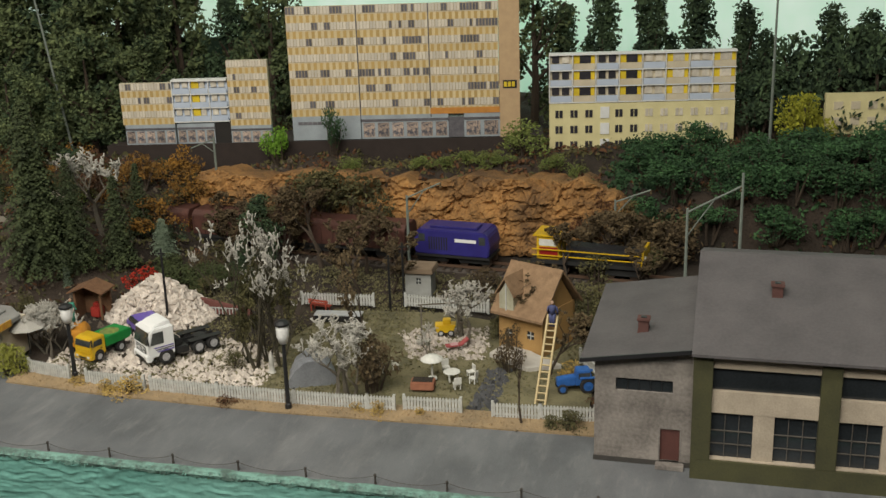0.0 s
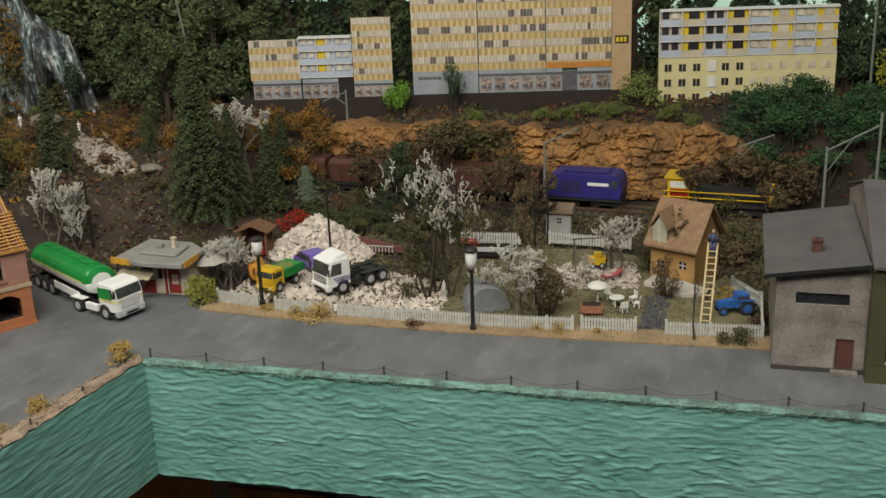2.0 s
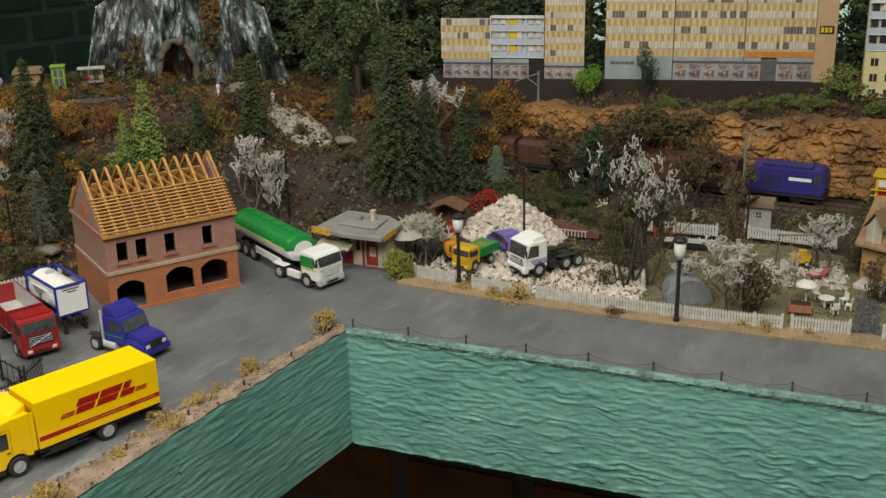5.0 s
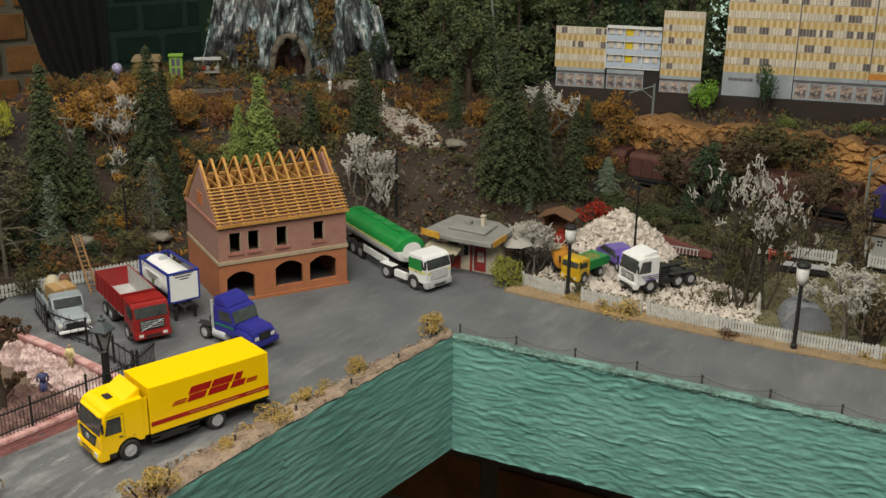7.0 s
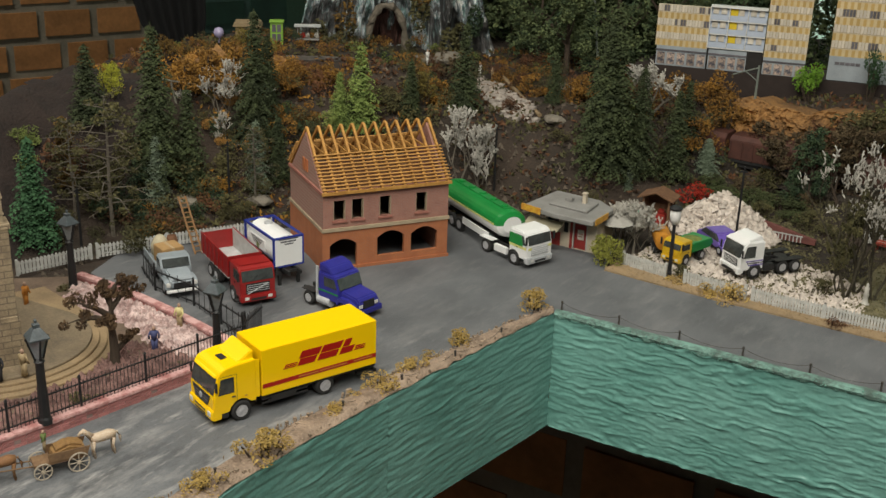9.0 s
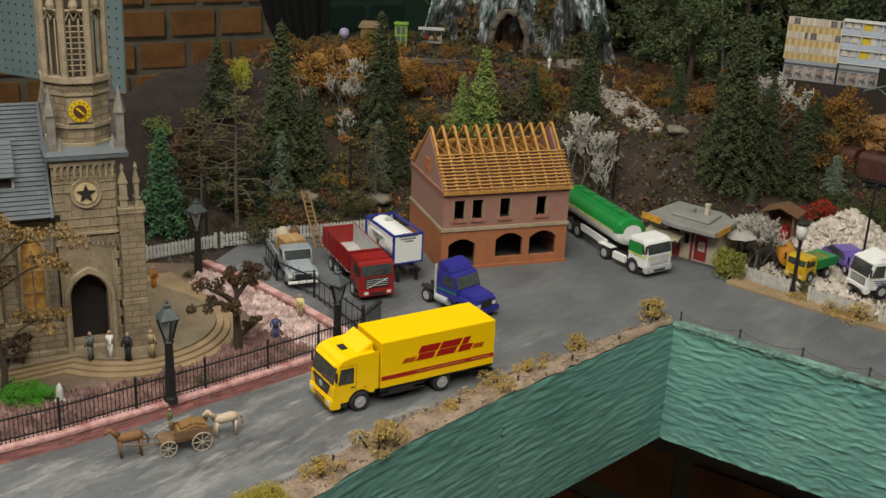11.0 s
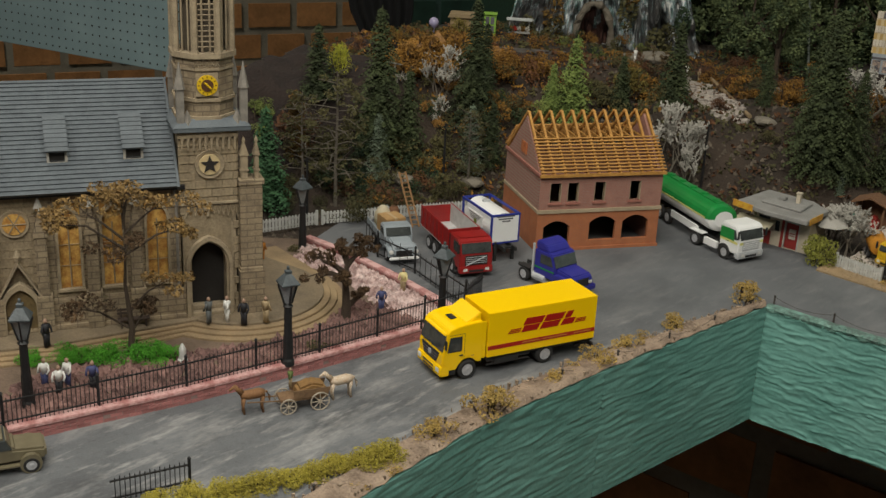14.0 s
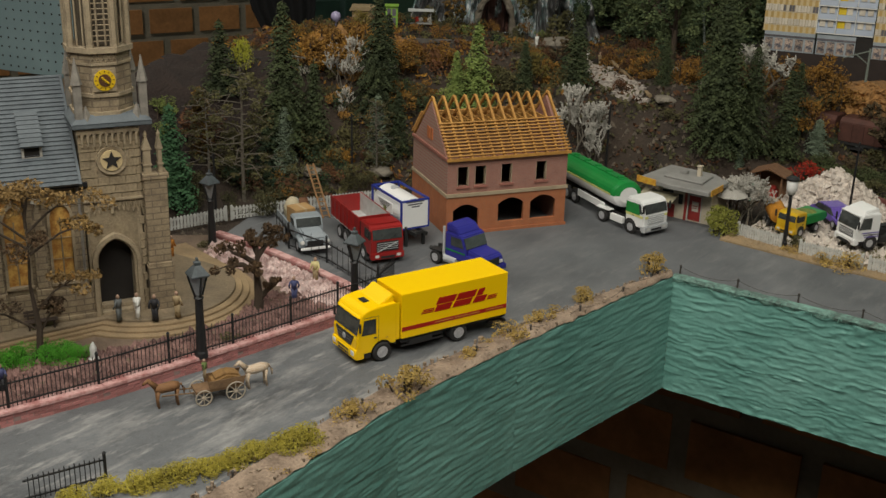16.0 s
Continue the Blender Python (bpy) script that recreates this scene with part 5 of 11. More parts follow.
class Nursery:
    """Gives one grown plant after another, first the models themselves and then copies of them."""

    def __init__(self, *models):
        self.models, self.fresh, self.rnd = models, list(models), random.Random(len(models) * 7 + 3)

    def plant(self, x, y, h, z=None, wide=1.0):
        model = self.models[self.rnd.randrange(len(self.models))]
        base = ground_z(x, y) - 0.003 if z is None else z
        m = Matrix.Translation((x, y, base)) @ Matrix.Rotation(self.rnd.uniform(0, 6.28), 4, "Z") @ Matrix.Diagonal((h * wide, h * wide, h, 1))
        if model in self.fresh:
            self.fresh.remove(model)
            model.matrix_basis = m
            return model
        return copy_thing(model, m @ Matrix.Diagonal((1 / model.scale.x, 1 / model.scale.y, 1 / model.scale.z, 1)))

    def close(self):
        for m in self.fresh:
            for o in (*m.children_recursive, m):
                bpy.data.objects.remove(o)


def plant_all(models, rows, wide=1.0, grow=1.0):
    nursery = Nursery(*models)
    for x, y, h in rows:
        nursery.plant(x, y, h * grow, wide=wide)
    nursery.close()


plant_all([spruce(k, SPRUCE, "dark green bottle-brush spruce on the hillside") for k in (1, 2, 3)],
          [(-0.729, 0.758, 0.082), (-0.547, 0.861, 0.066), (-0.67, 0.828, 0.05), (-0.769, 0.728, 0.05), (-0.837, 0.606, 0.07), (-0.847, 0.518, 0.084) ,
           (-0.800, 0.575, 0.058), (-0.759, 0.713, 0.055), (-0.536, 0.807, 0.08)], wide=0.92)
plant_all([spruce(k, SPRUCE, "tall dense dark green spruce on the hillside", fine=0.58) for k in (11, 12, 13)], [(-0.578, 0.756, 0.148), (-0.862, 0.497, 0.130), (-0.828, 0.580, 0.115), (-0.6, 0.79, 0.118), (-0.558, 0.775, 0.10)], wide=0.95)
plant_all([spruce(5, SPRUCE, "broad dark green spruce beside the bare bank", 1.2)], [(-0.914, 0.474, 0.062)], wide=1.15)
plant_all([spruce(7, PALEGREEN, "pale frosted little conifer"), spruce(8, PALEGREEN, "pale frosted little conifer")], [(-0.556, 0.756, 0.022), (-0.809, 0.558, 0.06), (-0.850, 0.484, 0.058)])
plant_all([spruce(17, PALEGREEN, "pale frosted broad little spruce by the track")], [(-0.520, 0.851, 0.033)], wide=1.7)
plant_all([foam_tree(18, FOREST, "dark green round tree before the railway", width=0.24)], [(-0.425, 0.856, 0.074), (-0.436, 0.838, 0.040)])
plant_all([bush(k, mat("dark_moss", (0.085, 0.105, 0.034), (0.035, 0.046, 0.016), 0.95, 6, 0.4, fine=40, vary=0.25), "low dark mossy bush beside the rubble heap", 12, 80, size=0.045) for k in (19, 20)], [(-0.49, 0.815, 0.022), (-0.47, 0.825, 0.020), (-0.445, 0.832, 0.020), (-0.505, 0.832, 0.020), (-0.46, 0.803, 0.012), (-0.425, 0.815, 0.012)], wide=2.2)
plant_all([spruce(9, MIDGREEN, "fresh green conifer beside the church", 1.15)], [(-0.869, 0.378, 0.082)])
plant_all([spruce(10, LIME, "light green feathery larch", 1.1)], [(-0.787, 0.675, 0.080), (-0.80, 0.66, 0.05)])
plant_all([bush(k, ORANGE, "orange autumn bush on the hillside", 12, 65) for k in (21, 22)],
          [(-0.707, 0.854, 0.03), (-0.663, 0.85, 0.029), (-0.85, 0.641, 0.033), (-0.887, 0.624, 0.028), (-0.84, 0.693, 0.028), (-0.764, 0.768, 0.032), (-0.558, 0.96, 0.04), (-0.88, 0.584, 0.04), (-0.889, 0.564, 0.037), (-0.873, 0.614, 0.038), (-0.581, 0.924, 0.038), (-0.533, 0.931, 0.041),
           (-0.864, 0.67, 0.024), (-0.847, 0.688, 0.024), (-0.823, 0.596, 0.031), (-0.858, 0.582, 0.024), (-0.819, 0.634, 0.027), (-0.538, 0.863, 0.039), (-0.90, 0.64, 0.03), (-0.91, 0.60, 0.034), (-0.93, 0.66, 0.03), (-0.66, 0.87, 0.03)], wide=1.15)
plant_all([bush(k, RUSTM, "rust brown bush on the slope", 11, 60) for k in (31, 32)],
          [(-0.774, 0.907, 0.024), (-0.747, 0.909, 0.021), (-0.895, 0.428, 0.044), (-0.151, 0.954, 0.037), (-0.73, 0.87, 0.02), (-0.60, 0.88, 0.035), (-0.50, 0.92, 0.04), (-0.44, 0.95, 0.04), (-0.41, 0.925, 0.06), (-0.135, 0.965, 0.035), (-0.36, 0.925, 0.045),
           (-0.70, 0.80, 0.018), (-0.81, 0.84, 0.022)], wide=1.1)
plant_all([bush(33, REDM, "bright scarlet bush beside the rubble", 9, 55)], [(-0.506, 0.79, 0.026)], wide=1.3)
plant_all([bush(k, OLIVEM, "dull olive bush on the slope", 12, 60) for k in (41, 42, 43)],
          [(-0.542, 0.815, 0.022), (-0.833, 0.457, 0.017), (-0.793, 0.521, 0.02), (-0.875, 0.447, 0.034), (-0.869, 0.4, 0.024), (-0.782, 0.596, 0.036), (-0.574, 0.719, 0.021), (-0.774, 0.713, 0.022), (-0.799, 0.723, 0.023), (-0.122, 0.962, 0.037), (-0.405, 0.932, 0.056), (-0.36, 0.934, 0.06),
           (-0.434, 0.917, 0.05), (-0.393, 0.935, 0.053), (-0.336, 0.929, 0.045), (-0.634, 0.772, 0.016), (-0.81, 0.62, 0.03), (-0.62, 0.86, 0.03), (-0.47, 0.87, 0.03), (-0.19, 0.87, 0.022), (-0.13, 0.88, 0.03), (-0.09, 0.90, 0.03), (-0.163, 0.807, 0.037), (-0.15, 0.785, 0.034), (-0.125, 0.775, 0.036), (-0.115, 0.80, 0.042), (-0.17, 0.83, 0.034)], wide=1.15)
plant_all([bush(45, MOSS, "mossy yellow-green bush on the rock rim", 12, 60), bush(46, MOSS, "mossy yellow-green bush on the rock rim", 12, 60)],
          [(-0.391, 1.0, 0.02), (-0.323, 0.997, 0.017), (-0.282, 1.013, 0.018), (-0.227, 1.045, 0.037), (-0.197, 1.02, 0.022), (-0.244, 1.015, 0.018), (-0.30, 1.0, 0.018), (-0.26, 1.012, 0.018), (-0.17, 1.01, 0.016)], wide=1.5)
plant_all([bush(48, mat("vivid_green", (0.19, 0.36, 0.03), (0.10, 0.22, 0.02), 0.9, 200, 0.4, vary=0.35), "vivid green bush in front of the printed blocks", 12, 70)], [(-0.478, 1.02, 0.042)], wide=0.8)
plant_all([bush(k, DARKGREEN, "dense dark green bush on the embankment", 14, 75) for k in (51, 52, 53)],
          [(-0.064, 1.096, 0.036), (-0.108, 1.03, 0.038), (-0.015, 1.056, 0.042), (0.031, 1.081, 0.043), (0.072, 1.087, 0.04), (0.102, 1.093, 0.046), (-0.075, 0.98, 0.04), (-0.031, 0.986, 0.04), (0.022, 0.997, 0.04), (0.06, 1.004, 0.04), (0.093, 1.006, 0.042),
           (-0.048, 0.968, 0.038), (0.009, 0.981, 0.038), (0.071, 0.99, 0.038), (0.092, 0.993, 0.035), (-0.098, 0.965, 0.037), (-0.086, 0.986, 0.036), (0.04, 1.01, 0.036), (-0.007, 0.992, 0.036), (0.14, 1.02, 0.05), (0.13, 1.06, 0.05), (0.17, 1.09, 0.05)], wide=1.35)
plant_all([bush(54, DARKGREEN, "dense dark green bush on the embankment", 14, 75)], [(-0.05, 1.03, 0.04), (0.0, 1.03, 0.042), (0.05, 1.045, 0.045), (-0.09, 1.06, 0.04), (0.1, 1.05, 0.045)], wide=1.5)
plant_all([bush(56, YELLOWG, "yellow-green round shrub beside the pale block", 14, 70)], [(0.033, 1.13, 0.075)], wide=0.75)
plant_all([bush(57, YELLOWG, "yellow-green tufted shrub on the hill crest", 9, 130, size=0.04)], [(-0.924, 0.506, 0.036)], wide=0.62)
plant_all([bush(k, GOLDM, "golden foam bush on the hill crest", 12, 90, size=0.045) for k in (24, 25)], [(-0.955, 0.640, 0.026), (-0.938, 0.632, 0.026), (-0.940, 0.655, 0.022), (-0.915, 0.610, 0.022), (-0.858, 0.560, 0.016), (-0.845, 0.556, 0.014), (-0.865, 0.640, 0.02), (-0.80, 0.625, 0.014)], wide=1.1)
plant_all([bush(26, OCHREM, "brown ochre bush on the hill crest", 12, 80, size=0.045)], [(-0.985, 0.628, 0.024), (-0.995, 0.668, 0.020), (-0.972, 0.672, 0.022), (-0.90, 0.59, 0.024), (-0.885, 0.60, 0.022), (-0.875, 0.62, 0.024), (-0.92, 0.655, 0.02)], wide=1.2)
plant_all([foam_tree(27, OCHREM, "slim ochre bush tree beside the church", "slim_tree", 0.11, 40, 80)], [(-0.889, 0.427, 0.062)])
plant_all([bush(28, MOSS, "low mossy yellow-green bush on the bank", 10, 80, size=0.045)], [(-0.926, 0.416, 0.020), (-0.915, 0.409, 0.016)], wide=1.4)

grove = Nursery(*[foam_tree(k, WOODS, "olive green leafy tree on the wooded ridge", width=w) for k, w in ((211, 0.24), (212, 0.2), (213, 0.27))])
columns = Nursery(*[foam_tree(k, FOREST, "tall dark green forest tree behind the town", width=w) for k, w in ((61, 0.2), (62, 0.17), (64, 0.15))], *[foam_tree(k, WOODS, "tall olive green leafy tree behind the town", width=w) for k, w in ((63, 0.24), (68, 0.2))])
for x, y, z, h in ((-0.877, 1.12, 0.02, 0.27), (-0.801, 1.14, 0.03, 0.26), (-0.727, 1.1, 0.04, 0.22), (-0.704, 1.16, 0.06, 0.15), (-0.681, 1.2, 0.05, 0.195), (-0.614, 1.2, 0.06, 0.16), (-0.545, 1.16, 0.057, 0.185), (-0.262, 1.25, 0.05, 0.19)):
    columns.plant(x, y, h * 1.05, z)
for x, y, z, h in ((-0.748, 1.1, 0.04, 0.17), (-0.827, 1.1, 0.035, 0.18), (-0.922, 1.15, 0.03, 0.20), (-0.85, 1.2, 0.02, 0.24), (-0.765, 1.2, 0.02, 0.24), (-1.0, 1.22, 0.02, 0.26), (-0.829, 1.05, 0.06, 0.13), (-1.06, 1.15, 0.03, 0.24), (-0.70, 1.03, 0.05, 0.14), (-0.66, 1.08, 0.05, 0.13), (-0.9, 1.06, 0.05, 0.15), (-0.78, 1.0, 0.06, 0.1), (-0.73, 0.97, 0.06, 0.10), (0.15, 1.3, 0.04, 0.15),
                   (0.19, 1.28, 0.04, 0.17), (-0.95, 1.22, 0.02, 0.27), (-0.72, 1.24, 0.02, 0.24), (-0.62, 1.26, 0.02, 0.17), (-0.58, 1.25, 0.02, 0.17), (-0.5, 1.24, 0.02, 0.16), (-1.1, 1.05, 0.05, 0.2), (-1.12, 1.2, 0.03, 0.28)):
    (grove if x < -0.6 else columns).plant(x, y, h, z, wide=1.25)
columns.close()
grove.close()
cypresses = Nursery(*[foam_tree(k, FOREST, "slender dark green cypress against the painted sky", "cypress", w, 46, 70) for k, w in ((161, 0.085), (162, 0.10), (163, 0.075))])
for x, y, z, h in ((-0.231, 1.27, 0.045, 0.150), (-0.187, 1.27, 0.045, 0.172), (-0.132, 1.27, 0.045, 0.185), (-0.081, 1.27, 0.045, 0.178), (-0.112, 1.29, 0.045, 0.115), (-0.032, 1.27, 0.045, 0.150), (-0.012, 1.28, 0.045, 0.12), (0.058, 1.30, 0.04, 0.15), (0.098, 1.29, 0.04, 0.145), (-0.205, 1.29, 0.045, 0.11)):
    cypresses.plant(x, y, h, z)
cypresses.close()
darks = Nursery(bush(65, FOREST, "dark bushy treetop behind the blocks", 14, 80), bush(66, FOREST, "dark bushy treetop behind the blocks", 14, 80))
for x, y, z, h in ((0.01, 1.2, 0.06, 0.09), (0.06, 1.22, 0.06, 0.10), (0.11, 1.22, 0.06, 0.12), (0.15, 1.2, 0.06, 0.1), (0.2, 1.22, 0.05, 0.12), (-0.02, 1.18, 0.06, 0.08), (0.08, 1.25, 0.06, 0.13), (0.045, 1.28, 0.05, 0.13)):
    darks.plant(x, y, h, z, wide=0.9)
darks.close()
plant_all([bush(58, DARKGREEN, "slim dark shrub in front of the tower block", 10, 60)], [(-0.424, 1.033, 0.060)], wide=0.42)

plant_all([bare_tree(k, "bare tree crusted with white lichen blossom", LICHEN, GREYBARK, 0.85) for k in (71, 72, 73)],
          [(-0.522, 0.672, 0.040), (-0.569, 0.832, 0.082), (-0.263, 0.640, 0.06), (-0.265, 0.625, 0.055), (-0.505, 0.655, 0.034), (-0.255, 0.632, 0.04), (-0.225, 0.70, 0.03)], wide=1.15)
plant_all([bare_tree(k, "white coral-like lichen tree behind the brick house", LICHEN, GREYBARK, 0.5, fat=1.55, stems=2) for k in (171, 172)], [(-0.685, 0.685, 0.072), (-0.672, 0.695, 0.062), (-0.664, 0.687, 0.045)], wide=0.8)
plant_all([bare_tree(k, "large dark bare tree with white-tipped branches", LICHEN, DARKBARK, 0.34, crust=0, fat=1.05, stems=3) for k in (74, 174)], [(-0.344, 0.668, 0.116), (-0.326, 0.673, 0.088)], wide=0.56)
plant_all([bare_tree(75, "grey-white twiggy bush behind the fence", LICHEN, GREYBARK, 0.9)], [(-0.299, 0.655, 0.035), (-0.215, 0.755, 0.05), (-0.205, 0.74, 0.045), ], wide=1.4)
plant_all([bare_tree(k, "small white lichen fan on the hillside", LICHEN, GREYBARK, 0.9, levels=3, fat=1.7, name="lichen_bush", stems=3) for k in (371, 372)], [(-0.862, 0.570, 0.036), (-0.856, 0.576, 0.026), (-0.886, 0.553, 0.016), (-0.850, 0.556, 0.013), (-0.834, 0.576, 0.018), (-0.878, 0.575, 0.02)], wide=0.95)
plant_all([bare_tree(k, "dense white lichen thicket beside the kiosk", LICHEN, GREYBARK, 0.95, fat=1.6, name="lichen_bush", stems=3) for k in (373, 374)], [(-0.513, 0.660, 0.042), (-0.505, 0.668, 0.036), (-0.522, 0.668, 0.034)], wide=0.95)


def scraggy_pine(seed):
    """A thin straight pine one unit high: bare crooked side branches below, tufts of needles towards the top."""
    rnd = random.Random(seed)
    wood, bm = tube([(0, 0, -0.03), (0.008, 0, 0.35), (-0.006, 0.004, 0.7), (0, 0, 1.0)], [0.017, 0.013, 0.009, 0.003], 6), bmesh.new()
    for k in range(34):
        z = 0.22 + 0.76 * k / 34
        a = k * 2.4 + rnd.uniform(-0.4, 0.4)
        r = (0.30 if z < 0.75 else 0.30 * (1.06 - z) / 0.31) * rnd.uniform(0.55, 1.1)
        d = Vector((math.cos(a), math.sin(a), 0))
        pts = [Vector((0, 0, z)), d * r * 0.5 + Vector((0, 0, z + rnd.uniform(-0.01, 0.04))), d * r + Vector((0, 0, z + rnd.uniform(-0.05, 0.05)))]
        tube(pts, [0.006, 0.004, 0.002], 4, wood)
        for q in range(3):
            p = pts[1].lerp(pts[2], rnd.random())
            tip = p + Vector((rnd.gauss(0, 0.05), rnd.gauss(0, 0.05), rnd.uniform(-0.03, 0.05)))
            tube([p, tip], [0.003, 0.0015], 4, wood)
            if rnd.random() < 0.35 + 0.5 * z:
                clump(bm, tip, (0.04, 0.04, 0.022), 26, 0.014, rnd)
    return finish_tree("thin_pine", wood, bm, GREYBARK, OLIVEM, "thin straight pine with bare twisted branches")


plant_all([scraggy_pine(76), scraggy_pine(79)], [(-0.846, 0.432, 0.112), (-0.868, 0.415, 0.085), (-0.80, 0.545, 0.07)], wide=0.95)
plant_all([bare_tree(k, "leafless brown tree with dry twigs", BROWNM, BARK, 0.5) for k in (77, 78)], [(-0.322, 0.826, 0.064), (-0.124, 0.923, 0.052), (-0.296, 0.832, 0.053), (-0.345, 0.87, 0.06), (-0.42, 0.88, 0.06), (-0.16, 0.74, 0.06), (-0.10, 0.86, 0.05), (-0.137, 0.70, 0.055), (-0.78, 0.79, 0.05)], wide=1.1)
plant_all([bare_tree(183, "olive twiggy tree in the garden", OLIVEM, DARKBARK, 0.6, tuft_size=0.02, stems=3)], [(-0.340, 0.680, 0.082), (-0.352, 0.675, 0.05)], wide=0.7)
plant_all([bare_tree(185, "thin bare brown sapling by the garden gate", None, BARK, 0.3, levels=3)], [(-0.1375, 0.6185, 0.055)], wide=0.5)
plant_all([bare_tree(181, "tall thin brown tree in the garden", BROWNM, BARK, 0.55, tuft_size=0.018)], [(-0.2585, 0.664, 0.098)], wide=0.5)
plant_all([bush(81, BROWNM, "brown dry shrub in the garden", 10, 60)], [(-0.249, 0.650, 0.056), (-0.165, 0.70, 0.03), (-0.17, 0.735, 0.03)], wide=0.7)
plant_all([bush(82, mat("box_shrub", (0.30, 0.30, 0.05), (0.16, 0.17, 0.03), 0.9, 200, 0.4, vary=0.35), "round yellow-green clipped shrub by the kiosk", 16, 90)], [(-0.512, 0.617, 0.030)], wide=0.85)
plant_all([bush(83, STRAW, "dry straw-coloured tuft at the road edge", 9, 60, "straw_tuft"), bush(84, STRAW, "dry straw-coloured tuft at the road edge", 9, 60, "straw_tuft")],
          [(-0.411, 0.606, 0.018), (-0.425, 0.605, 0.012), (-0.232, 0.612, 0.012), (-0.45, 0.615, 0.012), (-0.245, 0.613, 0.01), (-0.205, 0.619, 0.009), (-0.12, 0.695, 0.015)], wide=1.7)
plant_all([bush(85, RUSTM, "small red-brown bush by the fence", 8, 50)], [(-0.338, 0.607, 0.012), (-0.327, 0.608, 0.009), (-0.095, 0.665, 0.01)], wide=1.7)
plant_all([bush(86, OLIVEM, "green shrub below the hill", 10, 60)], [(-0.455, 0.628, 0.012), (-0.36, 0.665, 0.014), (-0.48, 0.74, 0.015), (-0.45, 0.80, 0.02), (-0.41, 0.80, 0.02), (-0.18, 0.78, 0.025), (-0.185, 0.76, 0.02), (-0.39, 0.79, 0.014), (-0.108, 0.618, 0.016), (-0.119, 0.617, 0.012)], wide=1.5)
EDGE_TUFTS = [(-0.513, 0.505, 0.017), (-0.523, 0.428, 0.013), (-0.526, 0.378, 0.012), (-0.528, 0.349, 0.014), (-0.531, 0.310, 0.010), (-0.533, 0.252, 0.019), (-0.535, 0.212, 0.014), (-0.528, 0.40, 0.008), (-0.532, 0.33, 0.008)]
plant_all([bush(87, STRAW, "straw-coloured shrub on the gravel quay edge", 10, 70), bush(88, STRAW, "straw-coloured shrub on the gravel quay edge", 10, 70)], EDGE_TUFTS, wide=1.3, grow=1.15)

plant_all([bare_tree(k, "brown twiggy tree beside the railway", BROWNM, BARK, 0.75, tuft_size=0.02) for k in (301, 302, 303)],
          [(-0.44, 0.872, 0.07), (-0.40, 0.868, 0.06), (-0.375, 0.872, 0.075), (-0.31, 0.865, 0.055), (-0.47, 0.87, 0.06), (-0.14, 0.90, 0.055), (-0.11, 0.91, 0.06), (-0.33, 0.865, 0.055), (-0.49, 0.91, 0.06), (-0.155, 0.87, 0.05)], wide=1.25)
plant_all([bush(k, BROWNM, "brown dry bush on the railway bank", 12, 60) for k in (305, 306)],
          [(-0.46, 0.915, 0.05), (-0.40, 0.918, 0.048), (-0.345, 0.918, 0.044), (-0.135, 0.93, 0.05), (-0.10, 0.94, 0.05), (-0.082, 0.935, 0.05), (-0.075, 0.955, 0.05), (-0.09, 0.92, 0.04), (-0.48, 0.85, 0.025), (-0.43, 0.845, 0.022), (-0.22, 0.85, 0.022), (-0.17, 0.855, 0.03)], wide=1.2)

# thick undergrowth on the wooded slopes, past counting
rnd_under = random.Random(77)
UNDER = [("orange", ORANGE, bmesh.new()), ("olive", OLIVEM, bmesh.new()), ("rust", RUSTM, bmesh.new()), ("dark_green", FOREST, bmesh.new()), ("yellow_green", MOSS, bmesh.new())]


def brush(kind, x, y, h):
    """One low bush of a few leafy clumps, rooted in the slope."""
    bm, z0 = UNDER[kind][2], ground_z(x, y) - 0.003
    for _ in range(7):
        a, q = rnd_under.uniform(0, 6.28), rnd_under.uniform(0.05, 0.5) * h
        r = rnd_under.uniform(0.20, 0.33) * h
        clump(bm, (x + q * math.cos(a), y + q * math.sin(a), z0 + h * rnd_under.uniform(0.2, 0.75)), (r, r, r * 0.8), 46, h * 0.05, rnd_under)


made = 0
for k in range(64):
    brush(rnd_under.choices((0, 1, 2, 3), (1, 6, 2, 3))[0], rnd_under.uniform(-0.885, -0.80), rnd_under.uniform(0.39, 0.57), rnd_under.uniform(0.014, 0.03))
while made < 215:
    x, y = rnd_under.uniform(-1.05, -0.52), rnd_under.uniform(0.46, 0.99)
    d = beyond(x, y)
    west, north = x < -0.73 and d > 0.05 and y > 0.5, y > 0.85 and d > 0.0
    if x < back_edge(y) + 0.012 or not (west or north) or math.hypot(x + 0.745, y - 0.85) < 0.035 or (x < -0.84 and y < 0.57):
        continue
    made += 1
    crest = x < -0.84 and 0.55 < y < 0.78
    brush(rnd_under.choices((0, 1, 2, 3, 4), (6, 1, 4, 0, 1) if crest else (5, 6, 2, 4, 1.5))[0], x, y, rnd_under.uniform(0.008, 0.014) if crest and x < -0.94 else rnd_under.uniform(0.010, 0.018) if x < -0.80 and y > 0.70 else rnd_under.uniform(0.016, 0.032))
for kind, material, bm in UNDER:
    tagged(part("undergrowth_" + kind, bm, material), kind.replace("_", " ") + " leafy undergrowth covering the wooded slope", "undergrowth", kind="stuff")

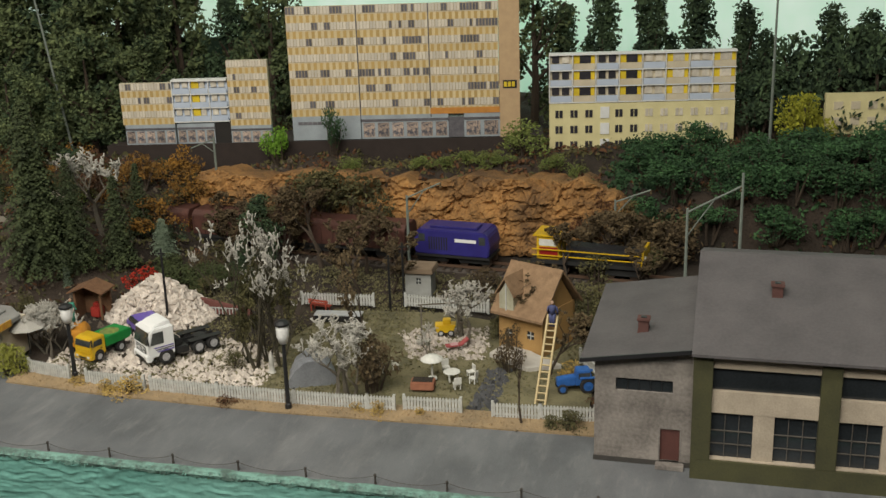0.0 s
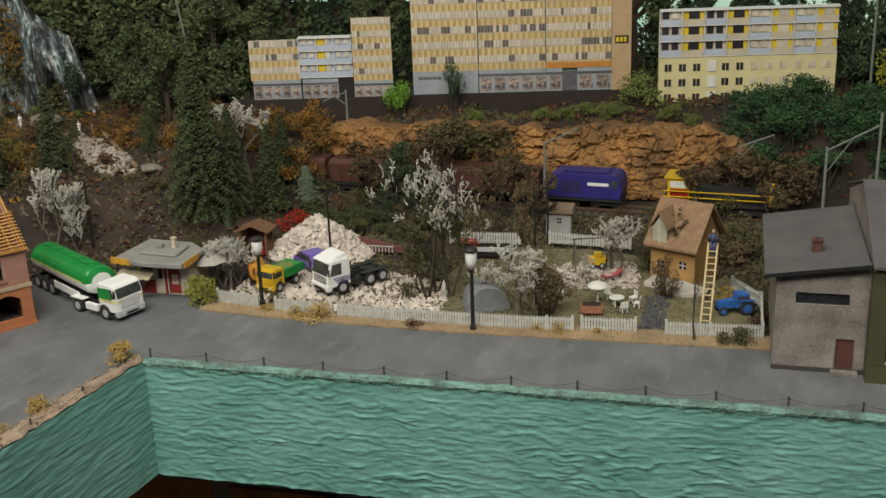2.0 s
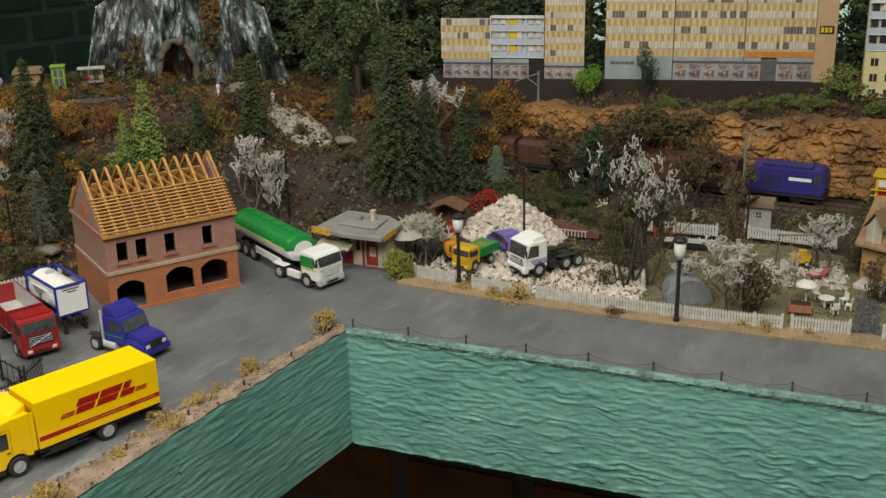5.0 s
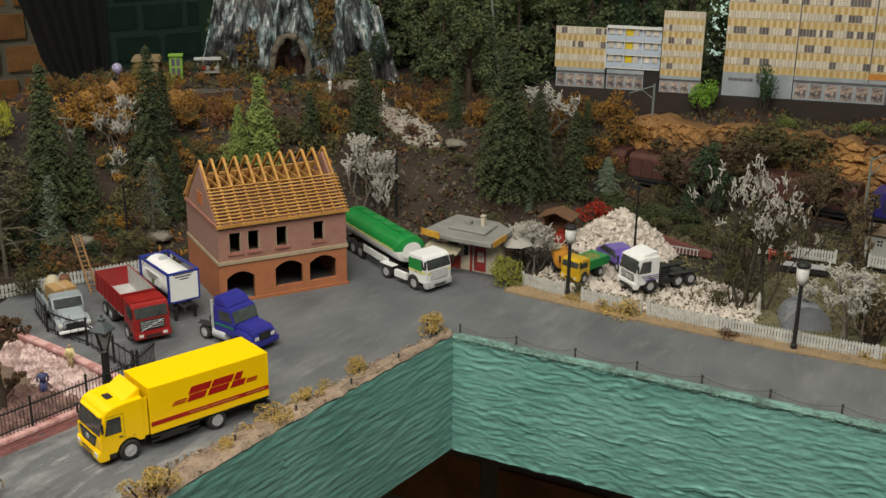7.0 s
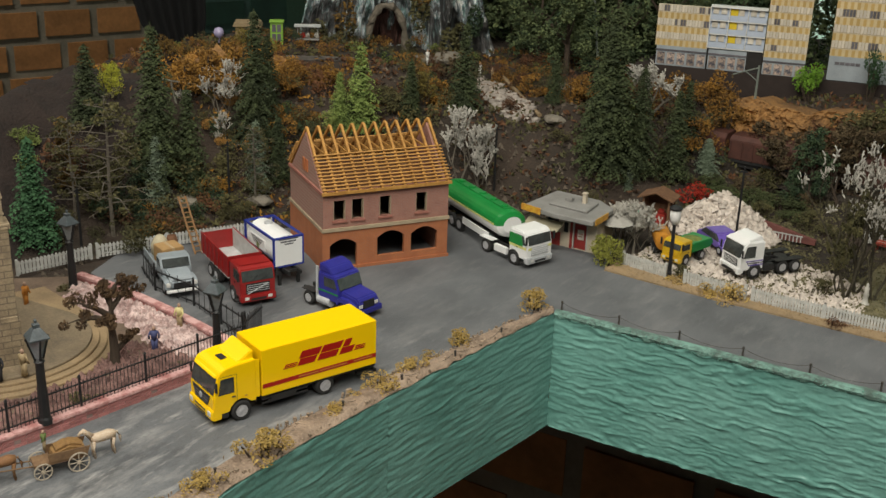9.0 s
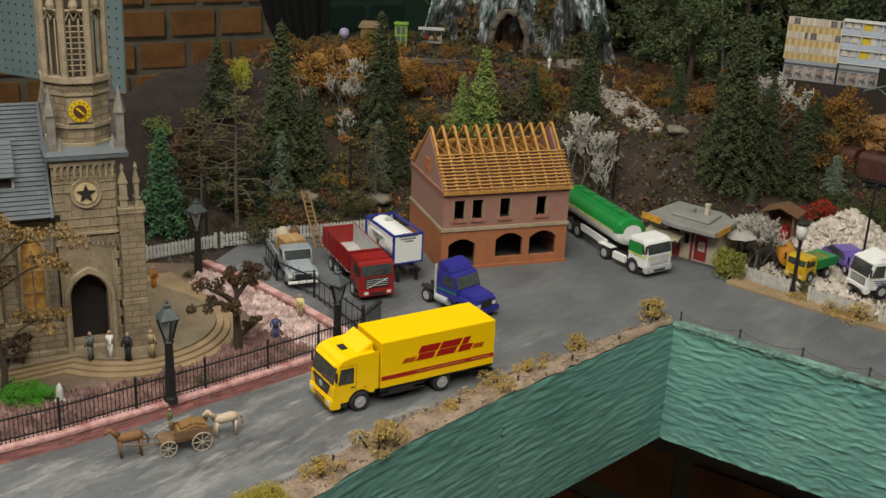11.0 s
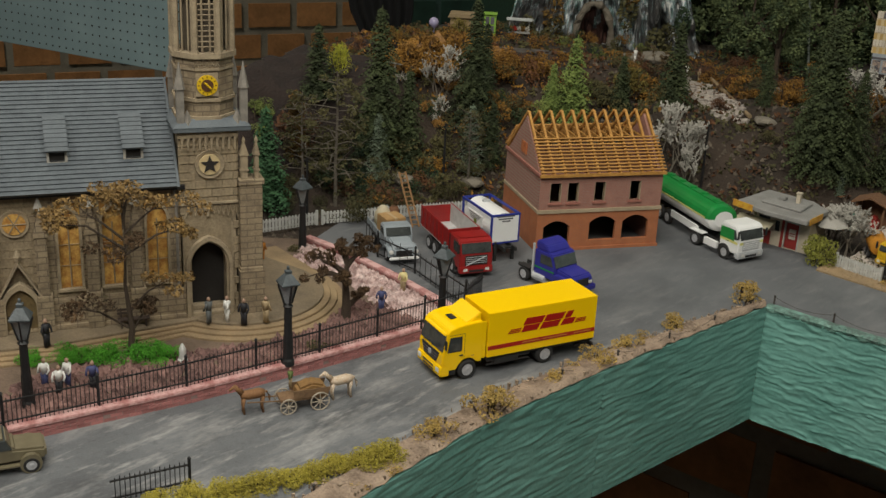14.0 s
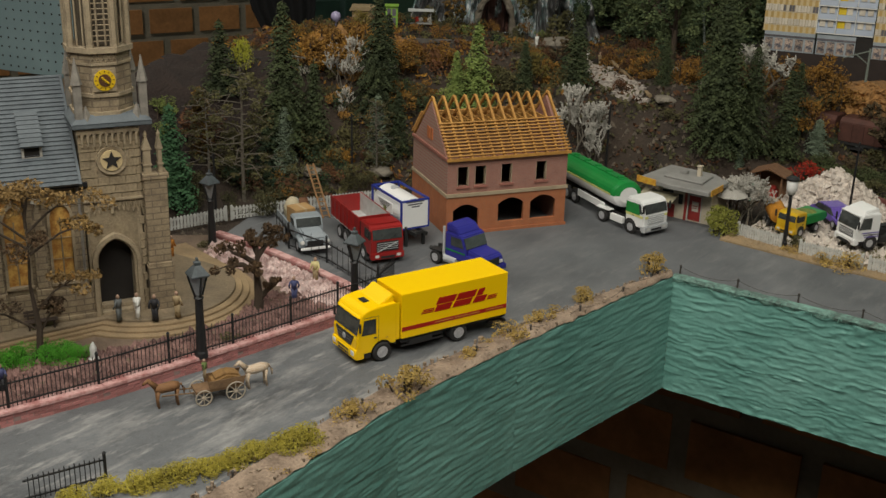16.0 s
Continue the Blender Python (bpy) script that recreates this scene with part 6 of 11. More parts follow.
# ground cover: countless small tufts and stones on the slopes
def scatter(name, material, count, seed, want, size, label, stones=False):
    rnd = random.Random(seed)
    bm = bmesh.new()
    made = 0
    while made < count:
        x, y = rnd.uniform(-1.1, 0.25), rnd.uniform(0.0, 1.2)
        if x < back_edge(y) + 0.004 or not want(x, y, beyond(x, y)):
            continue
        if noise.noise(Vector((x * 12, y * 12, seed))) < rnd.uniform(-0.5, 0.3):
            continue
        z = ground_z(x, y) - 0.003
        made += 1
        if stones:
            s = size * rnd.uniform(0.5, 1.6)
            pts = [Vector((rnd.gauss(0, 1), rnd.gauss(0, 1), rnd.gauss(0, 0.7))).normalized() * s for _ in range(5)]
            top = bm.verts.new((x + pts[0].x * 0.3, y + pts[0].y * 0.3, z + s))
            ring = [bm.verts.new((x + s * math.cos(a + pts[1].x) * rnd.uniform(0.7, 1.2), y + s * math.sin(a + pts[1].x) * rnd.uniform(0.7, 1.2), z - s * 0.2)) for a in (0, 1.5, 3.1, 4.6)]
            for k in range(4):
                bm.faces.new((ring[k], ring[(k + 1) % 4], top))
        else:
            for _ in range(4):
                leaf(bm, Vector((x + rnd.gauss(0, size), y + rnd.gauss(0, size), z + rnd.uniform(0, size * 1.5))), size, rnd)
    ob = part(name, bm, material)
    return tagged(ob, label, "ground cover", kind="stuff")


scatter("slope_scatter_olive", OLIVEM, 4200, 1, lambda x, y, d: 0.0 < d < 0.4 and not (x < -0.84 and y < 0.56), 0.0026, "olive turf scattered over the slopes")
scatter("slope_scatter_rust", RUSTM, 2400, 2, lambda x, y, d: 0.0 < d < 0.4 and not (x < -0.84 and y < 0.56), 0.0028, "rust brown turf scattered over the slopes")
scatter("slope_scatter_orange", ORANGE, 900, 3, lambda x, y, d: 0.0 < d < 0.4 and x < -0.73 and y > 0.52, 0.0026, "orange turf scattered over the slopes")
scatter("slope_scatter_green", DARKGREEN, 2600, 4, lambda x, y, d: d > 0.0 and x > -0.14, 0.0032, "dark green turf on the embankment")
scatter("slope_stones", mat("slope_stone", (0.12, 0.095, 0.07), (0.06, 0.048, 0.036), 0.95, 200, 0.4, vary=0.4), 2200, 5, lambda x, y, d: -0.03 < d < 0.2 and -0.85 < x < -0.45, 0.0020, "grey-brown loose stones on the slope", True)
scatter("garden_turf", mat("garden_turf", (0.22, 0.195, 0.095), (0.11, 0.10, 0.05), 0.95, 200, 0.4, vary=0.4), 16000, 6, lambda x, y, d: d < 0 and x > -0.5 and 0.62 < y < 0.88, 0.0013, "thin green-brown turf of the gardens")


# ---- orange rock cutting ----
def build_rock_cutting():
    bm = bmesh.new()
    n_u, n_v = 330, 56
    rows = []
    for j in range(n_v + 1):
        v = j / n_v
        row = []
        for i in range(n_u + 1):
            x = -0.53 + 0.455 * i / n_u
            y = float(np.interp(x, (-0.53, -0.47, -0.30, -0.05), (0.928, 0.928, 0.938, 0.958))) + 0.026 * v ** 1.3 - 0.008
            z = 0.004 + 0.064 * v * (0.3 + 0.7 * smooth((-0.075 - x) / 0.07)) + (0.010 * noise.noise(Vector((x * 18, 2.0, 0))) + 0.005 * noise.noise(Vector((x * 60, 5.0, 0)))) * v
            q = Vector((x * 85 + 1.3 * noise.noise(Vector((x * 60, z * 60, 1))), z * 100, 0.7))
            d = noise.voronoi(q)[0]
            block = noise.cell(Vector((q.x * 0.8, q.y * 0.8, 0)))
            out = 0.0040 * min(1.0, (d[1] - d[0]) * 4.0) + 0.0040 * block + 0.006 * noise.fractal(Vector((x * 30, z * 30, 3)), 1.0, 2, 3) + 0.0032 * noise.fractal(Vector((x * 130, z * 150, 0)), 0.7, 2, 4)
            row.append(bm.verts.new((x, y - out, z)))
        rows.append(row)
    for a, b in zip(rows, rows[1:]):
        for i in range(n_u):
            bm.faces.new((a[i], a[i + 1], b[i + 1], b[i]))
    back = [bm.verts.new((v.co.x, v.co.y + 0.05, v.co.z - 0.006)) for v in rows[-1]]
    for i in range(n_u):
        bm.faces.new((rows[-1][i], rows[-1][i + 1], back[i + 1], back[i]))
    ob = part("rock_cutting", bm, mat("ochre_rock", (0.40, 0.205, 0.065), (0.115, 0.062, 0.026), 0.9, 26, 0.6, fine=420, spread=0.36, dist=0.003))
    return tagged(ob, "ochre-orange cracked rock face of the railway cutting", "rock", kind="structure")


build_rock_cutting()


# ---- white waterfall cliff with a cave ----
OCHREMOSS = mat("ochre_moss", (0.24, 0.14, 0.03), (0.10, 0.055, 0.015), 0.95, 200, 0.4, vary=0.4)


def streaked_rock():
    """Dark plaster rock with white, teal and slate-blue streaks running down it."""
    m = bpy.data.materials.new("waterfall_plaster")
    m.use_nodes = True
    n, k = m.node_tree.nodes, m.node_tree.links
    p = n["Principled BSDF"]
    p.inputs["Roughness"].default_value = 0.6
    co = n.new("ShaderNodeTexCoord")
    outs = []
    for sx, sz in ((115.0, 24.0), (30.0, 13.0), (420.0, 160.0)):
        mp = n.new("ShaderNodeMapping")
        mp.inputs["Scale"].default_value = (sx, sx, sz)
        k.new(co.outputs["Object"], mp.inputs["Vector"])
        t = n.new("ShaderNodeTexNoise")
        t.inputs["Scale"].default_value, t.inputs["Detail"].default_value, t.inputs["Roughness"].default_value, t.inputs["Distortion"].default_value = 1.0, 8, 0.72, 1.1
        k.new(mp.outputs[0], t.inputs["Vector"])
        outs.append(t.outputs["Fac"])
    ramp = n.new("ShaderNodeValToRGB")
    k.new(outs[0], ramp.inputs[0])
    e = ramp.color_ramp.elements
    e[0].position, e[0].color = 0.33, (0.03, 0.028, 0.024, 1)
    e[1].position, e[1].color = 0.60, (0.80, 0.80, 0.76, 1)
    for pos, c in ((0.41, (0.11, 0.11, 0.14)), (0.455, (0.10, 0.26, 0.22)), (0.485, (0.50, 0.54, 0.54)), (0.52, (0.24, 0.32, 0.40)), (0.55, (0.66, 0.68, 0.66))):
        q = e.new(pos)
        q.color = (*c, 1)
    r2 = n.new("ShaderNodeMapRange")
    r2.inputs[1].default_value, r2.inputs[2].default_value, r2.inputs[4].default_value = 0.45, 0.53, 0.92
    k.new(outs[1], r2.inputs[0])
    mx = n.new("ShaderNodeMixRGB")
    k.new(r2.outputs[0], mx.inputs[0])
    k.new(ramp.outputs[0], mx.inputs[1])
    mx.inputs[2].default_value = (0.045, 0.038, 0.036, 1)
    k.new(mx.outputs[0], p.inputs["Base Color"])
    bp = n.new("ShaderNodeBump")
    bp.inputs["Strength"].default_value, bp.inputs["Distance"].default_value = 0.6, 0.002
    k.new(outs[2], bp.inputs["Height"])
    k.new(bp.outputs[0], p.inputs["Normal"])
    return m


def build_cliff():
    root = thing("cave_cliff", (-0.945, 0.955, 0.048), 37, "grey-white streaked plaster cliff with a dark cave mouth", "cliff")
    bm, hole = bmesh.new(), bmesh.new()
    n_u, n_v = 110, 90
    W, Hh = 0.24, 0.20
    grid = []
    for j in range(n_v + 1):
        row = []
        for i in range(n_u + 1):
            x, z = -W / 2 + W * i / n_u, Hh * j / n_v
            top = 0.13 + 0.07 * math.cos(x * 14) ** 2 - 0.5 * max(0, abs(x + 0.01) - 0.06)
            zz = z * max(0.15, top / Hh)
            rid = noise.fractal(Vector((x * 48, zz * 10, 1.0)), 0.8, 2, 4)
            y = 0.030 * noise.noise(Vector((x * 16, zz * 9, 5))) - 0.026 * rid - 0.010 * abs(noise.noise(Vector((x * 80, zz * 16, 3)))) + 0.14 * zz - 0.019 * noise.noise(Vector((x * 38, zz * 38, 9)))
            cx = (x + 0.012) / 0.021
            cz = (zz - 0.010) / 0.054
            inside = cz < 1 and abs(cx) < 1 and cx * cx + max(0, cz - 0.35) ** 2 * 2.2 < 1 and cz > 0
            row.append(bm.verts.new((x * (1 - 1.9 * zz * (1.0 if x < 0 else 1.25)) if not inside else x * (1 - 1.9 * zz), y + (0.03 if inside else 0), zz)))
        grid.append(row)
    for a, b in zip(grid, grid[1:]):
        for i in range(n_u):
            f = bm.faces.new((a[i], a[i + 1], b[i + 1], b[i]))
            f.material_index = 1 if min(v.co.y - 0.10 * v.co.z for v in f.verts) > 0.024 else 0
    m = streaked_rock()
    part("rock_face", bm, [m, mat("cave_brown", (0.10, 0.04, 0.028), (0.03, 0.014, 0.01), 0.9, 90)], root, smooth=False)
    hole.free()
    arc = [Vector((-0.012 + 0.0225 * math.cos(math.pi * k / 14), -0.008 + 0.003 * math.sin(k * 1.7), 0.006 + 0.059 * math.sin(math.pi * k / 14) ** 0.75)) for k in range(15)]
    rim = tube(arc, [0.0042 + 0.0012 * math.sin(k * 2.3) for k in range(15)], 8)
    for v in rim.verts:
        v.co += Vector((1, 1, 1)) * 0.0012 * noise.noise(v.co * 300)
    part("cave_rim", rim, mat("cave_rim_stone", (0.20, 0.17, 0.13), (0.10, 0.085, 0.065), 0.9, 200), root, "rough grey-brown stone rim of the cave")
    rnd = random.Random(9)
    for x, z, mt, s in ((-0.060, 0.050, OCHREMOSS, 0.028), (-0.056, 0.030, OLIVEM, 0.022), (0.026, 0.060, OLIVEM, 0.026), (0.030, 0.085, OCHREMOSS, 0.026), (0.028, 0.110, OCHREMOSS, 0.03), (0.060, 0.022, OLIVEM, 0.022), (-0.03, 0.006, OLIVEM, 0.02), (0.015, 0.006, OLIVEM, 0.022), (0.075, 0.03, OLIVEM, 0.02), (-0.09, 0.03, OLIVEM, 0.02), (0.09, 0.05, FOREST, 0.02)):
        b_ = bmesh.new()
        clump(b_, (x, -0.016 + 0.12 * z, z), (s * 0.5, 0.012, s), 230, 0.0028, rnd)
        part("hanging_moss", b_, mt, root)
    return root


build_cliff()


# ---- stony stair path on the slope, hut and boulders ----
def heap(name, material, centre, radii, count, size, seed, label, height=0.0, on_ground=True, category="rubble"):
    """A pile of separate angular stones, heaped to a height in its middle."""
    rnd = random.Random(seed)
    bm = bmesh.new()
    for _ in range(count):
        a, q = rnd.uniform(0, 6.28), math.sqrt(rnd.random())
        x, y = centre[0] + radii[0] * q * math.cos(a), centre[1] + radii[1] * q * math.sin(a)
        z = (ground_z(x, y) - 0.003 if on_ground else 0.0) + height * max(0, 1 - q ** 1.3) * rnd.uniform(0.75, 1.0)
        s = size * rnd.uniform(0.5, 1.5)
        rot = Euler((rnd.uniform(0, 6), rnd.uniform(0, 6), rnd.uniform(0, 6))).to_matrix()
        vs = []
        for p in ((1, 0, 0), (-1, 0, 0), (0, 1, 0), (0, -1, 0), (0, 0, 0.7), (0, 0, -0.7)):
            v = rot @ (Vector(p) * s * rnd.uniform(0.6, 1.2))
            vs.append(bm.verts.new((x + v.x, y + v.y, z + v.z + s * 0.3)))
        for f in ((0, 2, 4), (2, 1, 4), (1, 3, 4), (3, 0, 4), (2, 0, 5), (1, 2, 5), (3, 1, 5), (0, 3, 5)):
            bm.faces.new([vs[i] for i in f])
    if height:
        core = lathe([(1.0, -0.2), (0.8, 0.18), (0.45, 0.6), (0.12, 0.9)], 14, bm)
        for v in bm.verts[-56:]:
            v.co = Vector((centre[0] + v.co.x * radii[0] * 0.92, centre[1] + v.co.y * radii[1] * 0.92, v.co.z * height * 0.95))
    ob = part(name, bm, material)
    return tagged(ob, label, category, kind="stuff")


PALESTONE = mat("pale_rubble", (0.58, 0.52, 0.46), (0.34, 0.29, 0.25), 0.9, 200, 0.4, vary=0.35)
rnd_path = random.Random(4)
bm = bmesh.new()
for k in range(420):
    f = rnd_path.random()
    c = Vector((-0.682, 0.785)).lerp(Vector((-0.805, 0.905)), f)
    w = 0.020 - 0.010 * f
    o = rnd_path.uniform(-w, w)
    x, y = c.x + o * 0.7, c.y + o * 0.72
    z = ground_z(x, y) - 0.002
    s = rnd_path.uniform(0.0012, 0.0036)
    box(bm, x - s, y - s * 0.8, z - s, x + s, y + s, z + s * rnd_path.uniform(0.3, 0.9))
tagged(part("stone_stairs", bm, PALESTONE), "pale rough stone stairs climbing the wooded slope", "stairs", kind="stuff")
tagged(part("stair_rail_log", tube([(-0.682 + 0.012, 0.80, ground_z(-0.67, 0.80) + 0.003), (-0.765, 0.895, ground_z(-0.765, 0.895) + 0.004)], 0.0022, 6), mat("log_wood", (0.28, 0.20, 0.11))), "long wooden log laid beside the stone stairs", "log")
for x, y, s in ((-0.625, 0.845, 0.013), (-0.84, 0.905, 0.014), (-0.655, 0.80, 0.008), (-0.60, 0.83, 0.009), (-0.86, 0.89, 0.012), (-0.80, 0.55, 0.009), (-0.835, 0.50, 0.009), (-0.70, 0.91, 0.01)):
    b_ = bmesh.new()
    bmesh.ops.create_icosphere(b_, subdivisions=2, radius=1)
    for v in b_.verts:
        v.co = Vector((v.co.x * s * 1.3, v.co.y * s, v.co.z * s * 0.55)) * (1 + 0.35 * noise.noise(v.co * 1.7 + Vector((x * 50, y * 50, 0))))
    ob = part("boulder", b_, mat("boulder_grey", (0.25, 0.22, 0.175), (0.13, 0.115, 0.09), 0.9, 150, 0.5))
    ob.location = (x, y, ground_z(x, y) + s * 0.1)
    tagged(ob, "grey weathered boulder lying on the slope", "rock", "boulders on the slope")
for x, y, yaw, col, lab in ((-1.000, 0.742, 37, (0.33, 0.23, 0.12), "small wooden hut on the hill crest"),):
    r = thing("hill_hut", (x, y, ground_z(x, y) + 0.004), yaw, lab, "hut")
    part("base", boxes((-0.002, -0.002, -0.009, 0.026, 0.020, 0.0), bevel=0.0004), mat("terrace_grey", (0.14, 0.125, 0.11), (0.08, 0.07, 0.06), 0.9, 150), r)
    w_ = mat("hut_%d" % int(col[0] * 100), col)
    part("wall", wall_with_holes(0.024, 0.016, 0.002, [(0.008, 0.006, 0.015, 0.013)]), w_, r)
    part("side_wall", boxes((0, 0.002, 0, 0.002, 0.016, 0.016), (0.022, 0.002, 0, 0.024, 0.016, 0.016), (0, 0.016, 0, 0.024, 0.018, 0.016)), w_, r)
    part("roof", prism([(-0.003, 0.0155), (0.027, 0.0155), (0.025, 0.020), (-0.001, 0.020)], -0.003, 0.021, bevel=0.0004), mat("hut_roof", (0.30, 0.22, 0.12)), r)

booth = thing("green_booth", (-0.966, 0.757, ground_z(-0.962, 0.762) - 0.004), 37, "tall bright green booth with glazed door on the hill crest", "booth")
lime_paint = mat("booth_green", (0.26, 0.46, 0.06), (0.18, 0.34, 0.045), 0.6, 200, 0.1)
part("body", boxes((0, 0.001, 0, 0.013, 0.012, 0.023), bevel=0.0005), lime_paint, booth)
part("roof", boxes((-0.001, -0.001, 0.023, 0.014, 0.013, 0.0245), bevel=0.0004), lime_paint, booth)
for u in (0.002, 0.0072):
    for v in (0.004, 0.0135):
        part("pane", boxes((u, 0.0002, v, u + 0.0038, 0.001, v + 0.0075)), PANE, booth)
stall = thing("flower_stall", (-0.955, 0.785, ground_z(-0.945, 0.795) - 0.004), 37, "little stall with orange and red flowers under a white board", "stall")
part("table", boxes((0, 0, 0.004, 0.024, 0.008, 0.0055)), mat("stall_grey", (0.30, 0.29, 0.27)), stall)
for u in (0.001, 0.022):
    part("leg", boxes((u, 0.006, 0, u + 0.001, 0.007, 0.017)), MATS["stall_grey"], stall)
part("white_board", boxes((-0.002, 0.002, 0.017, 0.026, 0.009, 0.0195), bevel=0.0004), mat("stall_white", (0.55, 0.56, 0.55), (0.36, 0.38, 0.37), 0.8, 200, 0.3), stall)
stall_rnd = random.Random(5)
for k, mt in enumerate((ORANGE, REDM, LICHEN, ORANGE, LICHEN)):
    b_ = bmesh.new()
    clump(b_, (0.0025 + k * 0.0047, 0.003, 0.0085), (0.0024, 0.002, 0.003), 60, 0.0012, stall_rnd)
    part("flower_pot", b_, mt, stall, "little bunch of flowers")
tagged(part("terrace_edge", prism([(0, 0), (0.085, 0), (0.085, 0.0035), (0, 0.0045)], 0, 0.003), mat("terrace_grey", (0.14, 0.125, 0.11), (0.08, 0.07, 0.06), 0.9, 150)), "low dark stone terrace edge on the hill crest", "wall").matrix_world = Matrix.Translation((-0.94, 0.728, ground_z(-0.91, 0.755) - 0.003)) @ Matrix.Rotation(radians(38), 4, "Z")
post = part("broken_signpost", tube([(-0.888, 0.549, 0.066), (-0.892, 0.545, 0.096)], 0.0009, 5), mat("weathered_wood", (0.30, 0.28, 0.23), (0.16, 0.15, 0.12), 0.9, 300, 0.4))
tagged(post, "thin weathered grey post with a loose crossbar", "post")
part("crossbar", tube([(-0.897, 0.540, 0.099), (-0.880, 0.564, 0.0925)], 0.0011, 5), MATS["weathered_wood"], post)
ball = part("gazing_ball", lathe([(0.0015, 0), (0.001, 0.004), (0.003, 0.0055), (0.0052, 0.0085), (0.0055, 0.011), (0.0042, 0.0145), (0.001, 0.016)], 14), mat("lilac_glass", (0.42, 0.38, 0.55), (0.30, 0.27, 0.42), 0.2, 200), smooth=True)
ball.location = (-1.02, 0.738, ground_z(-1.02, 0.738) - 0.003)
tagged(ball, "pale lilac glass garden ball on the crest", "ornament")
for x, y, s, h in ((-0.903, 0.612, 0.022, 0.024), (-0.925, 0.625, 0.018, 0.019), (-0.886, 0.675, 0.015, 0.018), (-0.93, 0.672, 0.016, 0.020), (-0.872, 0.64, 0.012, 0.02), (-0.905, 0.648, 0.014, 0.022)):
    b_ = bmesh.new()
    bmesh.ops.create_icosphere(b_, subdivisions=4, radius=1)
    for v in b_.verts:
        q = v.co * 1.6 + Vector((x * 40, y * 40, 0))
        cut = noise.voronoi(q * 1.3)[0]
        v.co = Vector((v.co.x * s, v.co.y * s * 0.8, v.co.z * h)) * (0.85 + 0.4 * noise.noise(q) + 0.22 * min(1.0, (cut[1] - cut[0]) * 4))
    ob = part("rock_outcrop", b_, MATS["ochre_rock"])
    ob.location = (x, y, ground_z(x, y) - 0.004)
    tagged(ob, "ochre cracked rock outcrop on the hillside", "rock", "ochre outcrops")
plant_all([bare_tree(321, "white lichen bush on the hillside", LICHEN, GREYBARK, 0.9)], [(-0.858, 0.578, 0.045), (-0.84, 0.592, 0.04), (-0.845, 0.56, 0.03)], wide=1.0)
plant_all([bush(322, mat("golden_olive", (0.26, 0.20, 0.045), (0.12, 0.095, 0.022), 0.95, 200, 0.4, vary=0.4), "golden olive bush beside the stairs", 12, 70)], [(-0.772, 0.75, 0.042), (-0.95, 0.70, 0.03), (-0.93, 0.712, 0.026)], wide=0.75)

# ---- vehicles, drawn in full-size metres and scaled to 1:87 ----
HO = 1 / 87
PAINT_WHITE = mat("lorry_white", (0.80, 0.80, 0.79), (0.74, 0.74, 0.73), 0.3, 1.2, 0.02, fine=8)
PAINT_GREEN = mat("lorry_green", (0.015, 0.24, 0.05), (0.012, 0.19, 0.04), 0.3, 1.2, 0.02, fine=8)
PAINT_RED = mat("lorry_red", (0.30, 0.016, 0.015), (0.23, 0.013, 0.012), 0.35, 1.2, 0.03, fine=8)
PAINT_BLUE = mat("lorry_blue", (0.035, 0.035, 0.27), (0.025, 0.025, 0.20), 0.3, 1.2, 0.03, fine=8)
PAINT_GREY = mat("lorry_grey", (0.30, 0.34, 0.37), (0.23, 0.26, 0.28), 0.45, 1.2, 0.03, fine=8)
CAR_YELLOW = mat("lorry_yellow", (0.70, 0.45, 0.02), (0.52, 0.32, 0.015), 0.3, 0.6, 0.02, fine=6)
CHASSIS = mat("chassis_black", (0.022, 0.021, 0.021), (0.014, 0.014, 0.014), 0.6, 3, 0.1, fine=20)
SILVER = mat("bumper_silver", (0.48, 0.49, 0.50), (0.38, 0.39, 0.40), 0.4, 3, 0.05, fine=20)
LENS = mat("headlight_glass", (0.75, 0.74, 0.70), None, 0.15, 3, 0.0)
RIM = mat("rim_grey", (0.58, 0.58, 0.60), (0.38, 0.38, 0.40), 0.35, 6, 0.05, fine=30, metal=0.3)
PALEYELLOW = mat("pale_yellow_band", (0.75, 0.72, 0.25), None, 0.4, 3, 0.0)
TYRE = mat("lorry_tyre", (0.024, 0.023, 0.022), (0.015, 0.014, 0.014), 0.85, 6, 0.15, fine=40)
LORRYGLASS = mat("lorry_glass", (0.075, 0.082, 0.080), (0.03, 0.034, 0.034), 0.06, 1.0, 0.0, fine=5)


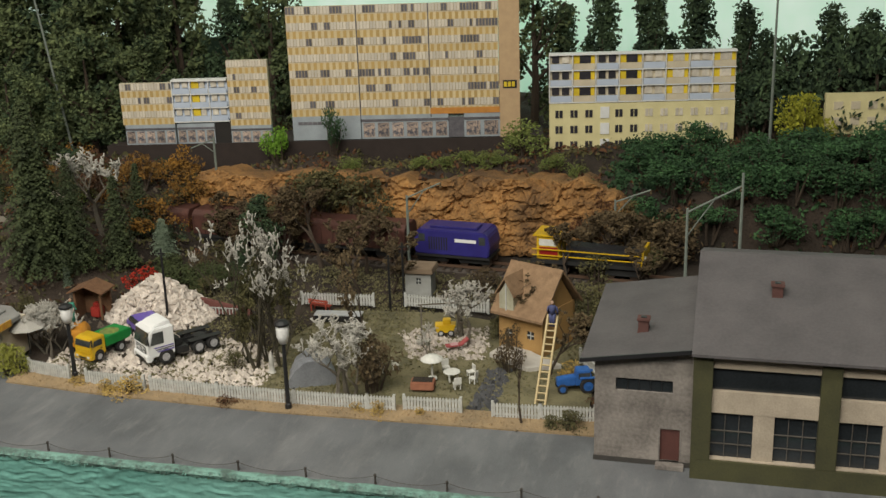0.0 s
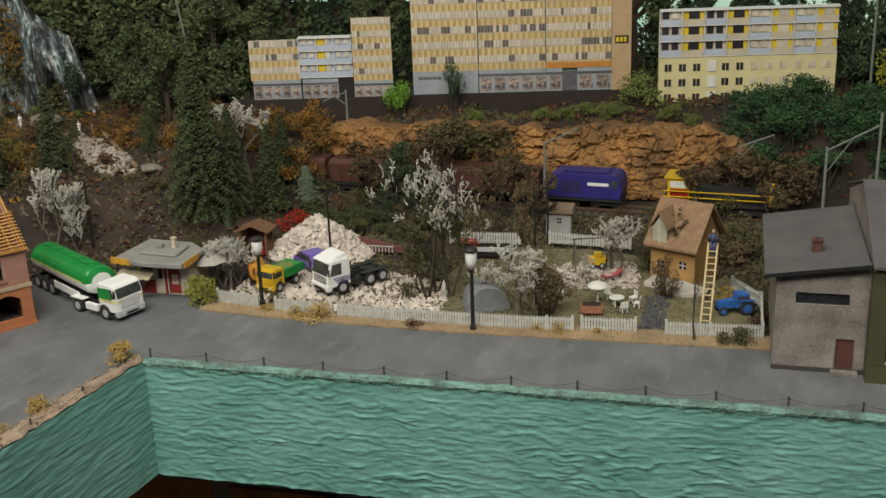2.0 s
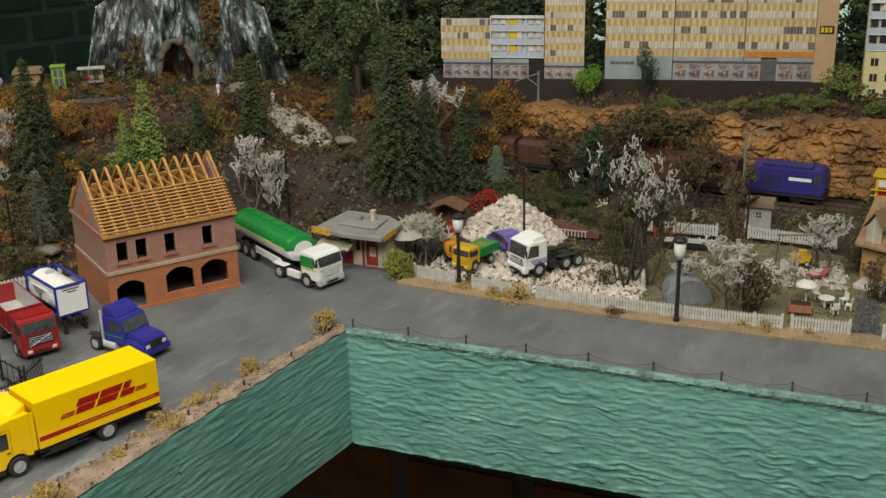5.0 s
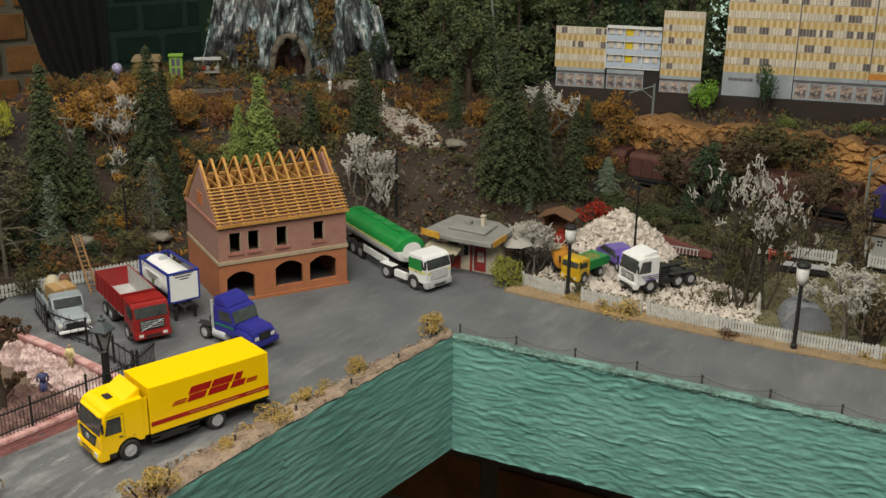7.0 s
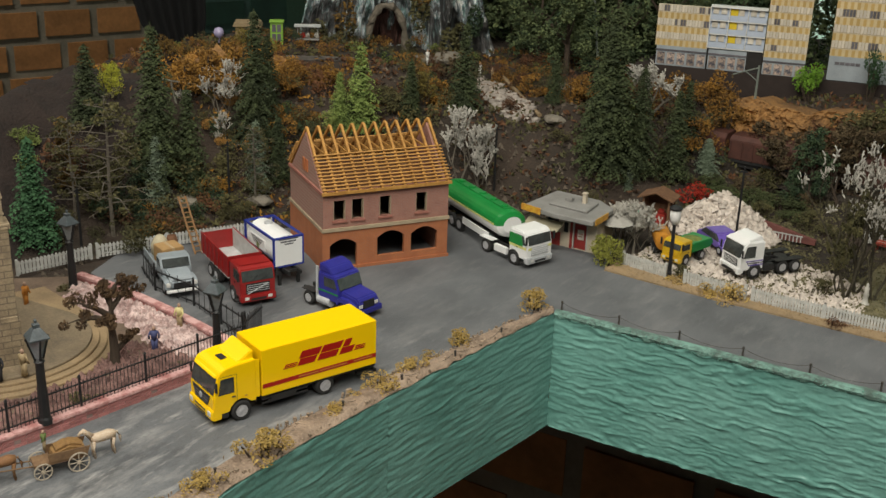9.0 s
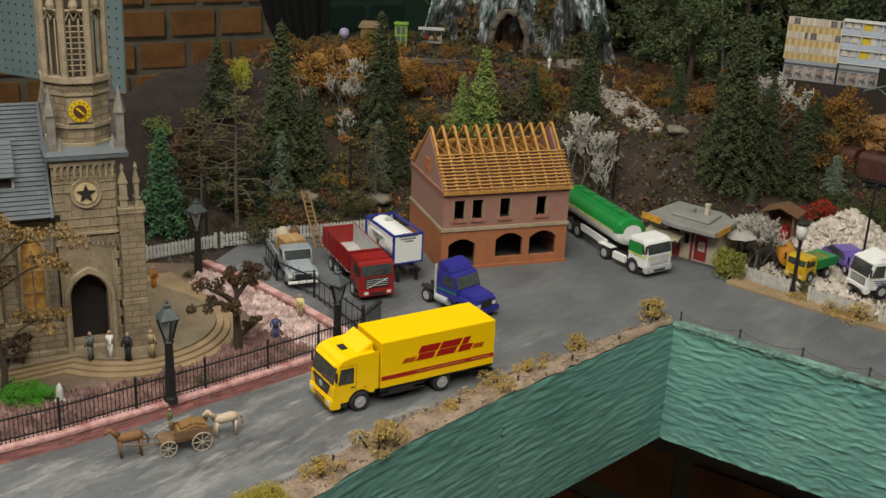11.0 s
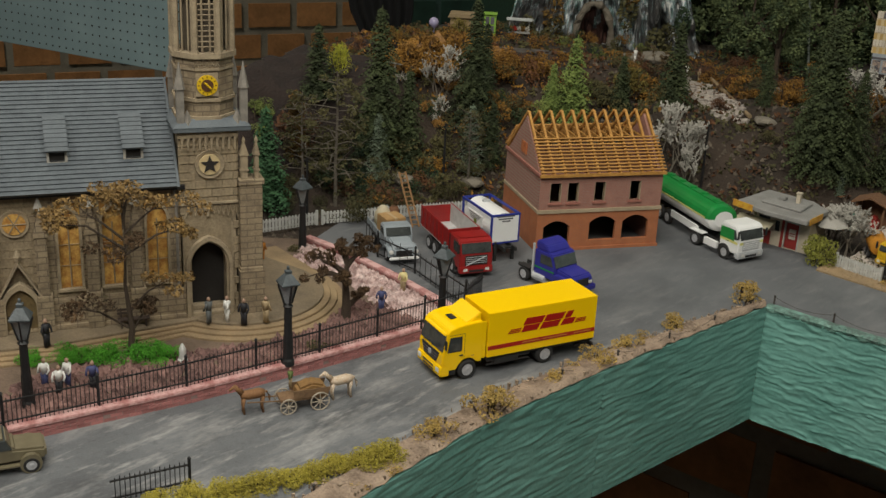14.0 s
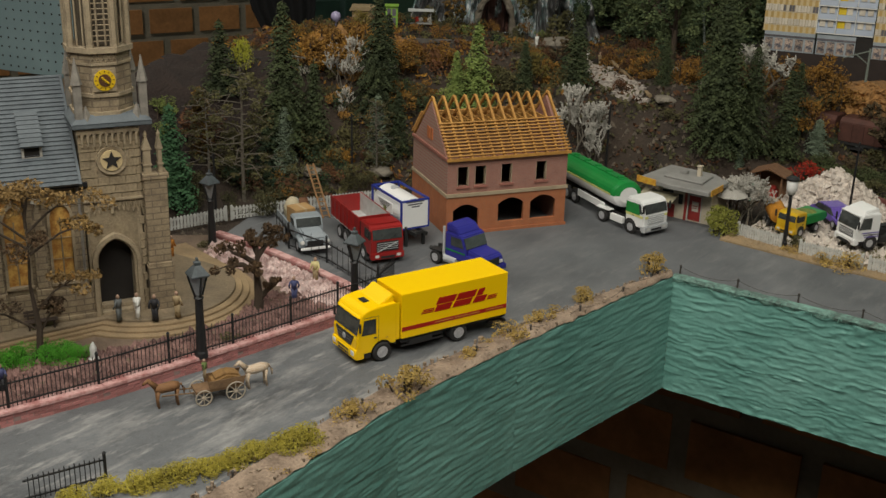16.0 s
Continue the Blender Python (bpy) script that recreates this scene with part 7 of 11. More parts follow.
def wheel(root, x, y, r=0.52, w=0.30, rim=None, twin=False):
    """A tyre with a rounded tread and a dished rim with hub and nuts; y is the outer side's place."""
    s = 1 if y > 0 else -1
    w = w * (1.9 if twin else 1)
    prof = [(r * 0.50, 0.16), (r * 0.58, 0.02), (r * 0.62, 0.0), (r * 0.86, 0.0), (r * 0.97, 0.05), (r, 0.10), (r, w - 0.10), (r * 0.97, w - 0.05), (r * 0.86, w), (r * 0.58, w)]
    t = part("wheel", lathe([(a, -s * b) for a, b in prof], 20, axis="y", at=(x, y, r)), TYRE, root)
    hub = lathe([(r * 0.59, -s * 0.01), (r * 0.55, -s * 0.015), (r * 0.50, -s * 0.06), (r * 0.28, -s * (0.03 if not twin else 0.10)), (r * 0.25, s * 0.0), (r * 0.15, s * 0.02)], 16, axis="y", at=(x, y, r))
    part("rim", hub, rim or RIM, t)
    nuts = bmesh.new()
    for k in range(8):
        a = k * math.pi / 4
        lathe([(0.035, -s * 0.06), (0.03, -s * 0.02)], 6, nuts, "y", (x + r * 0.36 * math.cos(a), y, r + r * 0.36 * math.sin(a)))
    part("wheel_nut", nuts, CHASSIS, t)
    return t


def side_pair(fn):
    for s in (-1, 1):
        fn(s)


def cab_over(root, paint, xf, length, z0, z1, W=2.45, slope=0.22, grille=None, bumper=None, band=None, shield=0.52, lower=None, arch=(1.35, 0.60)):
    """A forward-control cab: bevelled shell, raked windscreen, side windows, grille, bumper, lights, mirrors and steps."""
    h = z1 - z0
    zs, zr = z0 + h * shield, z1 - h * 0.10
    shell = prism([(xf, z0), (xf + 0.02, zs), (xf - slope, zr), (xf - slope - 0.30, z1), (xf - length, z1), (xf - length, z0)], -W / 2, W / 2, bevel=0.07)
    cab = part("cab", shell, paint, root)
    nx = slope
    part("windscreen", prism([(xf + 0.035, zs + 0.05), (xf - slope + 0.045, zr - 0.06), (xf - slope - 0.02, zr - 0.06), (xf - 0.06, zs + 0.05)], -W / 2 + 0.13, W / 2 - 0.13), LORRYGLASS, cab, "dark windscreen")
    for k in (-0.5, 0.15):
        part("wiper", tube([(xf + 0.06, k, zs + 0.06), (xf - slope * 0.45 + 0.06, k + 0.5, (zs + zr) / 2)], 0.015, 4), CHASSIS, cab)
    gb = boxes((xf - 0.02, -W * 0.34, z0 + h * 0.14, xf + 0.05, W * 0.34, zs - 0.10), bevel=0.02)
    part("grille", gb, grille or CHASSIS, cab)
    part("grille_slat", boxes(*[(xf + 0.05, -W * 0.32, z0 + h * 0.14 + k * (zs - z0 - h * 0.14 - 0.1) / 5, xf + 0.065, W * 0.32, z0 + h * 0.14 + k * (zs - z0 - h * 0.14 - 0.1) / 5 + 0.035) for k in range(1, 5)]), SILVER if grille is None else paint, cab)
    part("bumper", boxes((xf - 0.35, -W / 2 - 0.01, z0 - 0.28, xf + 0.13, W / 2 + 0.01, z0 + h * 0.10), bevel=0.06), bumper or paint, cab)
    part("air_intake", boxes((xf + 0.12, -W * 0.22, z0 - 0.18, xf + 0.14, W * 0.22, z0 - 0.02)), CHASSIS, cab)

    def side(s):
        y0, y1 = s * (W / 2), s * (W / 2 + 0.02)
        part("side_window", prism([(xf - 0.20, zs + 0.02), (xf - slope - 0.22, zr - 0.08), (xf - slope - 1.02, zr - 0.08), (xf - slope - 1.02, zs + 0.02)], min(y0, y1), max(y0, y1)), LORRYGLASS, cab)
        part("headlight", boxes((xf + 0.09, s * W * 0.33 - 0.16, z0 - 0.12, xf + 0.15, s * W * 0.33 + 0.16, z0 + 0.10), bevel=0.02), LENS, cab)
        part("mirror", boxes((xf - 0.02, s * (W / 2 + 0.14) - 0.09, zs + 0.15, xf + 0.06, s * (W / 2 + 0.14) + 0.09, zs + 0.75), bevel=0.02), CHASSIS, cab)
        part("door_handle", boxes((xf - slope - 0.95, min(y0, s * (W / 2 + 0.04)), zs - 0.28, xf - slope - 0.78, max(y0, s * (W / 2 + 0.04)), zs - 0.22)), CHASSIS, cab)
        part("step", boxes((xf - 0.55, s * W / 2 - 0.2, z0 - 0.25, xf - 0.2, s * W / 2 + 0.02, z0 - 0.15)), CHASSIS, cab)
        part("wheel_arch", lathe([(arch[1], -s * 0.1), (arch[1], s * 0.012)], 20, axis="y", at=(xf - arch[0], s * W / 2, 0.56)), CHASSIS, cab)
        if band:
            part("colour_band", boxes((xf - length + 0.05, min(y0, y1), band[1], xf - 0.12, max(y0, y1), band[2])), band[0], cab)

    side_pair(side)
    if band:
        part("front_band", boxes((xf + 0.01, -W / 2 + 0.08, band[1], xf + 0.035, W / 2 - 0.08, min(band[2], zs))), band[0], cab)
    return cab


def chassis(root, x0, x1, z=0.75):
    part("chassis_rail", boxes((x0, -0.5, z - 0.14, x1, -0.36, z + 0.14), bevel=0.01), CHASSIS, root)
    part("chassis_rail", boxes((x0, 0.36, z - 0.14, x1, 0.5, z + 0.14), bevel=0.01), CHASSIS, root)
    part("cross_member", boxes(*[(x0 + (x1 - x0) * k, -0.36, z - 0.08, x0 + (x1 - x0) * k + 0.1, 0.36, z + 0.08) for k in (0.1, 0.5, 0.9)]), CHASSIS, root)


def axle(root, x, rim=None, twin=False, r=0.52, W=2.4):
    for s in (-1, 1):
        wheel(root, x, s * W / 2, r, rim=rim, twin=twin)
    part("axle", tube([(x, -W / 2 + 0.3, r), (x, W / 2 - 0.3, r)], 0.09, 8), CHASSIS, root)


def vehicle(name, x, y, heading, label, category="lorry", size=1.0):
    return thing(name, (x, y, 0), heading, label, category, scale=HO * size)


# yellow box lorry
def build_box_lorry():
    root = vehicle("box_lorry", -0.5632, 0.3300, 249.5, "yellow box delivery lorry with a red emblem and stripe")
    chassis(root, -2.9, 5.2)
    axle(root, 0.0, twin=True)
    axle(root, 4.62, W=2.52)
    xf, W = 6.05, 2.45
    profile = [(xf - 0.06, 0.62), (xf + 0.02, 0.95), (xf + 0.02, 1.52), (xf - 0.03, 1.62), (xf - 0.20, 2.46), (xf - 0.26, 2.62), (xf - 0.40, 2.78), (xf - 0.70, 2.90), (xf - 1.25, 2.98), (xf - 2.22, 3.02), (xf - 2.22, 0.86), (xf - 2.02, 0.86)]
    profile += [(xf - 1.43 + 0.60 * math.cos(radians(k)), 0.56 + 0.60 * math.sin(radians(k))) for k in (150, 120, 90, 60, 30)] + [(xf - 0.80, 0.62)]
    cab = part("cab", prism(profile, -W / 2, W / 2, bevel=0.05), YELLOW, root, "yellow cab with a rounded roof")
    screen = [(xf + 0.005, 1.66), (xf - 0.185, 2.50), (xf - 0.28, 2.50), (xf - 0.10, 1.66)]
    part("windscreen", prism(screen, -W / 2 + 0.06, W / 2 - 0.06, bevel=0.02), LORRYGLASS, cab, "dark windscreen")
    for k in (-0.75, 0.05):
        part("wiper", tube([(xf + 0.03, k, 1.66), (xf - 0.03, k + 0.62, 1.86)], 0.014, 4), CHASSIS, cab)
    part("sun_visor", prism([(xf - 0.13, 2.50), (xf - 0.17, 2.58), (xf - 0.34, 2.66), (xf - 0.30, 2.52)], -1.08, 1.08, bevel=0.02), YELLOW, cab)
    # grille: a dark trapezium with fine slats and a round badge
    gr = bmesh.new()
    lo, hi = [(-0.62, 0.98), (0.62, 0.98)], [(0.92, 1.55), (-0.92, 1.55)]
    f0 = [gr.verts.new((xf + 0.055, y, z)) for y, z in lo + hi]
    f1 = [gr.verts.new((xf - 0.05, y, z)) for y, z in lo + hi]
    gr.faces.new(f0)
    for i in range(4):
        gr.faces.new((f0[i], f1[i], f1[(i + 1) % 4], f0[(i + 1) % 4]))
    bmesh.ops.recalc_face_normals(gr, faces=gr.faces)
    part("grille", gr, CHASSIS, cab, "black grille")
    for k in range(3):
        z, w = 1.09 + 0.14 * k, 0.66 + 0.07 * k
        part("grille_slat", boxes((xf + 0.05, -w, z, xf + 0.075, w, z + 0.03)), PANE, cab)
    part("grille_badge", lathe([(0.15, 0.06), (0.15, 0.095), (0.10, 0.10)], 16, axis="x", at=(xf, 0, 1.30)), SILVER, cab)
    part("bumper", prism([(xf - 0.42, 0.34), (xf + 0.06, 0.34), (xf + 0.13, 0.46), (xf + 0.13, 0.82), (xf + 0.06, 0.94), (xf - 0.42, 0.90)], -W / 2 - 0.01, W / 2 + 0.01, bevel=0.05), YELLOW, cab)
    part("bumper_slot", boxes((xf + 0.12, -0.55, 0.66, xf + 0.137, 0.55, 0.76), (xf + 0.12, -0.55, 0.48, xf + 0.137, 0.55, 0.58)), CHASSIS, cab, "dark air slots")
    part("roof_hatch", boxes((xf - 1.22, -0.30, 2.975, xf - 0.86, 0.30, 3.01), bevel=0.015), CHASSIS, cab, "dark roof hatch").matrix_basis = Matrix.Translation((0, 0, -0.02))
    part("roof_deflector", prism([(xf - 1.28, 2.94), (xf - 1.62, 3.10), (xf - 2.10, 3.42), (xf - 2.20, 3.42), (xf - 2.20, 2.96)], -1.02, 1.02, bevel=0.07), YELLOW, cab, "raised roof air deflector")
    for s in (-1, 1):
        y0, y1 = sorted((s * W / 2, s * (W / 2 + 0.02)))
        part("side_window", prism([(xf - 0.30, 1.66), (xf - 0.42, 2.36), (xf - 1.02, 2.36), (xf - 1.02, 1.66)], y0, y1), LORRYGLASS, cab)
        part("window_seal", prism([(xf - 0.26, 1.61), (xf - 0.39, 2.41), (xf - 1.07, 2.41), (xf - 1.07, 1.61)], *sorted((s * (W / 2 - 0.01), s * (W / 2 + 0.012)))), CHASSIS, cab)
        part("door_seam", boxes((xf - 1.22, y0, 0.92, xf - 1.205, sorted((s * W / 2, s * (W / 2 + 0.008)))[1] if s > 0 else y1, 2.52), (xf - 1.22, y0 if s > 0 else -W / 2 - 0.008, 2.52, xf - 0.38, W / 2 + 0.008 if s > 0 else y1, 2.535)), CHASSIS, cab)
        part("door_handle", boxes((xf - 1.12, *sorted((s * W / 2, s * (W / 2 + 0.04)))[:1], 1.36, xf - 0.94, sorted((s * W / 2, s * (W / 2 + 0.04)))[1], 1.42)), CHASSIS, cab)
        part("headlight", boxes((xf + 0.08, s * 0.96 - 0.17, 0.56, xf + 0.145, s * 0.96 + 0.17, 0.80), bevel=0.02), LENS, cab)
        part("corner_vane", prism([(xf - 0.02, 1.0), (xf - 0.06, 1.58), (xf - 0.16, 1.58), (xf - 0.16, 1.0)], *sorted((s * (W / 2 - 0.01), s * (W / 2 + 0.03))), bevel=0.01), YELLOW, cab)
        part("mirror", boxes((xf - 0.14, s * (W / 2 + 0.12) - 0.08, 1.86, xf - 0.06, s * (W / 2 + 0.12) + 0.08, 2.36), bevel=0.02), CHASSIS, cab)
        part("step", boxes((xf - 0.78, s * (W / 2 - 0.16) - 0.14, 0.36, xf - 0.45, s * (W / 2 - 0.16) + 0.15, 0.60), bevel=0.02), CHASSIS, cab)
        part("side_extender", boxes((xf - 2.42, s * (W / 2 - 0.03) - 0.02, 1.0, xf - 2.20, s * (W / 2 - 0.03) + 0.02, 2.98), bevel=0.01), YELLOW, cab)
        part("cab_marker", boxes((xf - 1.75, *sorted((s * W / 2, s * (W / 2 + 0.012)))[:1], 1.25, xf - 1.62, sorted((s * W / 2, s * (W / 2 + 0.012)))[1], 1.30)), SHOPORANGE, cab)
    part("cab_back", boxes((xf - 2.30, -1.1, 0.7, xf - 2.21, 1.1, 2.9)), CHASSIS, cab)
    x0, x1, z0, z1 = -2.95, 3.55, 0.98, 3.38
    boxp = part("cargo_box", boxes((x0, -1.27, z0, x1, 1.27, z1), bevel=0.02), YELLOW, root, "smooth yellow cargo box")
    part("under_frame", boxes((x0, -1.15, z0 - 0.16, x1, 1.15, z0 - 0.004)), CHASSIS, boxp)
    for s in (-1, 1):
        y0, y1 = sorted((s * 1.27, s * 1.283))
        part("red_stripe", boxes((x0 + 0.03, y0, 1.38, x1 - 0.03, y1, 1.60)), REDP, boxp, "red stripe")
        for ua, ub in ((0.25, 1.35), (1.75, 3.3), (3.4, 4.5)):
            part("fine_print_bar", boxes((x0 + ua, min(y0, s * 1.288), 1.46, x0 + ub, max(y1, s * 1.288), 1.52)), SHOPORANGE, boxp)
        c, zc = -0.20, 2.44

        def slanted(u0, u1, za, zb, lean=0.55):
            return [(c - s * (u + lean * (z - zc)), z) for u, z in ((u0, za), (u1, za), (u1, zb), (u0, zb))]

        for u0, u1, drop in ((-1.62, -0.62, 0.0), (-0.52, 0.62, 0.0), (0.74, 1.55, 0.0)):
            part("emblem_block", prism(slanted(u0, u1 - 0.06, 2.07, 2.40), *sorted((s * 1.27, s * 1.285))), REDP, boxp, "red slanted block of the emblem")
            part("emblem_block", prism(slanted(u0 + (0.0 if u0 > -1 else -0.12), u1 - (0.0 if u0 < 0.7 else 0.42), 2.44, 2.80), *sorted((s * 1.27, s * 1.285))), REDP, boxp, "red slanted block of the emblem")
        for k in range(3):
            z = 2.09 + 0.085 * k
            part("emblem_line", prism(slanted(-2.42 + 0.02 * k, -1.72, z, z + 0.05), *sorted((s * 1.27, s * 1.284))), REDP, boxp)
            part("emblem_line", prism(slanted(1.60, 2.22 - 0.02 * k, z, z + 0.05), *sorted((s * 1.27, s * 1.284))), REDP, boxp)
    part("rear_door_seam", boxes((x0 - 0.012, -0.02, z0 + 0.1, x0, 0.02, z1 - 0.1), (x0 - 0.02, -1.2, z0 + 0.05, x0, -1.12, z1 - 0.1), (x0 - 0.02, 1.12, z0 + 0.05, x0, 1.2, z1 - 0.1)), CAR_YELLOW, boxp)
    part("tail_lift_arm", boxes((x0 - 0.1, -0.9, 0.45, x0 + 0.9, -0.7, 0.6), (x0 - 0.1, 0.7, 0.45, x0 + 0.9, 0.9, 0.6), (x0 - 0.12, -1.1, 0.38, x0 + 0.0, 1.1, 0.58)), CHASSIS, root)
    for s in (-1, 1):
        part("mudguard", boxes((-0.75, s * 0.93 - 0.3, 1.05, 0.75, s * 0.93 + 0.3, 1.10)), CHASSIS, root)
        part("fuel_tank", boxes((1.6, s * 0.95 - 0.25, 0.45, 3.1, s * 0.95 + 0.25, 0.92), bevel=0.08), CHASSIS, root)
        part("side_guard", boxes((1.0, s * 1.15 - 0.02, 0.5, 3.5, s * 1.15 + 0.02, 0.58), (1.0, s * 1.15 - 0.02, 0.72, 3.5, s * 1.15 + 0.02, 0.80)), CHASSIS, root)
    return root


build_box_lorry()


# red tipper
def build_tipper():
    root = vehicle("tipper_lorry", -0.666, 0.398, -27.5, "dark red tipper lorry with an empty grey-white loading bed", size=0.9)
    chassis(root, -7.0, -0.8)
    axle(root, -1.35, W=2.52)
    axle(root, -4.9, twin=True)
    axle(root, -6.1, twin=True)
    cab = cab_over(root, PAINT_RED, 0, 1.95, 0.66, 2.75, 2.4, 0.18, None, PAINT_RED)
    part("roof_rail", boxes((-1.7, -1.05, 2.74, -0.5, 1.05, 2.80), bevel=0.02), PAINT_RED, cab)
    part("diagonal_strip", tube([(0.075, -0.75, 0.95), (0.075, 0.7, 1.55)], 0.03, 4), SILVER, cab)
    x0, x1, z0, z1, t = -7.9, -2.35, 1.25, 2.75, 0.07
    bed = part("bed_floor", boxes((x0, -1.2, z0, x1, 1.2, z0 + t)), mat("bed_grey", (0.50, 0.50, 0.49), (0.36, 0.36, 0.35), 0.6, 2, 0.05), root, "pale loading floor")
    for s in (-1, 1):
        part("bed_side", boxes((x0, min(s * 1.2, s * (1.2 - t)), z0 + t, x1, max(s * 1.2, s * (1.2 - t)), z1), bevel=0.015), PAINT_RED, bed, "dark red bed side")
        part("bed_liner", boxes((x0 + t, min(s * 1.125, s * 1.1), z0 + t, x1 - t, max(s * 1.125, s * 1.1), z1 - 0.05)), MATS["bed_grey"], bed)
        for k in range(6):
            x = x0 + 0.5 + k * 0.8
            part("side_rib", boxes((x, min(s * 1.2, s * 1.25), z0 + t, x + 0.09, max(s * 1.2, s * 1.25), z1 - 0.05)), PAINT_RED, bed)
    part("front_board", boxes((x1 - t, -1.13, z0 + t, x1, 1.13, z1 + 0.02), bevel=0.015), PAINT_RED, bed)
    part("front_liner", boxes((x1 - t - 0.02, -1.1, z0 + t, x1 - t, 1.1, z1 - 0.05)), MATS["bed_grey"], bed)
    part("tailgate", boxes((x0, -1.13, z0 + t, x0 + t, 1.13, z1 - 0.1), bevel=0.015), PAINT_RED, bed)
    part("load_lump", lathe([(0.3, 0), (0.24, 0.16), (0.08, 0.22)], 8, at=(-4.6, 0.1, z0 + t)), LENS, bed, "small white lump left in the bed")
    part("cab_guard", boxes((-2.3, -1.1, 0.9, -2.05, 1.1, 2.5)), CHASSIS, root)
    return root


build_tipper()


# blue bonneted tractor with a tank container on a trailer
def build_blue_tractor():
    root = vehicle("bonneted_tractor_unit", -0.639, 0.4315, -8, "dark blue bonneted tractor unit with roof spoiler and green side stripe", size=0.86)
    chassis(root, -1.2, 4.2)
    axle(root, 0.0, twin=True)
    axle(root, 3.45)
    W = 2.3
    cab = part("cab", prism([(0.95, 0.85), (3.0, 0.85), (2.95, 1.75), (2.62, 2.62), (2.3, 2.75), (0.95, 2.75)], -W / 2, W / 2, bevel=0.07), PAINT_BLUE, root)
    part("bonnet", prism([(2.9, 0.75), (4.6, 0.75), (4.66, 1.35), (4.4, 1.62), (2.9, 1.80)], -0.95, 0.95, bevel=0.09), PAINT_BLUE, root)
    for s in (-1, 1):
        part("front_wing", prism([(2.7, 0.8), (2.72, 1.25), (3.1, 1.42), (3.8, 1.42), (4.4, 1.15), (4.55, 0.8), (4.05, 0.8), (3.9, 1.05), (3.0, 1.05), (2.9, 0.8)], min(s * 0.85, s * 1.2), max(s * 0.85, s * 1.2), bevel=0.04), PAINT_BLUE, root)
        part("side_window", prism([(1.55, 1.85), (2.78, 1.85), (2.52, 2.5), (1.55, 2.5)], *sorted((s * W / 2, s * (W / 2 + 0.02)))), LORRYGLASS, cab)
        part("green_stripe", boxes((1.0, *sorted((s * W / 2, s * (W / 2 + 0.015)))[:1], 1.42, 2.9, sorted((s * W / 2, s * (W / 2 + 0.015)))[1], 1.52)), PAINT_GREEN, cab, "thin green stripe")
        part("headlight", boxes((4.60, s * 0.72 - 0.17, 0.95, 4.68, s * 0.72 + 0.17, 1.2), bevel=0.02), LENS, root)
        part("exhaust_pipe", tube([(0.72, s * 1.0, 0.8), (0.72, s * 1.0, 3.0)], 0.10, 8), SILVER, root, "bright exhaust stack")
        part("fuel_tank", lathe([(0.05, 0.9), (0.34, 0.9), (0.34, 2.1), (0.05, 2.1)], 14, axis="x", at=(0, s * 0.95, 0.72)), SILVER, root)
        part("mudguard", boxes((-0.6, s * 0.9 - 0.3, 1.06, 0.6, s * 0.9 + 0.3, 1.11)), CHASSIS, root)
    part("windscreen", prism([(3.0, 1.84), (2.70, 2.55), (2.62, 2.55), (2.9, 1.84)], -W / 2 + 0.12, W / 2 - 0.12), LORRYGLASS, cab)
    part("roof_spoiler", prism([(2.3, 2.74), (1.9, 3.15), (1.1, 3.35), (0.95, 3.3), (0.95, 2.74)], -1.05, 1.05, bevel=0.07), PAINT_BLUE, cab)
    part("bumper", boxes((4.45, -1.2, 0.45, 4.78, 1.2, 0.85), bevel=0.06), PAINT_BLUE, root)
    part("grille", boxes((4.6, -0.5, 0.85, 4.69, 0.5, 1.4), bevel=0.02), CHASSIS, root)
    part("fifth_wheel", lathe([(0.5, 0.9), (0.5, 1.02), (0.2, 1.04)], 16, at=(0.05, 0, 0)), CHASSIS, root)
    return root


build_blue_tractor()


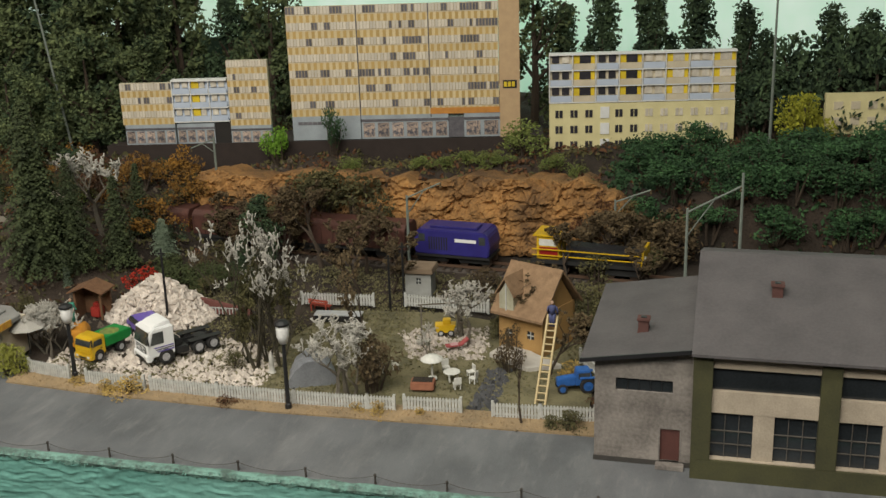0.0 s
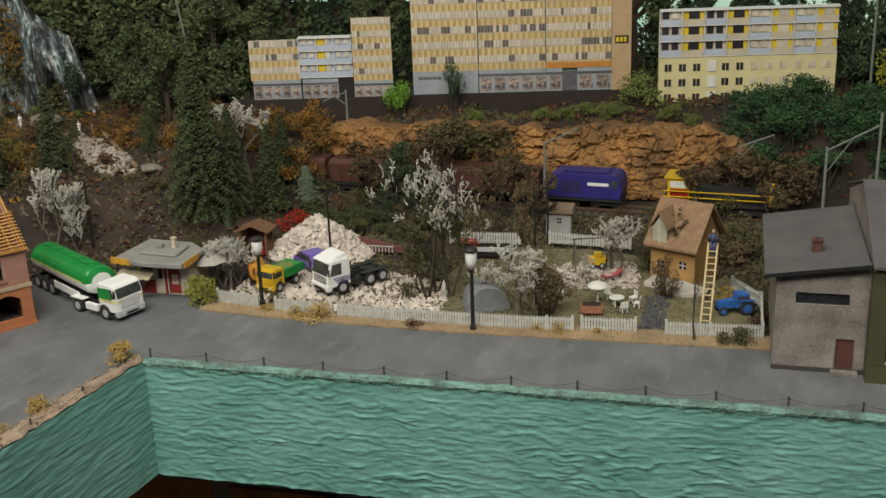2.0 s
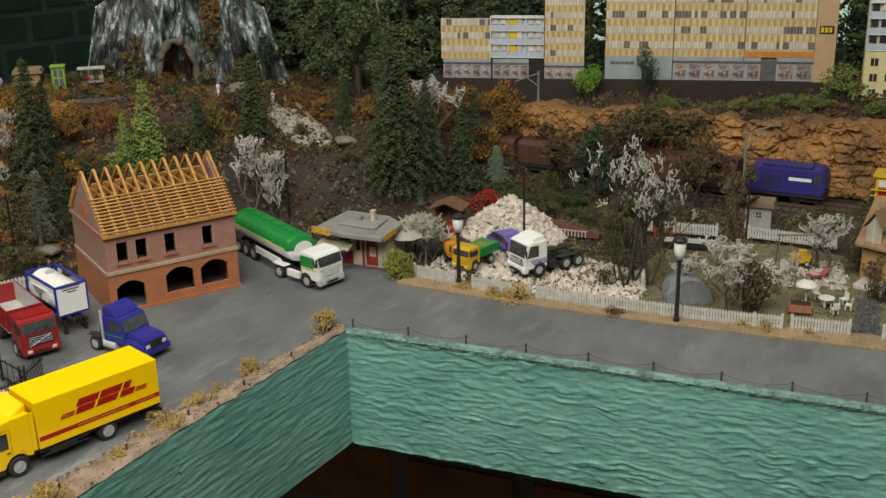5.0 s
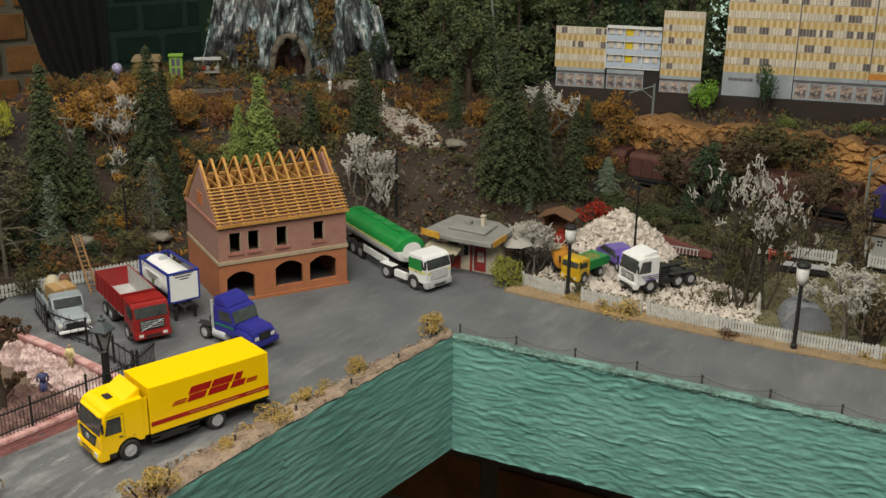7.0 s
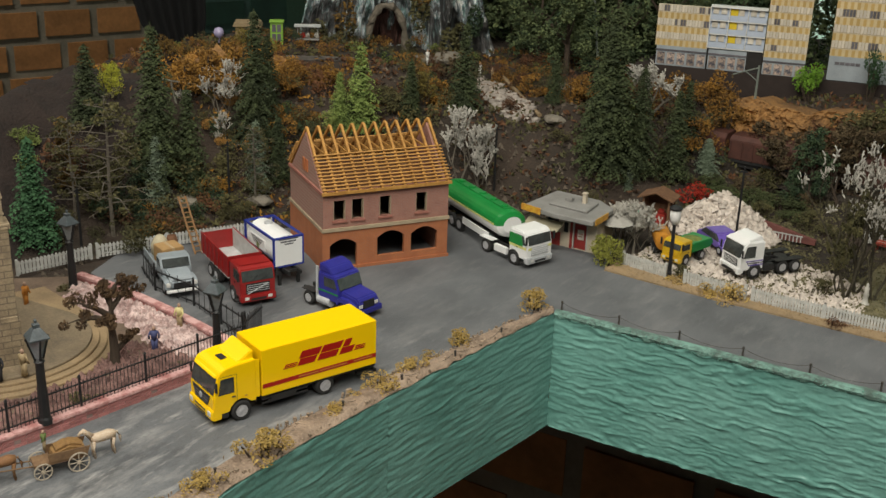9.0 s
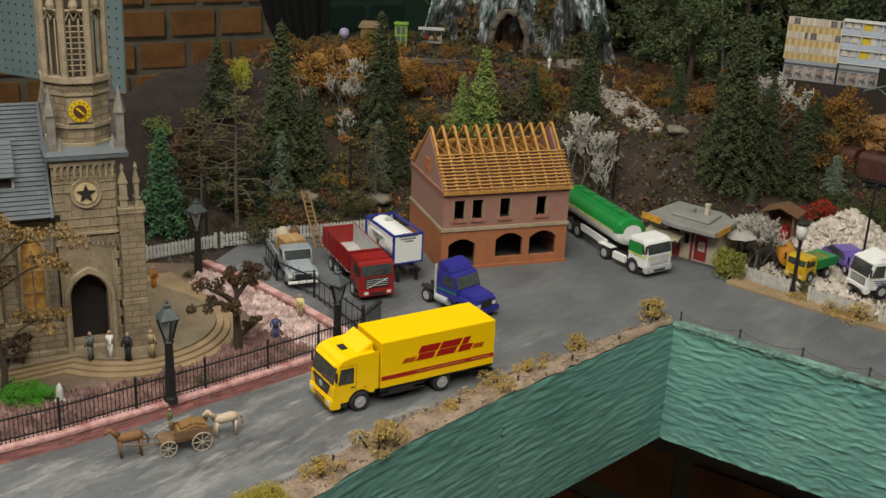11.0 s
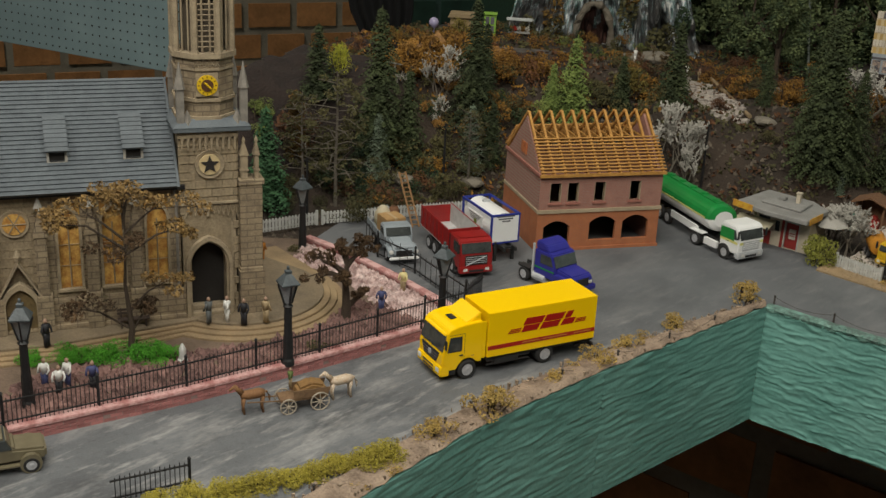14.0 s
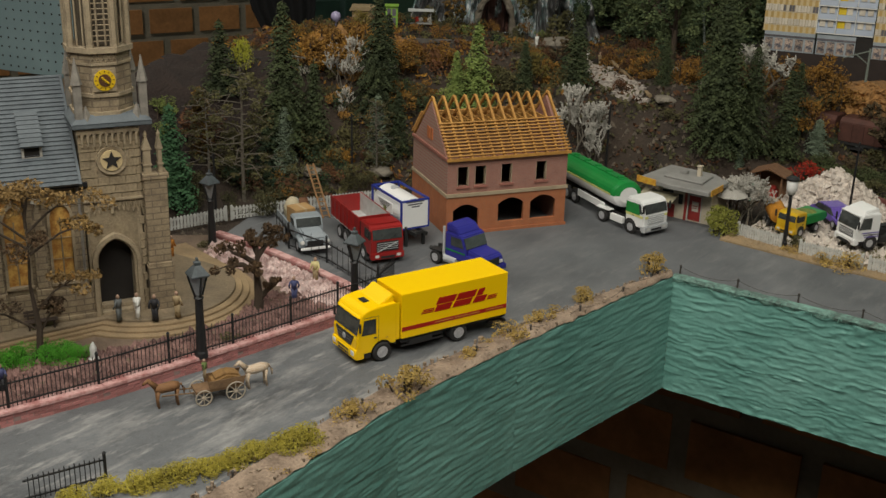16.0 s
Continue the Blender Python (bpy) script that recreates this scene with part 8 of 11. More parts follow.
def build_tank_container():
    trailer = vehicle("container_trailer", -0.697, 0.4500, -23.4, "black container trailer standing behind the blue tractor", "trailer", 0.9)
    chassis(trailer, -2.4, 3.3, 1.13)
    for x in (-1.9, -0.7):
        axle(trailer, x, twin=True)
    part("support_leg", boxes((2.2, -0.8, 0.0, 2.4, -0.6, 1.0), (2.2, 0.6, 0.0, 2.4, 0.8, 1.0)), CHASSIS, trailer)
    root = thing("tank_container", (-0.697, 0.4500, 1.28 * HO * 0.9), -23.4, "white tank container with blue frame and printed white panels", "container", scale=HO * 0.9)
    L, W, H = 4.7, 2.3, 2.15
    fr = mat("frame_blue", (0.02, 0.04, 0.30), None, 0.4, 3, 0.03)
    e = 0.14
    for x in (-L / 2, L / 2 - e):
        for y in (-W / 2, W / 2 - e):
            part("frame_post", boxes((x, y, 0, x + e, y + e, H), bevel=0.02), fr, root, "blue frame post")
        part("frame_beam", boxes((x, -W / 2 + e, 0, x + e, W / 2 - e, e)), fr, root)
        part("frame_beam", boxes((x, -W / 2 + e, H - e, x + e, W / 2 - e, H)), fr, root)
    for y in (-W / 2, W / 2 - e):
        for z in (0, H - e):
            part("frame_rail", boxes((-L / 2 + e, y, z, L / 2 - e, y + e, z + e)), fr, root)
    part("tank", lathe([(0.5, -L / 2 + 0.12), (0.9, -L / 2 + 0.2), (1.10, -L / 2 + 0.35), (1.10, L / 2 - 0.35), (0.9, L / 2 - 0.2), (0.5, L / 2 - 0.12)], 24, axis="x", at=(0, 0, H / 2)), PAINT_WHITE, root, "white tank", smooth=False)
    part("end_panel", boxes((L / 2 - 0.04, -W / 2 + e, e, L / 2 + 0.01, W / 2 - e, H - e)), PAINT_WHITE, root, "white end panel")
    part("label_plate", boxes((-1.5, -1.11, 0.75, 0.9, -1.0, 1.55)), PAINT_WHITE, root)
    txt = bmesh.new()
    for k, (a, b) in enumerate(((-0.75, 0.7), (-0.6, 0.55), (-0.3, 0.35))):
        box(txt, L / 2 + 0.01, a, 1.95 - k * 0.18, L / 2 + 0.018, b, 2.05 - k * 0.18)
    for k in range(4):
        box(txt, -1.2 + 0.1 * k, -1.12, 1.40 - 0.12 * k, 0.6 - 0.15 * k, -1.11, 1.46 - 0.12 * k)
    part("print_bar", txt, PANE, root, "small unreadable print")
    part("green_logo_patch", lathe([(0.22, -1.125), (0.22, -1.10)], 18, axis="y", at=(-0.2, 0, 0.93)), MOSS, root)
    part("walkway", boxes((-L / 2 + 0.3, -0.25, H - 0.06, L / 2 - 0.3, 0.25, H - 0.02)), SILVER, root)
    part("manhole", lathe([(0.3, H - 0.02), (0.3, H + 0.1), (0.1, H + 0.12)], 14, at=(-0.8, 0, 0)), SILVER, root)
    return root


build_tank_container()


# pale grey bonneted lorry with crates
def build_grey_lorry():
    root = vehicle("flatbed_lorry", -0.716, 0.3775, -30.5, "old grey bonneted flatbed lorry loaded with a crate and sacks", size=0.93)
    chassis(root, -5.6, -0.4, 0.7)
    axle(root, -1.0, r=0.45, W=2.0)
    axle(root, -4.3, r=0.45, W=2.0, twin=True)
    cab = part("cab", prism([(-1.35, 0.7), (-2.75, 0.7), (-2.75, 2.2), (-1.75, 2.2), (-1.4, 1.55)], -0.98, 0.98, bevel=0.08), PAINT_GREY, root)
    part("bonnet", prism([(0.0, 0.65), (-1.45, 0.65), (-1.45, 1.58), (-0.25, 1.38), (0.0, 1.15)], -0.75, 0.75, bevel=0.1), PAINT_GREY, root)
    part("windscreen", prism([(-1.37, 1.62), (-1.68, 2.1), (-1.76, 2.1), (-1.46, 1.62)], -0.86, 0.86), LORRYGLASS, cab)
    for s in (-1, 1):
        part("front_wing", prism([(-0.15, 0.55), (-0.2, 0.95), (-0.6, 1.12), (-1.35, 1.12), (-1.8, 0.75), (-1.7, 0.65), (-1.3, 0.95), (-0.7, 0.95), (-0.45, 0.55)], min(s * 0.68, s * 1.05), max(s * 0.68, s * 1.05), bevel=0.03), PAINT_GREY, root)
        part("headlight", lathe([(0.15, 0.0), (0.15, 0.08), (0.05, 0.11)], 14, axis="x", at=(-0.12, s * 0.86, 0.92)), LENS, root)
        part("side_window", prism([(-1.6, 1.6), (-1.85, 2.05), (-2.55, 2.05), (-2.55, 1.6)], *sorted((s * 0.98, s * 1.0))), LORRYGLASS, cab)
    part("grille", boxes((-0.02, -0.55, 0.7, 0.03, 0.55, 1.05), bevel=0.02), CHASSIS, root)
    part("bumper", boxes((-0.05, -1.02, 0.42, 0.14, 1.02, 0.6), bevel=0.04), PAINT_WHITE, root)
    bed = part("bed", boxes((-5.7, -1.1, 1.0, -2.85, 1.1, 1.12), bevel=0.01), PAINT_GREY, root)
    for s in (-1, 1):
        part("bed_side", boxes((-5.7, s * 1.1 - 0.04, 1.12, -2.85, s * 1.1 + 0.04, 1.6), bevel=0.01), PAINT_GREY, bed)
    card = mat("cardboard", (0.42, 0.26, 0.11), (0.33, 0.2, 0.08), 0.9, 3, 0.05, fine=20)
    c = thing("crate", Vector((-0.716, 0.3775, 0)) + Euler((0, 0, radians(-30.5))).to_matrix() @ Vector((-3.75 * HO * 0.93, 0.1 * HO * 0.93, 1.12 * HO * 0.93)), -20, "tan cardboard crate on the flatbed", "crate", scale=HO * 0.93)
    part("body", boxes((-0.75, -0.75, 0, 0.75, 0.75, 1.15), bevel=0.03), card, c)
    part("band", boxes((-0.76, -0.1, 0, 0.76, 0.1, 1.165)), mat("tape", (0.5, 0.36, 0.2)), c)
    q = thing("sack", Vector((-0.716, 0.3775, 0)) + Euler((0, 0, radians(-30.5))).to_matrix() @ Vector((-4.9 * HO * 0.93, -0.2 * HO * 0.93, 1.12 * HO * 0.93)), 10, "pale cream sack behind the crate", "sack", scale=HO * 0.93)
    part("body", lathe([(0.35, 0), (0.62, 0.25), (0.6, 0.9), (0.4, 1.3), (0.2, 1.5)], 12), mat("sack_cream", (0.55, 0.48, 0.33)), q, smooth=True)
    q = thing("barrel", Vector((-0.716, 0.3775, 0)) + Euler((0, 0, radians(-30.5))).to_matrix() @ Vector((-5.1 * HO * 0.93, 0.65 * HO * 0.93, 1.12 * HO * 0.93)), 0, "brown wooden barrel on the flatbed", "barrel", scale=HO * 0.93)
    part("body", lathe([(0.3, 0), (0.4, 0.5), (0.4, 0.9), (0.3, 1.3)], 14), mat("barrel_brown", (0.16, 0.07, 0.03)), q, smooth=True)
    return root


build_grey_lorry()


# white and green tanker
def build_tanker():
    root = vehicle("tanker_tractor_unit", -0.5615, 0.583, -18, "white tractor unit with green doors and pale yellow band", size=0.92)
    chassis(root, -3.9, 0.6)
    axle(root, 0.0, W=2.52)
    axle(root, -3.1, twin=True)
    cab = cab_over(root, PAINT_WHITE, 1.3, 1.9, 0.66, 2.7, 2.4, 0.2, SILVER, SILVER, (PALEYELLOW, 1.42, 1.60))
    for s in (-1, 1):
        part("green_door_panel", prism([(-0.55, 1.62), (0.85, 1.62), (0.7, 2.4), (-0.55, 2.4)], *sorted((s * 1.225, s * 1.24))), PAINT_GREEN, cab, "green door panel")
        part("side_skirt", boxes((-2.2, s * 1.05 - 0.15, 0.45, -0.9, s * 1.05 + 0.15, 0.95), bevel=0.03), PAINT_WHITE, root)
        part("mudguard", boxes((-3.8, s * 0.9 - 0.3, 1.05, -2.4, s * 0.9 + 0.3, 1.12), bevel=0.02), PAINT_WHITE, root)
    tr = vehicle("tank_trailer", -0.6165, 0.612, -29.5, "green and white fuel tank semi-trailer parked by the brick house", "trailer")
    chassis(tr, -4.2, 3.0, 1.0)
    for x in (-3.7, -2.6, -1.5):
        axle(tr, x)
    body = bmesh.new()
    prof = [(0.75, -4.6), (1.12, -4.45), (1.2, -4.2), (1.2, 3.3), (1.1, 3.6), (0.7, 3.75)]
    lathe(prof, 28, body, "x", (0, 0, 0))
    for v in body.verts:
        v.co.z = v.co.z * 0.80 + 2.02
    for f in body.faces:
        f.material_index = 1 if f.calc_center_median().z > 2.08 else 0
    part("tank", body, [PAINT_WHITE, PAINT_GREEN], tr, "tank, green above and white below", smooth=False)
    part("yellow_line", boxes((-4.2, -1.215, 2.02, 3.3, -1.19, 2.14), (-4.2, 1.19, 2.02, 3.3, 1.215, 2.14)), PALEYELLOW, tr)
    part("skirt", boxes((-1.0, -1.2, 0.75, 2.6, -1.1, 1.25), (-1.0, 1.1, 0.75, 2.6, 1.2, 1.25), bevel=0.02), PAINT_WHITE, tr)
    part("walkway", boxes((-4.0, -0.3, 2.96, 3.1, 0.3, 3.02)), PAINT_GREEN, tr)
    for k in range(5):
        part("dome_lid", lathe([(0.26, 3.02), (0.26, 3.10), (0.12, 3.14)], 12, at=(-3.4 + 1.5 * k, 0, 0)), PAINT_GREEN, tr)
    part("rear_bumper", boxes((-4.7, -1.15, 0.5, -4.55, 1.15, 0.75), bevel=0.03), CHASSIS, tr)
    return root


build_tanker()


def build_white_tractor():
    root = vehicle("white_tractor_unit", -0.419, 0.664, -125, "white three-axle tractor unit with black chassis on the rubble yard", size=0.86)
    chassis(root, -4.6, 0.6)
    axle(root, 0.0, W=2.52)
    axle(root, -2.7, twin=True)
    axle(root, -3.9, twin=True)
    cab = cab_over(root, PAINT_WHITE, 1.3, 2.1, 0.66, 2.85, 2.4, 0.24, CHASSIS, PAINT_WHITE, shield=0.44)
    part("roof_spoiler", prism([(0.78, 2.80), (0.45, 3.02), (-0.35, 3.22), (-0.62, 3.22), (-0.75, 2.80)], -1.0, 1.0, bevel=0.06), PAINT_WHITE, cab)
    part("sun_visor", prism([(1.10, 2.60), (1.16, 2.70), (0.86, 2.78), (0.84, 2.66)], -1.12, 1.12, bevel=0.02), PAINT_WHITE, cab)
    part("roof_print", boxes((0.88, -0.75, 2.66, 1.13, -0.1, 2.70), (0.88, 0.1, 2.66, 1.13, 0.75, 2.70)), mat("violet_print", (0.16, 0.12, 0.42), None, 0.5, 3, 0.0), cab, "violet print on the visor")
    part("lower_grille", boxes((1.42, -0.85, 0.40, 1.445, 0.85, 0.62)), CHASSIS, cab)
    for s in (-1, 1):
        y0, y1 = sorted((s * 1.2, s * 1.222))
        for k in range(3):
            part("side_stripe", prism([(-0.72, 1.02 + 0.16 * k), (0.55 + 0.12 * k, 1.02 + 0.16 * k), (0.62 + 0.12 * k, 1.10 + 0.16 * k), (-0.72, 1.10 + 0.16 * k)], y0, y1), MATS["violet_print"] if k != 1 else PANE, cab, "violet and grey side stripe")
        part("fuel_tank", boxes((-1.9, s * 0.95 - 0.28, 0.45, -0.9, s * 0.95 + 0.28, 0.95), bevel=0.06), CHASSIS, root)
        part("mudguard", boxes((-4.6, s * 0.9 - 0.3, 1.06, -2.0, s * 0.9 + 0.3, 1.12)), CHASSIS, root)
    part("fifth_wheel", lathe([(0.5, 0.9), (0.5, 1.05), (0.2, 1.07)], 16, at=(-3.3, 0, 0)), CHASSIS, root)
    part("air_tank", boxes((-1.5, -0.9, 1.0, -1.0, 0.9, 1.5), bevel=0.05), CHASSIS, root)
    return root


build_white_tractor()


def build_small_tipper():
    root = vehicle("small_tipper", -0.468, 0.6545, -106, "small yellow dump truck with a green tipping bed", size=0.78)
    chassis(root, -3.0, 0.8, 0.6)
    axle(root, 0.2, r=0.42, W=2.1)
    axle(root, -2.2, r=0.42, W=1.9, twin=True)
    cab = cab_over(root, CAR_YELLOW, 0.95, 1.5, 0.55, 2.1, 2.0, 0.12, CAR_YELLOW, CAR_YELLOW, arch=(0.75, 0.48))
    bed = part("bed", prism([(-0.65, 0.95), (-0.55, 1.75), (-3.3, 1.75), (-3.6, 1.3), (-3.1, 0.95)], -1.0, 1.0, bevel=0.05), PAINT_GREEN, root, "green tipping bed")
    part("load", lathe([(0.85, 1.74), (0.5, 1.85), (0.1, 1.9)], 10, at=(-1.9, 0, 0)), MOSS, root)
    t = thing("orange_tank_trailer", (-0.487, 0.668, 0), -60, "orange cylindrical tank trailer behind the lamp post", "trailer", scale=HO * 0.62)
    axle(t, 0.6, r=0.42, W=1.9)
    axle(t, -0.8, r=0.42, W=1.9)
    part("tank", lathe([(0.5, -1.9), (0.9, -1.8), (1.0, -1.5), (1.0, 1.5), (0.9, 1.8), (0.5, 1.9)], 20, axis="x", at=(0, 0, 1.65)), mat("tank_orange", (0.60, 0.25, 0.02)), t, smooth=False)
    part("frame", boxes((-1.6, -0.5, 0.6, 1.6, 0.5, 0.8)), CHASSIS, t)
    c = thing("purple_car", (-0.452, 0.704, 0), -40, "small purple car half hidden by the rubble heap", "car", scale=HO)
    part("body", prism([(1.9, 0.35), (1.95, 0.7), (1.1, 0.85), (0.6, 1.35), (-0.9, 1.35), (-1.5, 0.9), (-1.95, 0.8), (-1.95, 0.35)], -0.8, 0.8, bevel=0.1), mat("purple_paint", (0.16, 0.10, 0.45), None, 0.35, 3, 0.02), c)
    part("window_band", prism([(1.0, 0.88), (0.58, 1.28), (-0.85, 1.28), (-1.3, 0.92)], -0.82, 0.82), LORRYGLASS, c)
    for x in (1.2, -1.2):
        for s in (-1, 1):
            wheel(c, x, s * 0.82, 0.32, 0.2)


build_small_tipper()


# ---- goods train on the railway ----
def rail_frame(d):
    """A place on the track, d metres from its east end, and its heading."""
    x = -0.08 - d
    y = 0.888 + 0.03 * (-0.08 - x) / 0.45
    return x, y


RAILZ = 0.0035
TRACK_HEAD = math.degrees(math.atan2(-0.03, 0.45))


def build_track():
    root = thing("railway_track", (0.2, 0.888 - 0.0187, RAILZ), 180 + TRACK_HEAD, "rusty model railway track on dark ballast", "railway track", kind="structure")
    part("ballast", prism([(-0.016, -0.004), (0.016, -0.004), (0.012, 0.0005), (-0.012, 0.0005)], 0, 1.0), mat("ballast", (0.11, 0.09, 0.075), (0.05, 0.042, 0.036), 0.95, 400, 0.8, fine=1500), root).matrix_basis = Matrix.Rotation(radians(-90), 4, "Z")
    for s in (-1, 1):
        part("rail", boxes((0, s * 0.0082 - 0.0005, 0.0015, 1.0, s * 0.0082 + 0.0005, 0.0040)), mat("rail_rust", (0.12, 0.07, 0.045), None, 0.5), root)
    sl = mesh("sleeper", boxes((-0.0014, -0.014, 0.0002, 0.0014, 0.014, 0.0018)), mat("sleeper_wood", (0.06, 0.042, 0.03)))
    for k in range(130):
        place("sleeper", sl, root, Matrix.Translation((0.004 + k * 0.0076, 0, 0)))


build_track()


def rail_vehicle(name, d, label, category):
    x, y = rail_frame(d)
    root = thing(name, (x, y, RAILZ + 0.004), 180 + TRACK_HEAD, label, category, "goods train", scale=HO)
    return root


def bogies(root, xs):
    for x in xs:
        b = part("bogie", boxes((x - 1.2, -1.0, 0.3, x + 1.2, -0.9, 0.75), (x - 1.2, 0.9, 0.3, x + 1.2, 1.0, 0.75), (x - 0.2, -0.9, 0.5, x + 0.2, 0.9, 0.8)), CHASSIS, root)
        for wx in (x - 0.85, x + 0.85):
            for s in (-1, 1):
                part("wheel", lathe([(0.45, s * 0.68), (0.45, s * 0.8), (0.1, s * 0.82)], 16, axis="y", at=(wx, 0, 0.45)), RAILW, b)


RAILW = mat("wheel_rust", (0.08, 0.05, 0.035), None, 0.6, 3, 0.05)
LOCOBLUE = mat("loco_blue", (0.035, 0.03, 0.20), (0.025, 0.02, 0.14), 0.4, 1.0, 0.03, fine=6)
WAGONBROWN = mat("wagon_brown", (0.10, 0.036, 0.025), (0.055, 0.021, 0.015), 0.7, 1.0, 0.1, fine=6)


def build_train():
    crane = rail_vehicle("crane_wagon", 0.060, "black and yellow track crane wagon with red cabin", "wagon")
    bogies(crane, (-2.6, 2.6))
    part("deck", boxes((-4.1, -1.3, 0.9, 4.1, 1.3, 1.15)), CHASSIS, crane)
    part("boom", prism([(-3.9, 1.5), (1.6, 1.3), (1.6, 2.2), (-3.9, 2.0)], -0.7, 0.7, bevel=0.05), mat("boom_black", (0.025, 0.025, 0.028), None, 0.5, 1), crane)
    for z in (1.5, 1.95):
        part("yellow_handrail", tube([(-4.0, 1.25, z), (4.0, 1.25, z)], 0.05, 5), CAR_YELLOW, crane)
    cabin = part("cabin", boxes((2.0, -1.1, 1.15, 3.7, 1.1, 2.9), bevel=0.06), CAR_YELLOW, crane, "yellow crane cabin")
    part("cabin_panel", boxes((2.1, 1.1, 1.35, 3.5, 1.13, 2.1)), PAINT_RED, cabin)
    part("cabin_window", boxes((2.2, 1.1, 2.2, 3.5, 1.13, 2.7)), LENS, cabin)
    part("cabin_roof", boxes((1.8, -1.25, 2.9, 3.95, 1.25, 3.02), bevel=0.03), CAR_YELLOW, cabin)
    part("end_board", boxes((-4.2, -1.3, 1.15, -4.0, 1.3, 2.3)), CAR_YELLOW, crane)
    part("end_lamp", lathe([(0.16, 0), (0.16, -0.12), (0.05, -0.15)], 12, axis="x", at=(-4.2, 0.8, 1.7)), LENS, crane)
    loco = rail_vehicle("diesel_locomotive", 0.178, "dark blue diesel locomotive with a pale number strip", "locomotive")
    bogies(loco, (-1.7, 1.7))
    part("body", prism([(-2.9, 0.9), (2.9, 0.9), (3.05, 1.7), (2.9, 2.5), (2.6, 2.85), (-2.6, 2.85), (-2.9, 2.5), (-3.05, 1.7)], -1.35, 1.35, bevel=0.08), LOCOBLUE, loco)
    part("roof_hood", boxes((-1.9, -0.8, 2.85, 1.9, 0.8, 3.0), bevel=0.06), LOCOBLUE, loco)
    part("name_strip", boxes((-2.0, 1.35, 2.0, -0.3, 1.37, 2.25)), PAINT_WHITE, loco)
    part("side_grille", boxes(*[(0.3 + 0.2 * k, 1.35, 1.3, 0.4 + 0.2 * k, 1.37, 2.3) for k in range(8)]), CHASSIS, loco)
    for x in (-2.7, 2.1):
        part("cab_window", boxes((x, 1.35, 1.9, x + 0.5, 1.37, 2.5)), LORRYGLASS, loco)
    part("underframe", boxes((-3.0, -1.3, 0.7, 3.0, 1.3, 0.9)), CHASSIS, loco)
    for d in (0.274, 0.384, 0.494):
        w = rail_vehicle("covered_wagon", d, "red-brown covered goods wagon", "wagon")
        bogies(w, (-3.2, 3.2))
        part("body", prism([(-1.25, 0.95), (1.25, 0.95), (1.3, 2.55), (0.9, 2.9), (-0.9, 2.9), (-1.3, 2.55)], -4.6, 4.6, bevel=0.05), WAGONBROWN, w).matrix_basis = Matrix.Rotation(radians(90), 4, "Z")
        part("side_rib", boxes(*[(-4.4 + 0.98 * k, 1.3, 1.0, -4.3 + 0.98 * k, 1.36, 2.5) for k in range(10)]), WAGONBROWN, w)
        part("sliding_door", boxes((-1.1, 1.32, 1.05, 1.1, 1.4, 2.5), bevel=0.02), WAGONBROWN, w)
        part("underframe", boxes((-4.7, -1.2, 0.7, 4.7, 1.2, 0.95)), CHASSIS, w)


build_train()

# ---- quay edge: gravel strip, posts and chains ----
GRAVEL = mat("edge_gravel", (0.37, 0.275, 0.20), (0.17, 0.122, 0.088), 0.95, 70, 0.9, fine=650, spread=0.4, dist=0.003)
PINKGRAVEL = mat("pink_gravel", (0.62, 0.49, 0.46), (0.30, 0.19, 0.175), 0.95, 120, 0.5, spread=0.4, vary=0.5)
REDSTONE = mat("red_yard_rubble", (0.25, 0.145, 0.125), (0.085, 0.046, 0.042), 0.95, 60, 0.5, spread=0.4, vary=0.5)
SANDPATH = mat("sandy_verge", (0.34, 0.24, 0.13), (0.19, 0.14, 0.085), 0.95, 50, 0.6, fine=900)
IRON = mat("black_iron", (0.016, 0.016, 0.017), (0.01, 0.01, 0.011), 0.5, 300, 0.1)
PICKET = mat("picket_white", (0.56, 0.56, 0.535), (0.36, 0.36, 0.335), 0.7, 200, 0.2)
inner = [(-0.501, 0.520), (-0.517, 0.455), (-0.525, 0.40), (-0.536, 0.345), (-0.544, 0.28), (-0.546, 0.226), (-0.543, 0.15), (-0.538, 0.05), (-0.533, -0.3)]
outer = [(p[0], p[1]) for p in WEST_EDGE]
bm = bmesh.new()
rnd5 = random.Random(12)
cols = 120
prev = None
for i in range(cols + 1):
    y = -0.29 + 0.80 * i / cols
    xi = float(np.interp(y, [p[1] for p in inner[::-1]], [p[0] for p in inner[::-1]]))
    xo = float(np.interp(y, [p[1] for p in outer], [p[0] for p in outer]))
    row = [bm.verts.new((xi + (xo - xi) * k / 6 + (0.0015 * noise.noise(Vector((y * 90, k, 2))) if k in (0, 6) else 0), y, (0.0006 if k in (0,) else 0.0030 if k < 6 else 0.0005) + 0.0016 * noise.noise(Vector((y * 120, k * 1.7, 0))))) for k in range(7)]
    if prev:
        for k in range(6):
            bm.faces.new((prev[k], prev[k + 1], row[k + 1], row[k]))
    prev = row
tagged(part("quay_gravel_strip", bm, GRAVEL, smooth=True), "pinkish brown gravel strip along the quay edge", "gravel", kind="structure")
bm = bmesh.new()
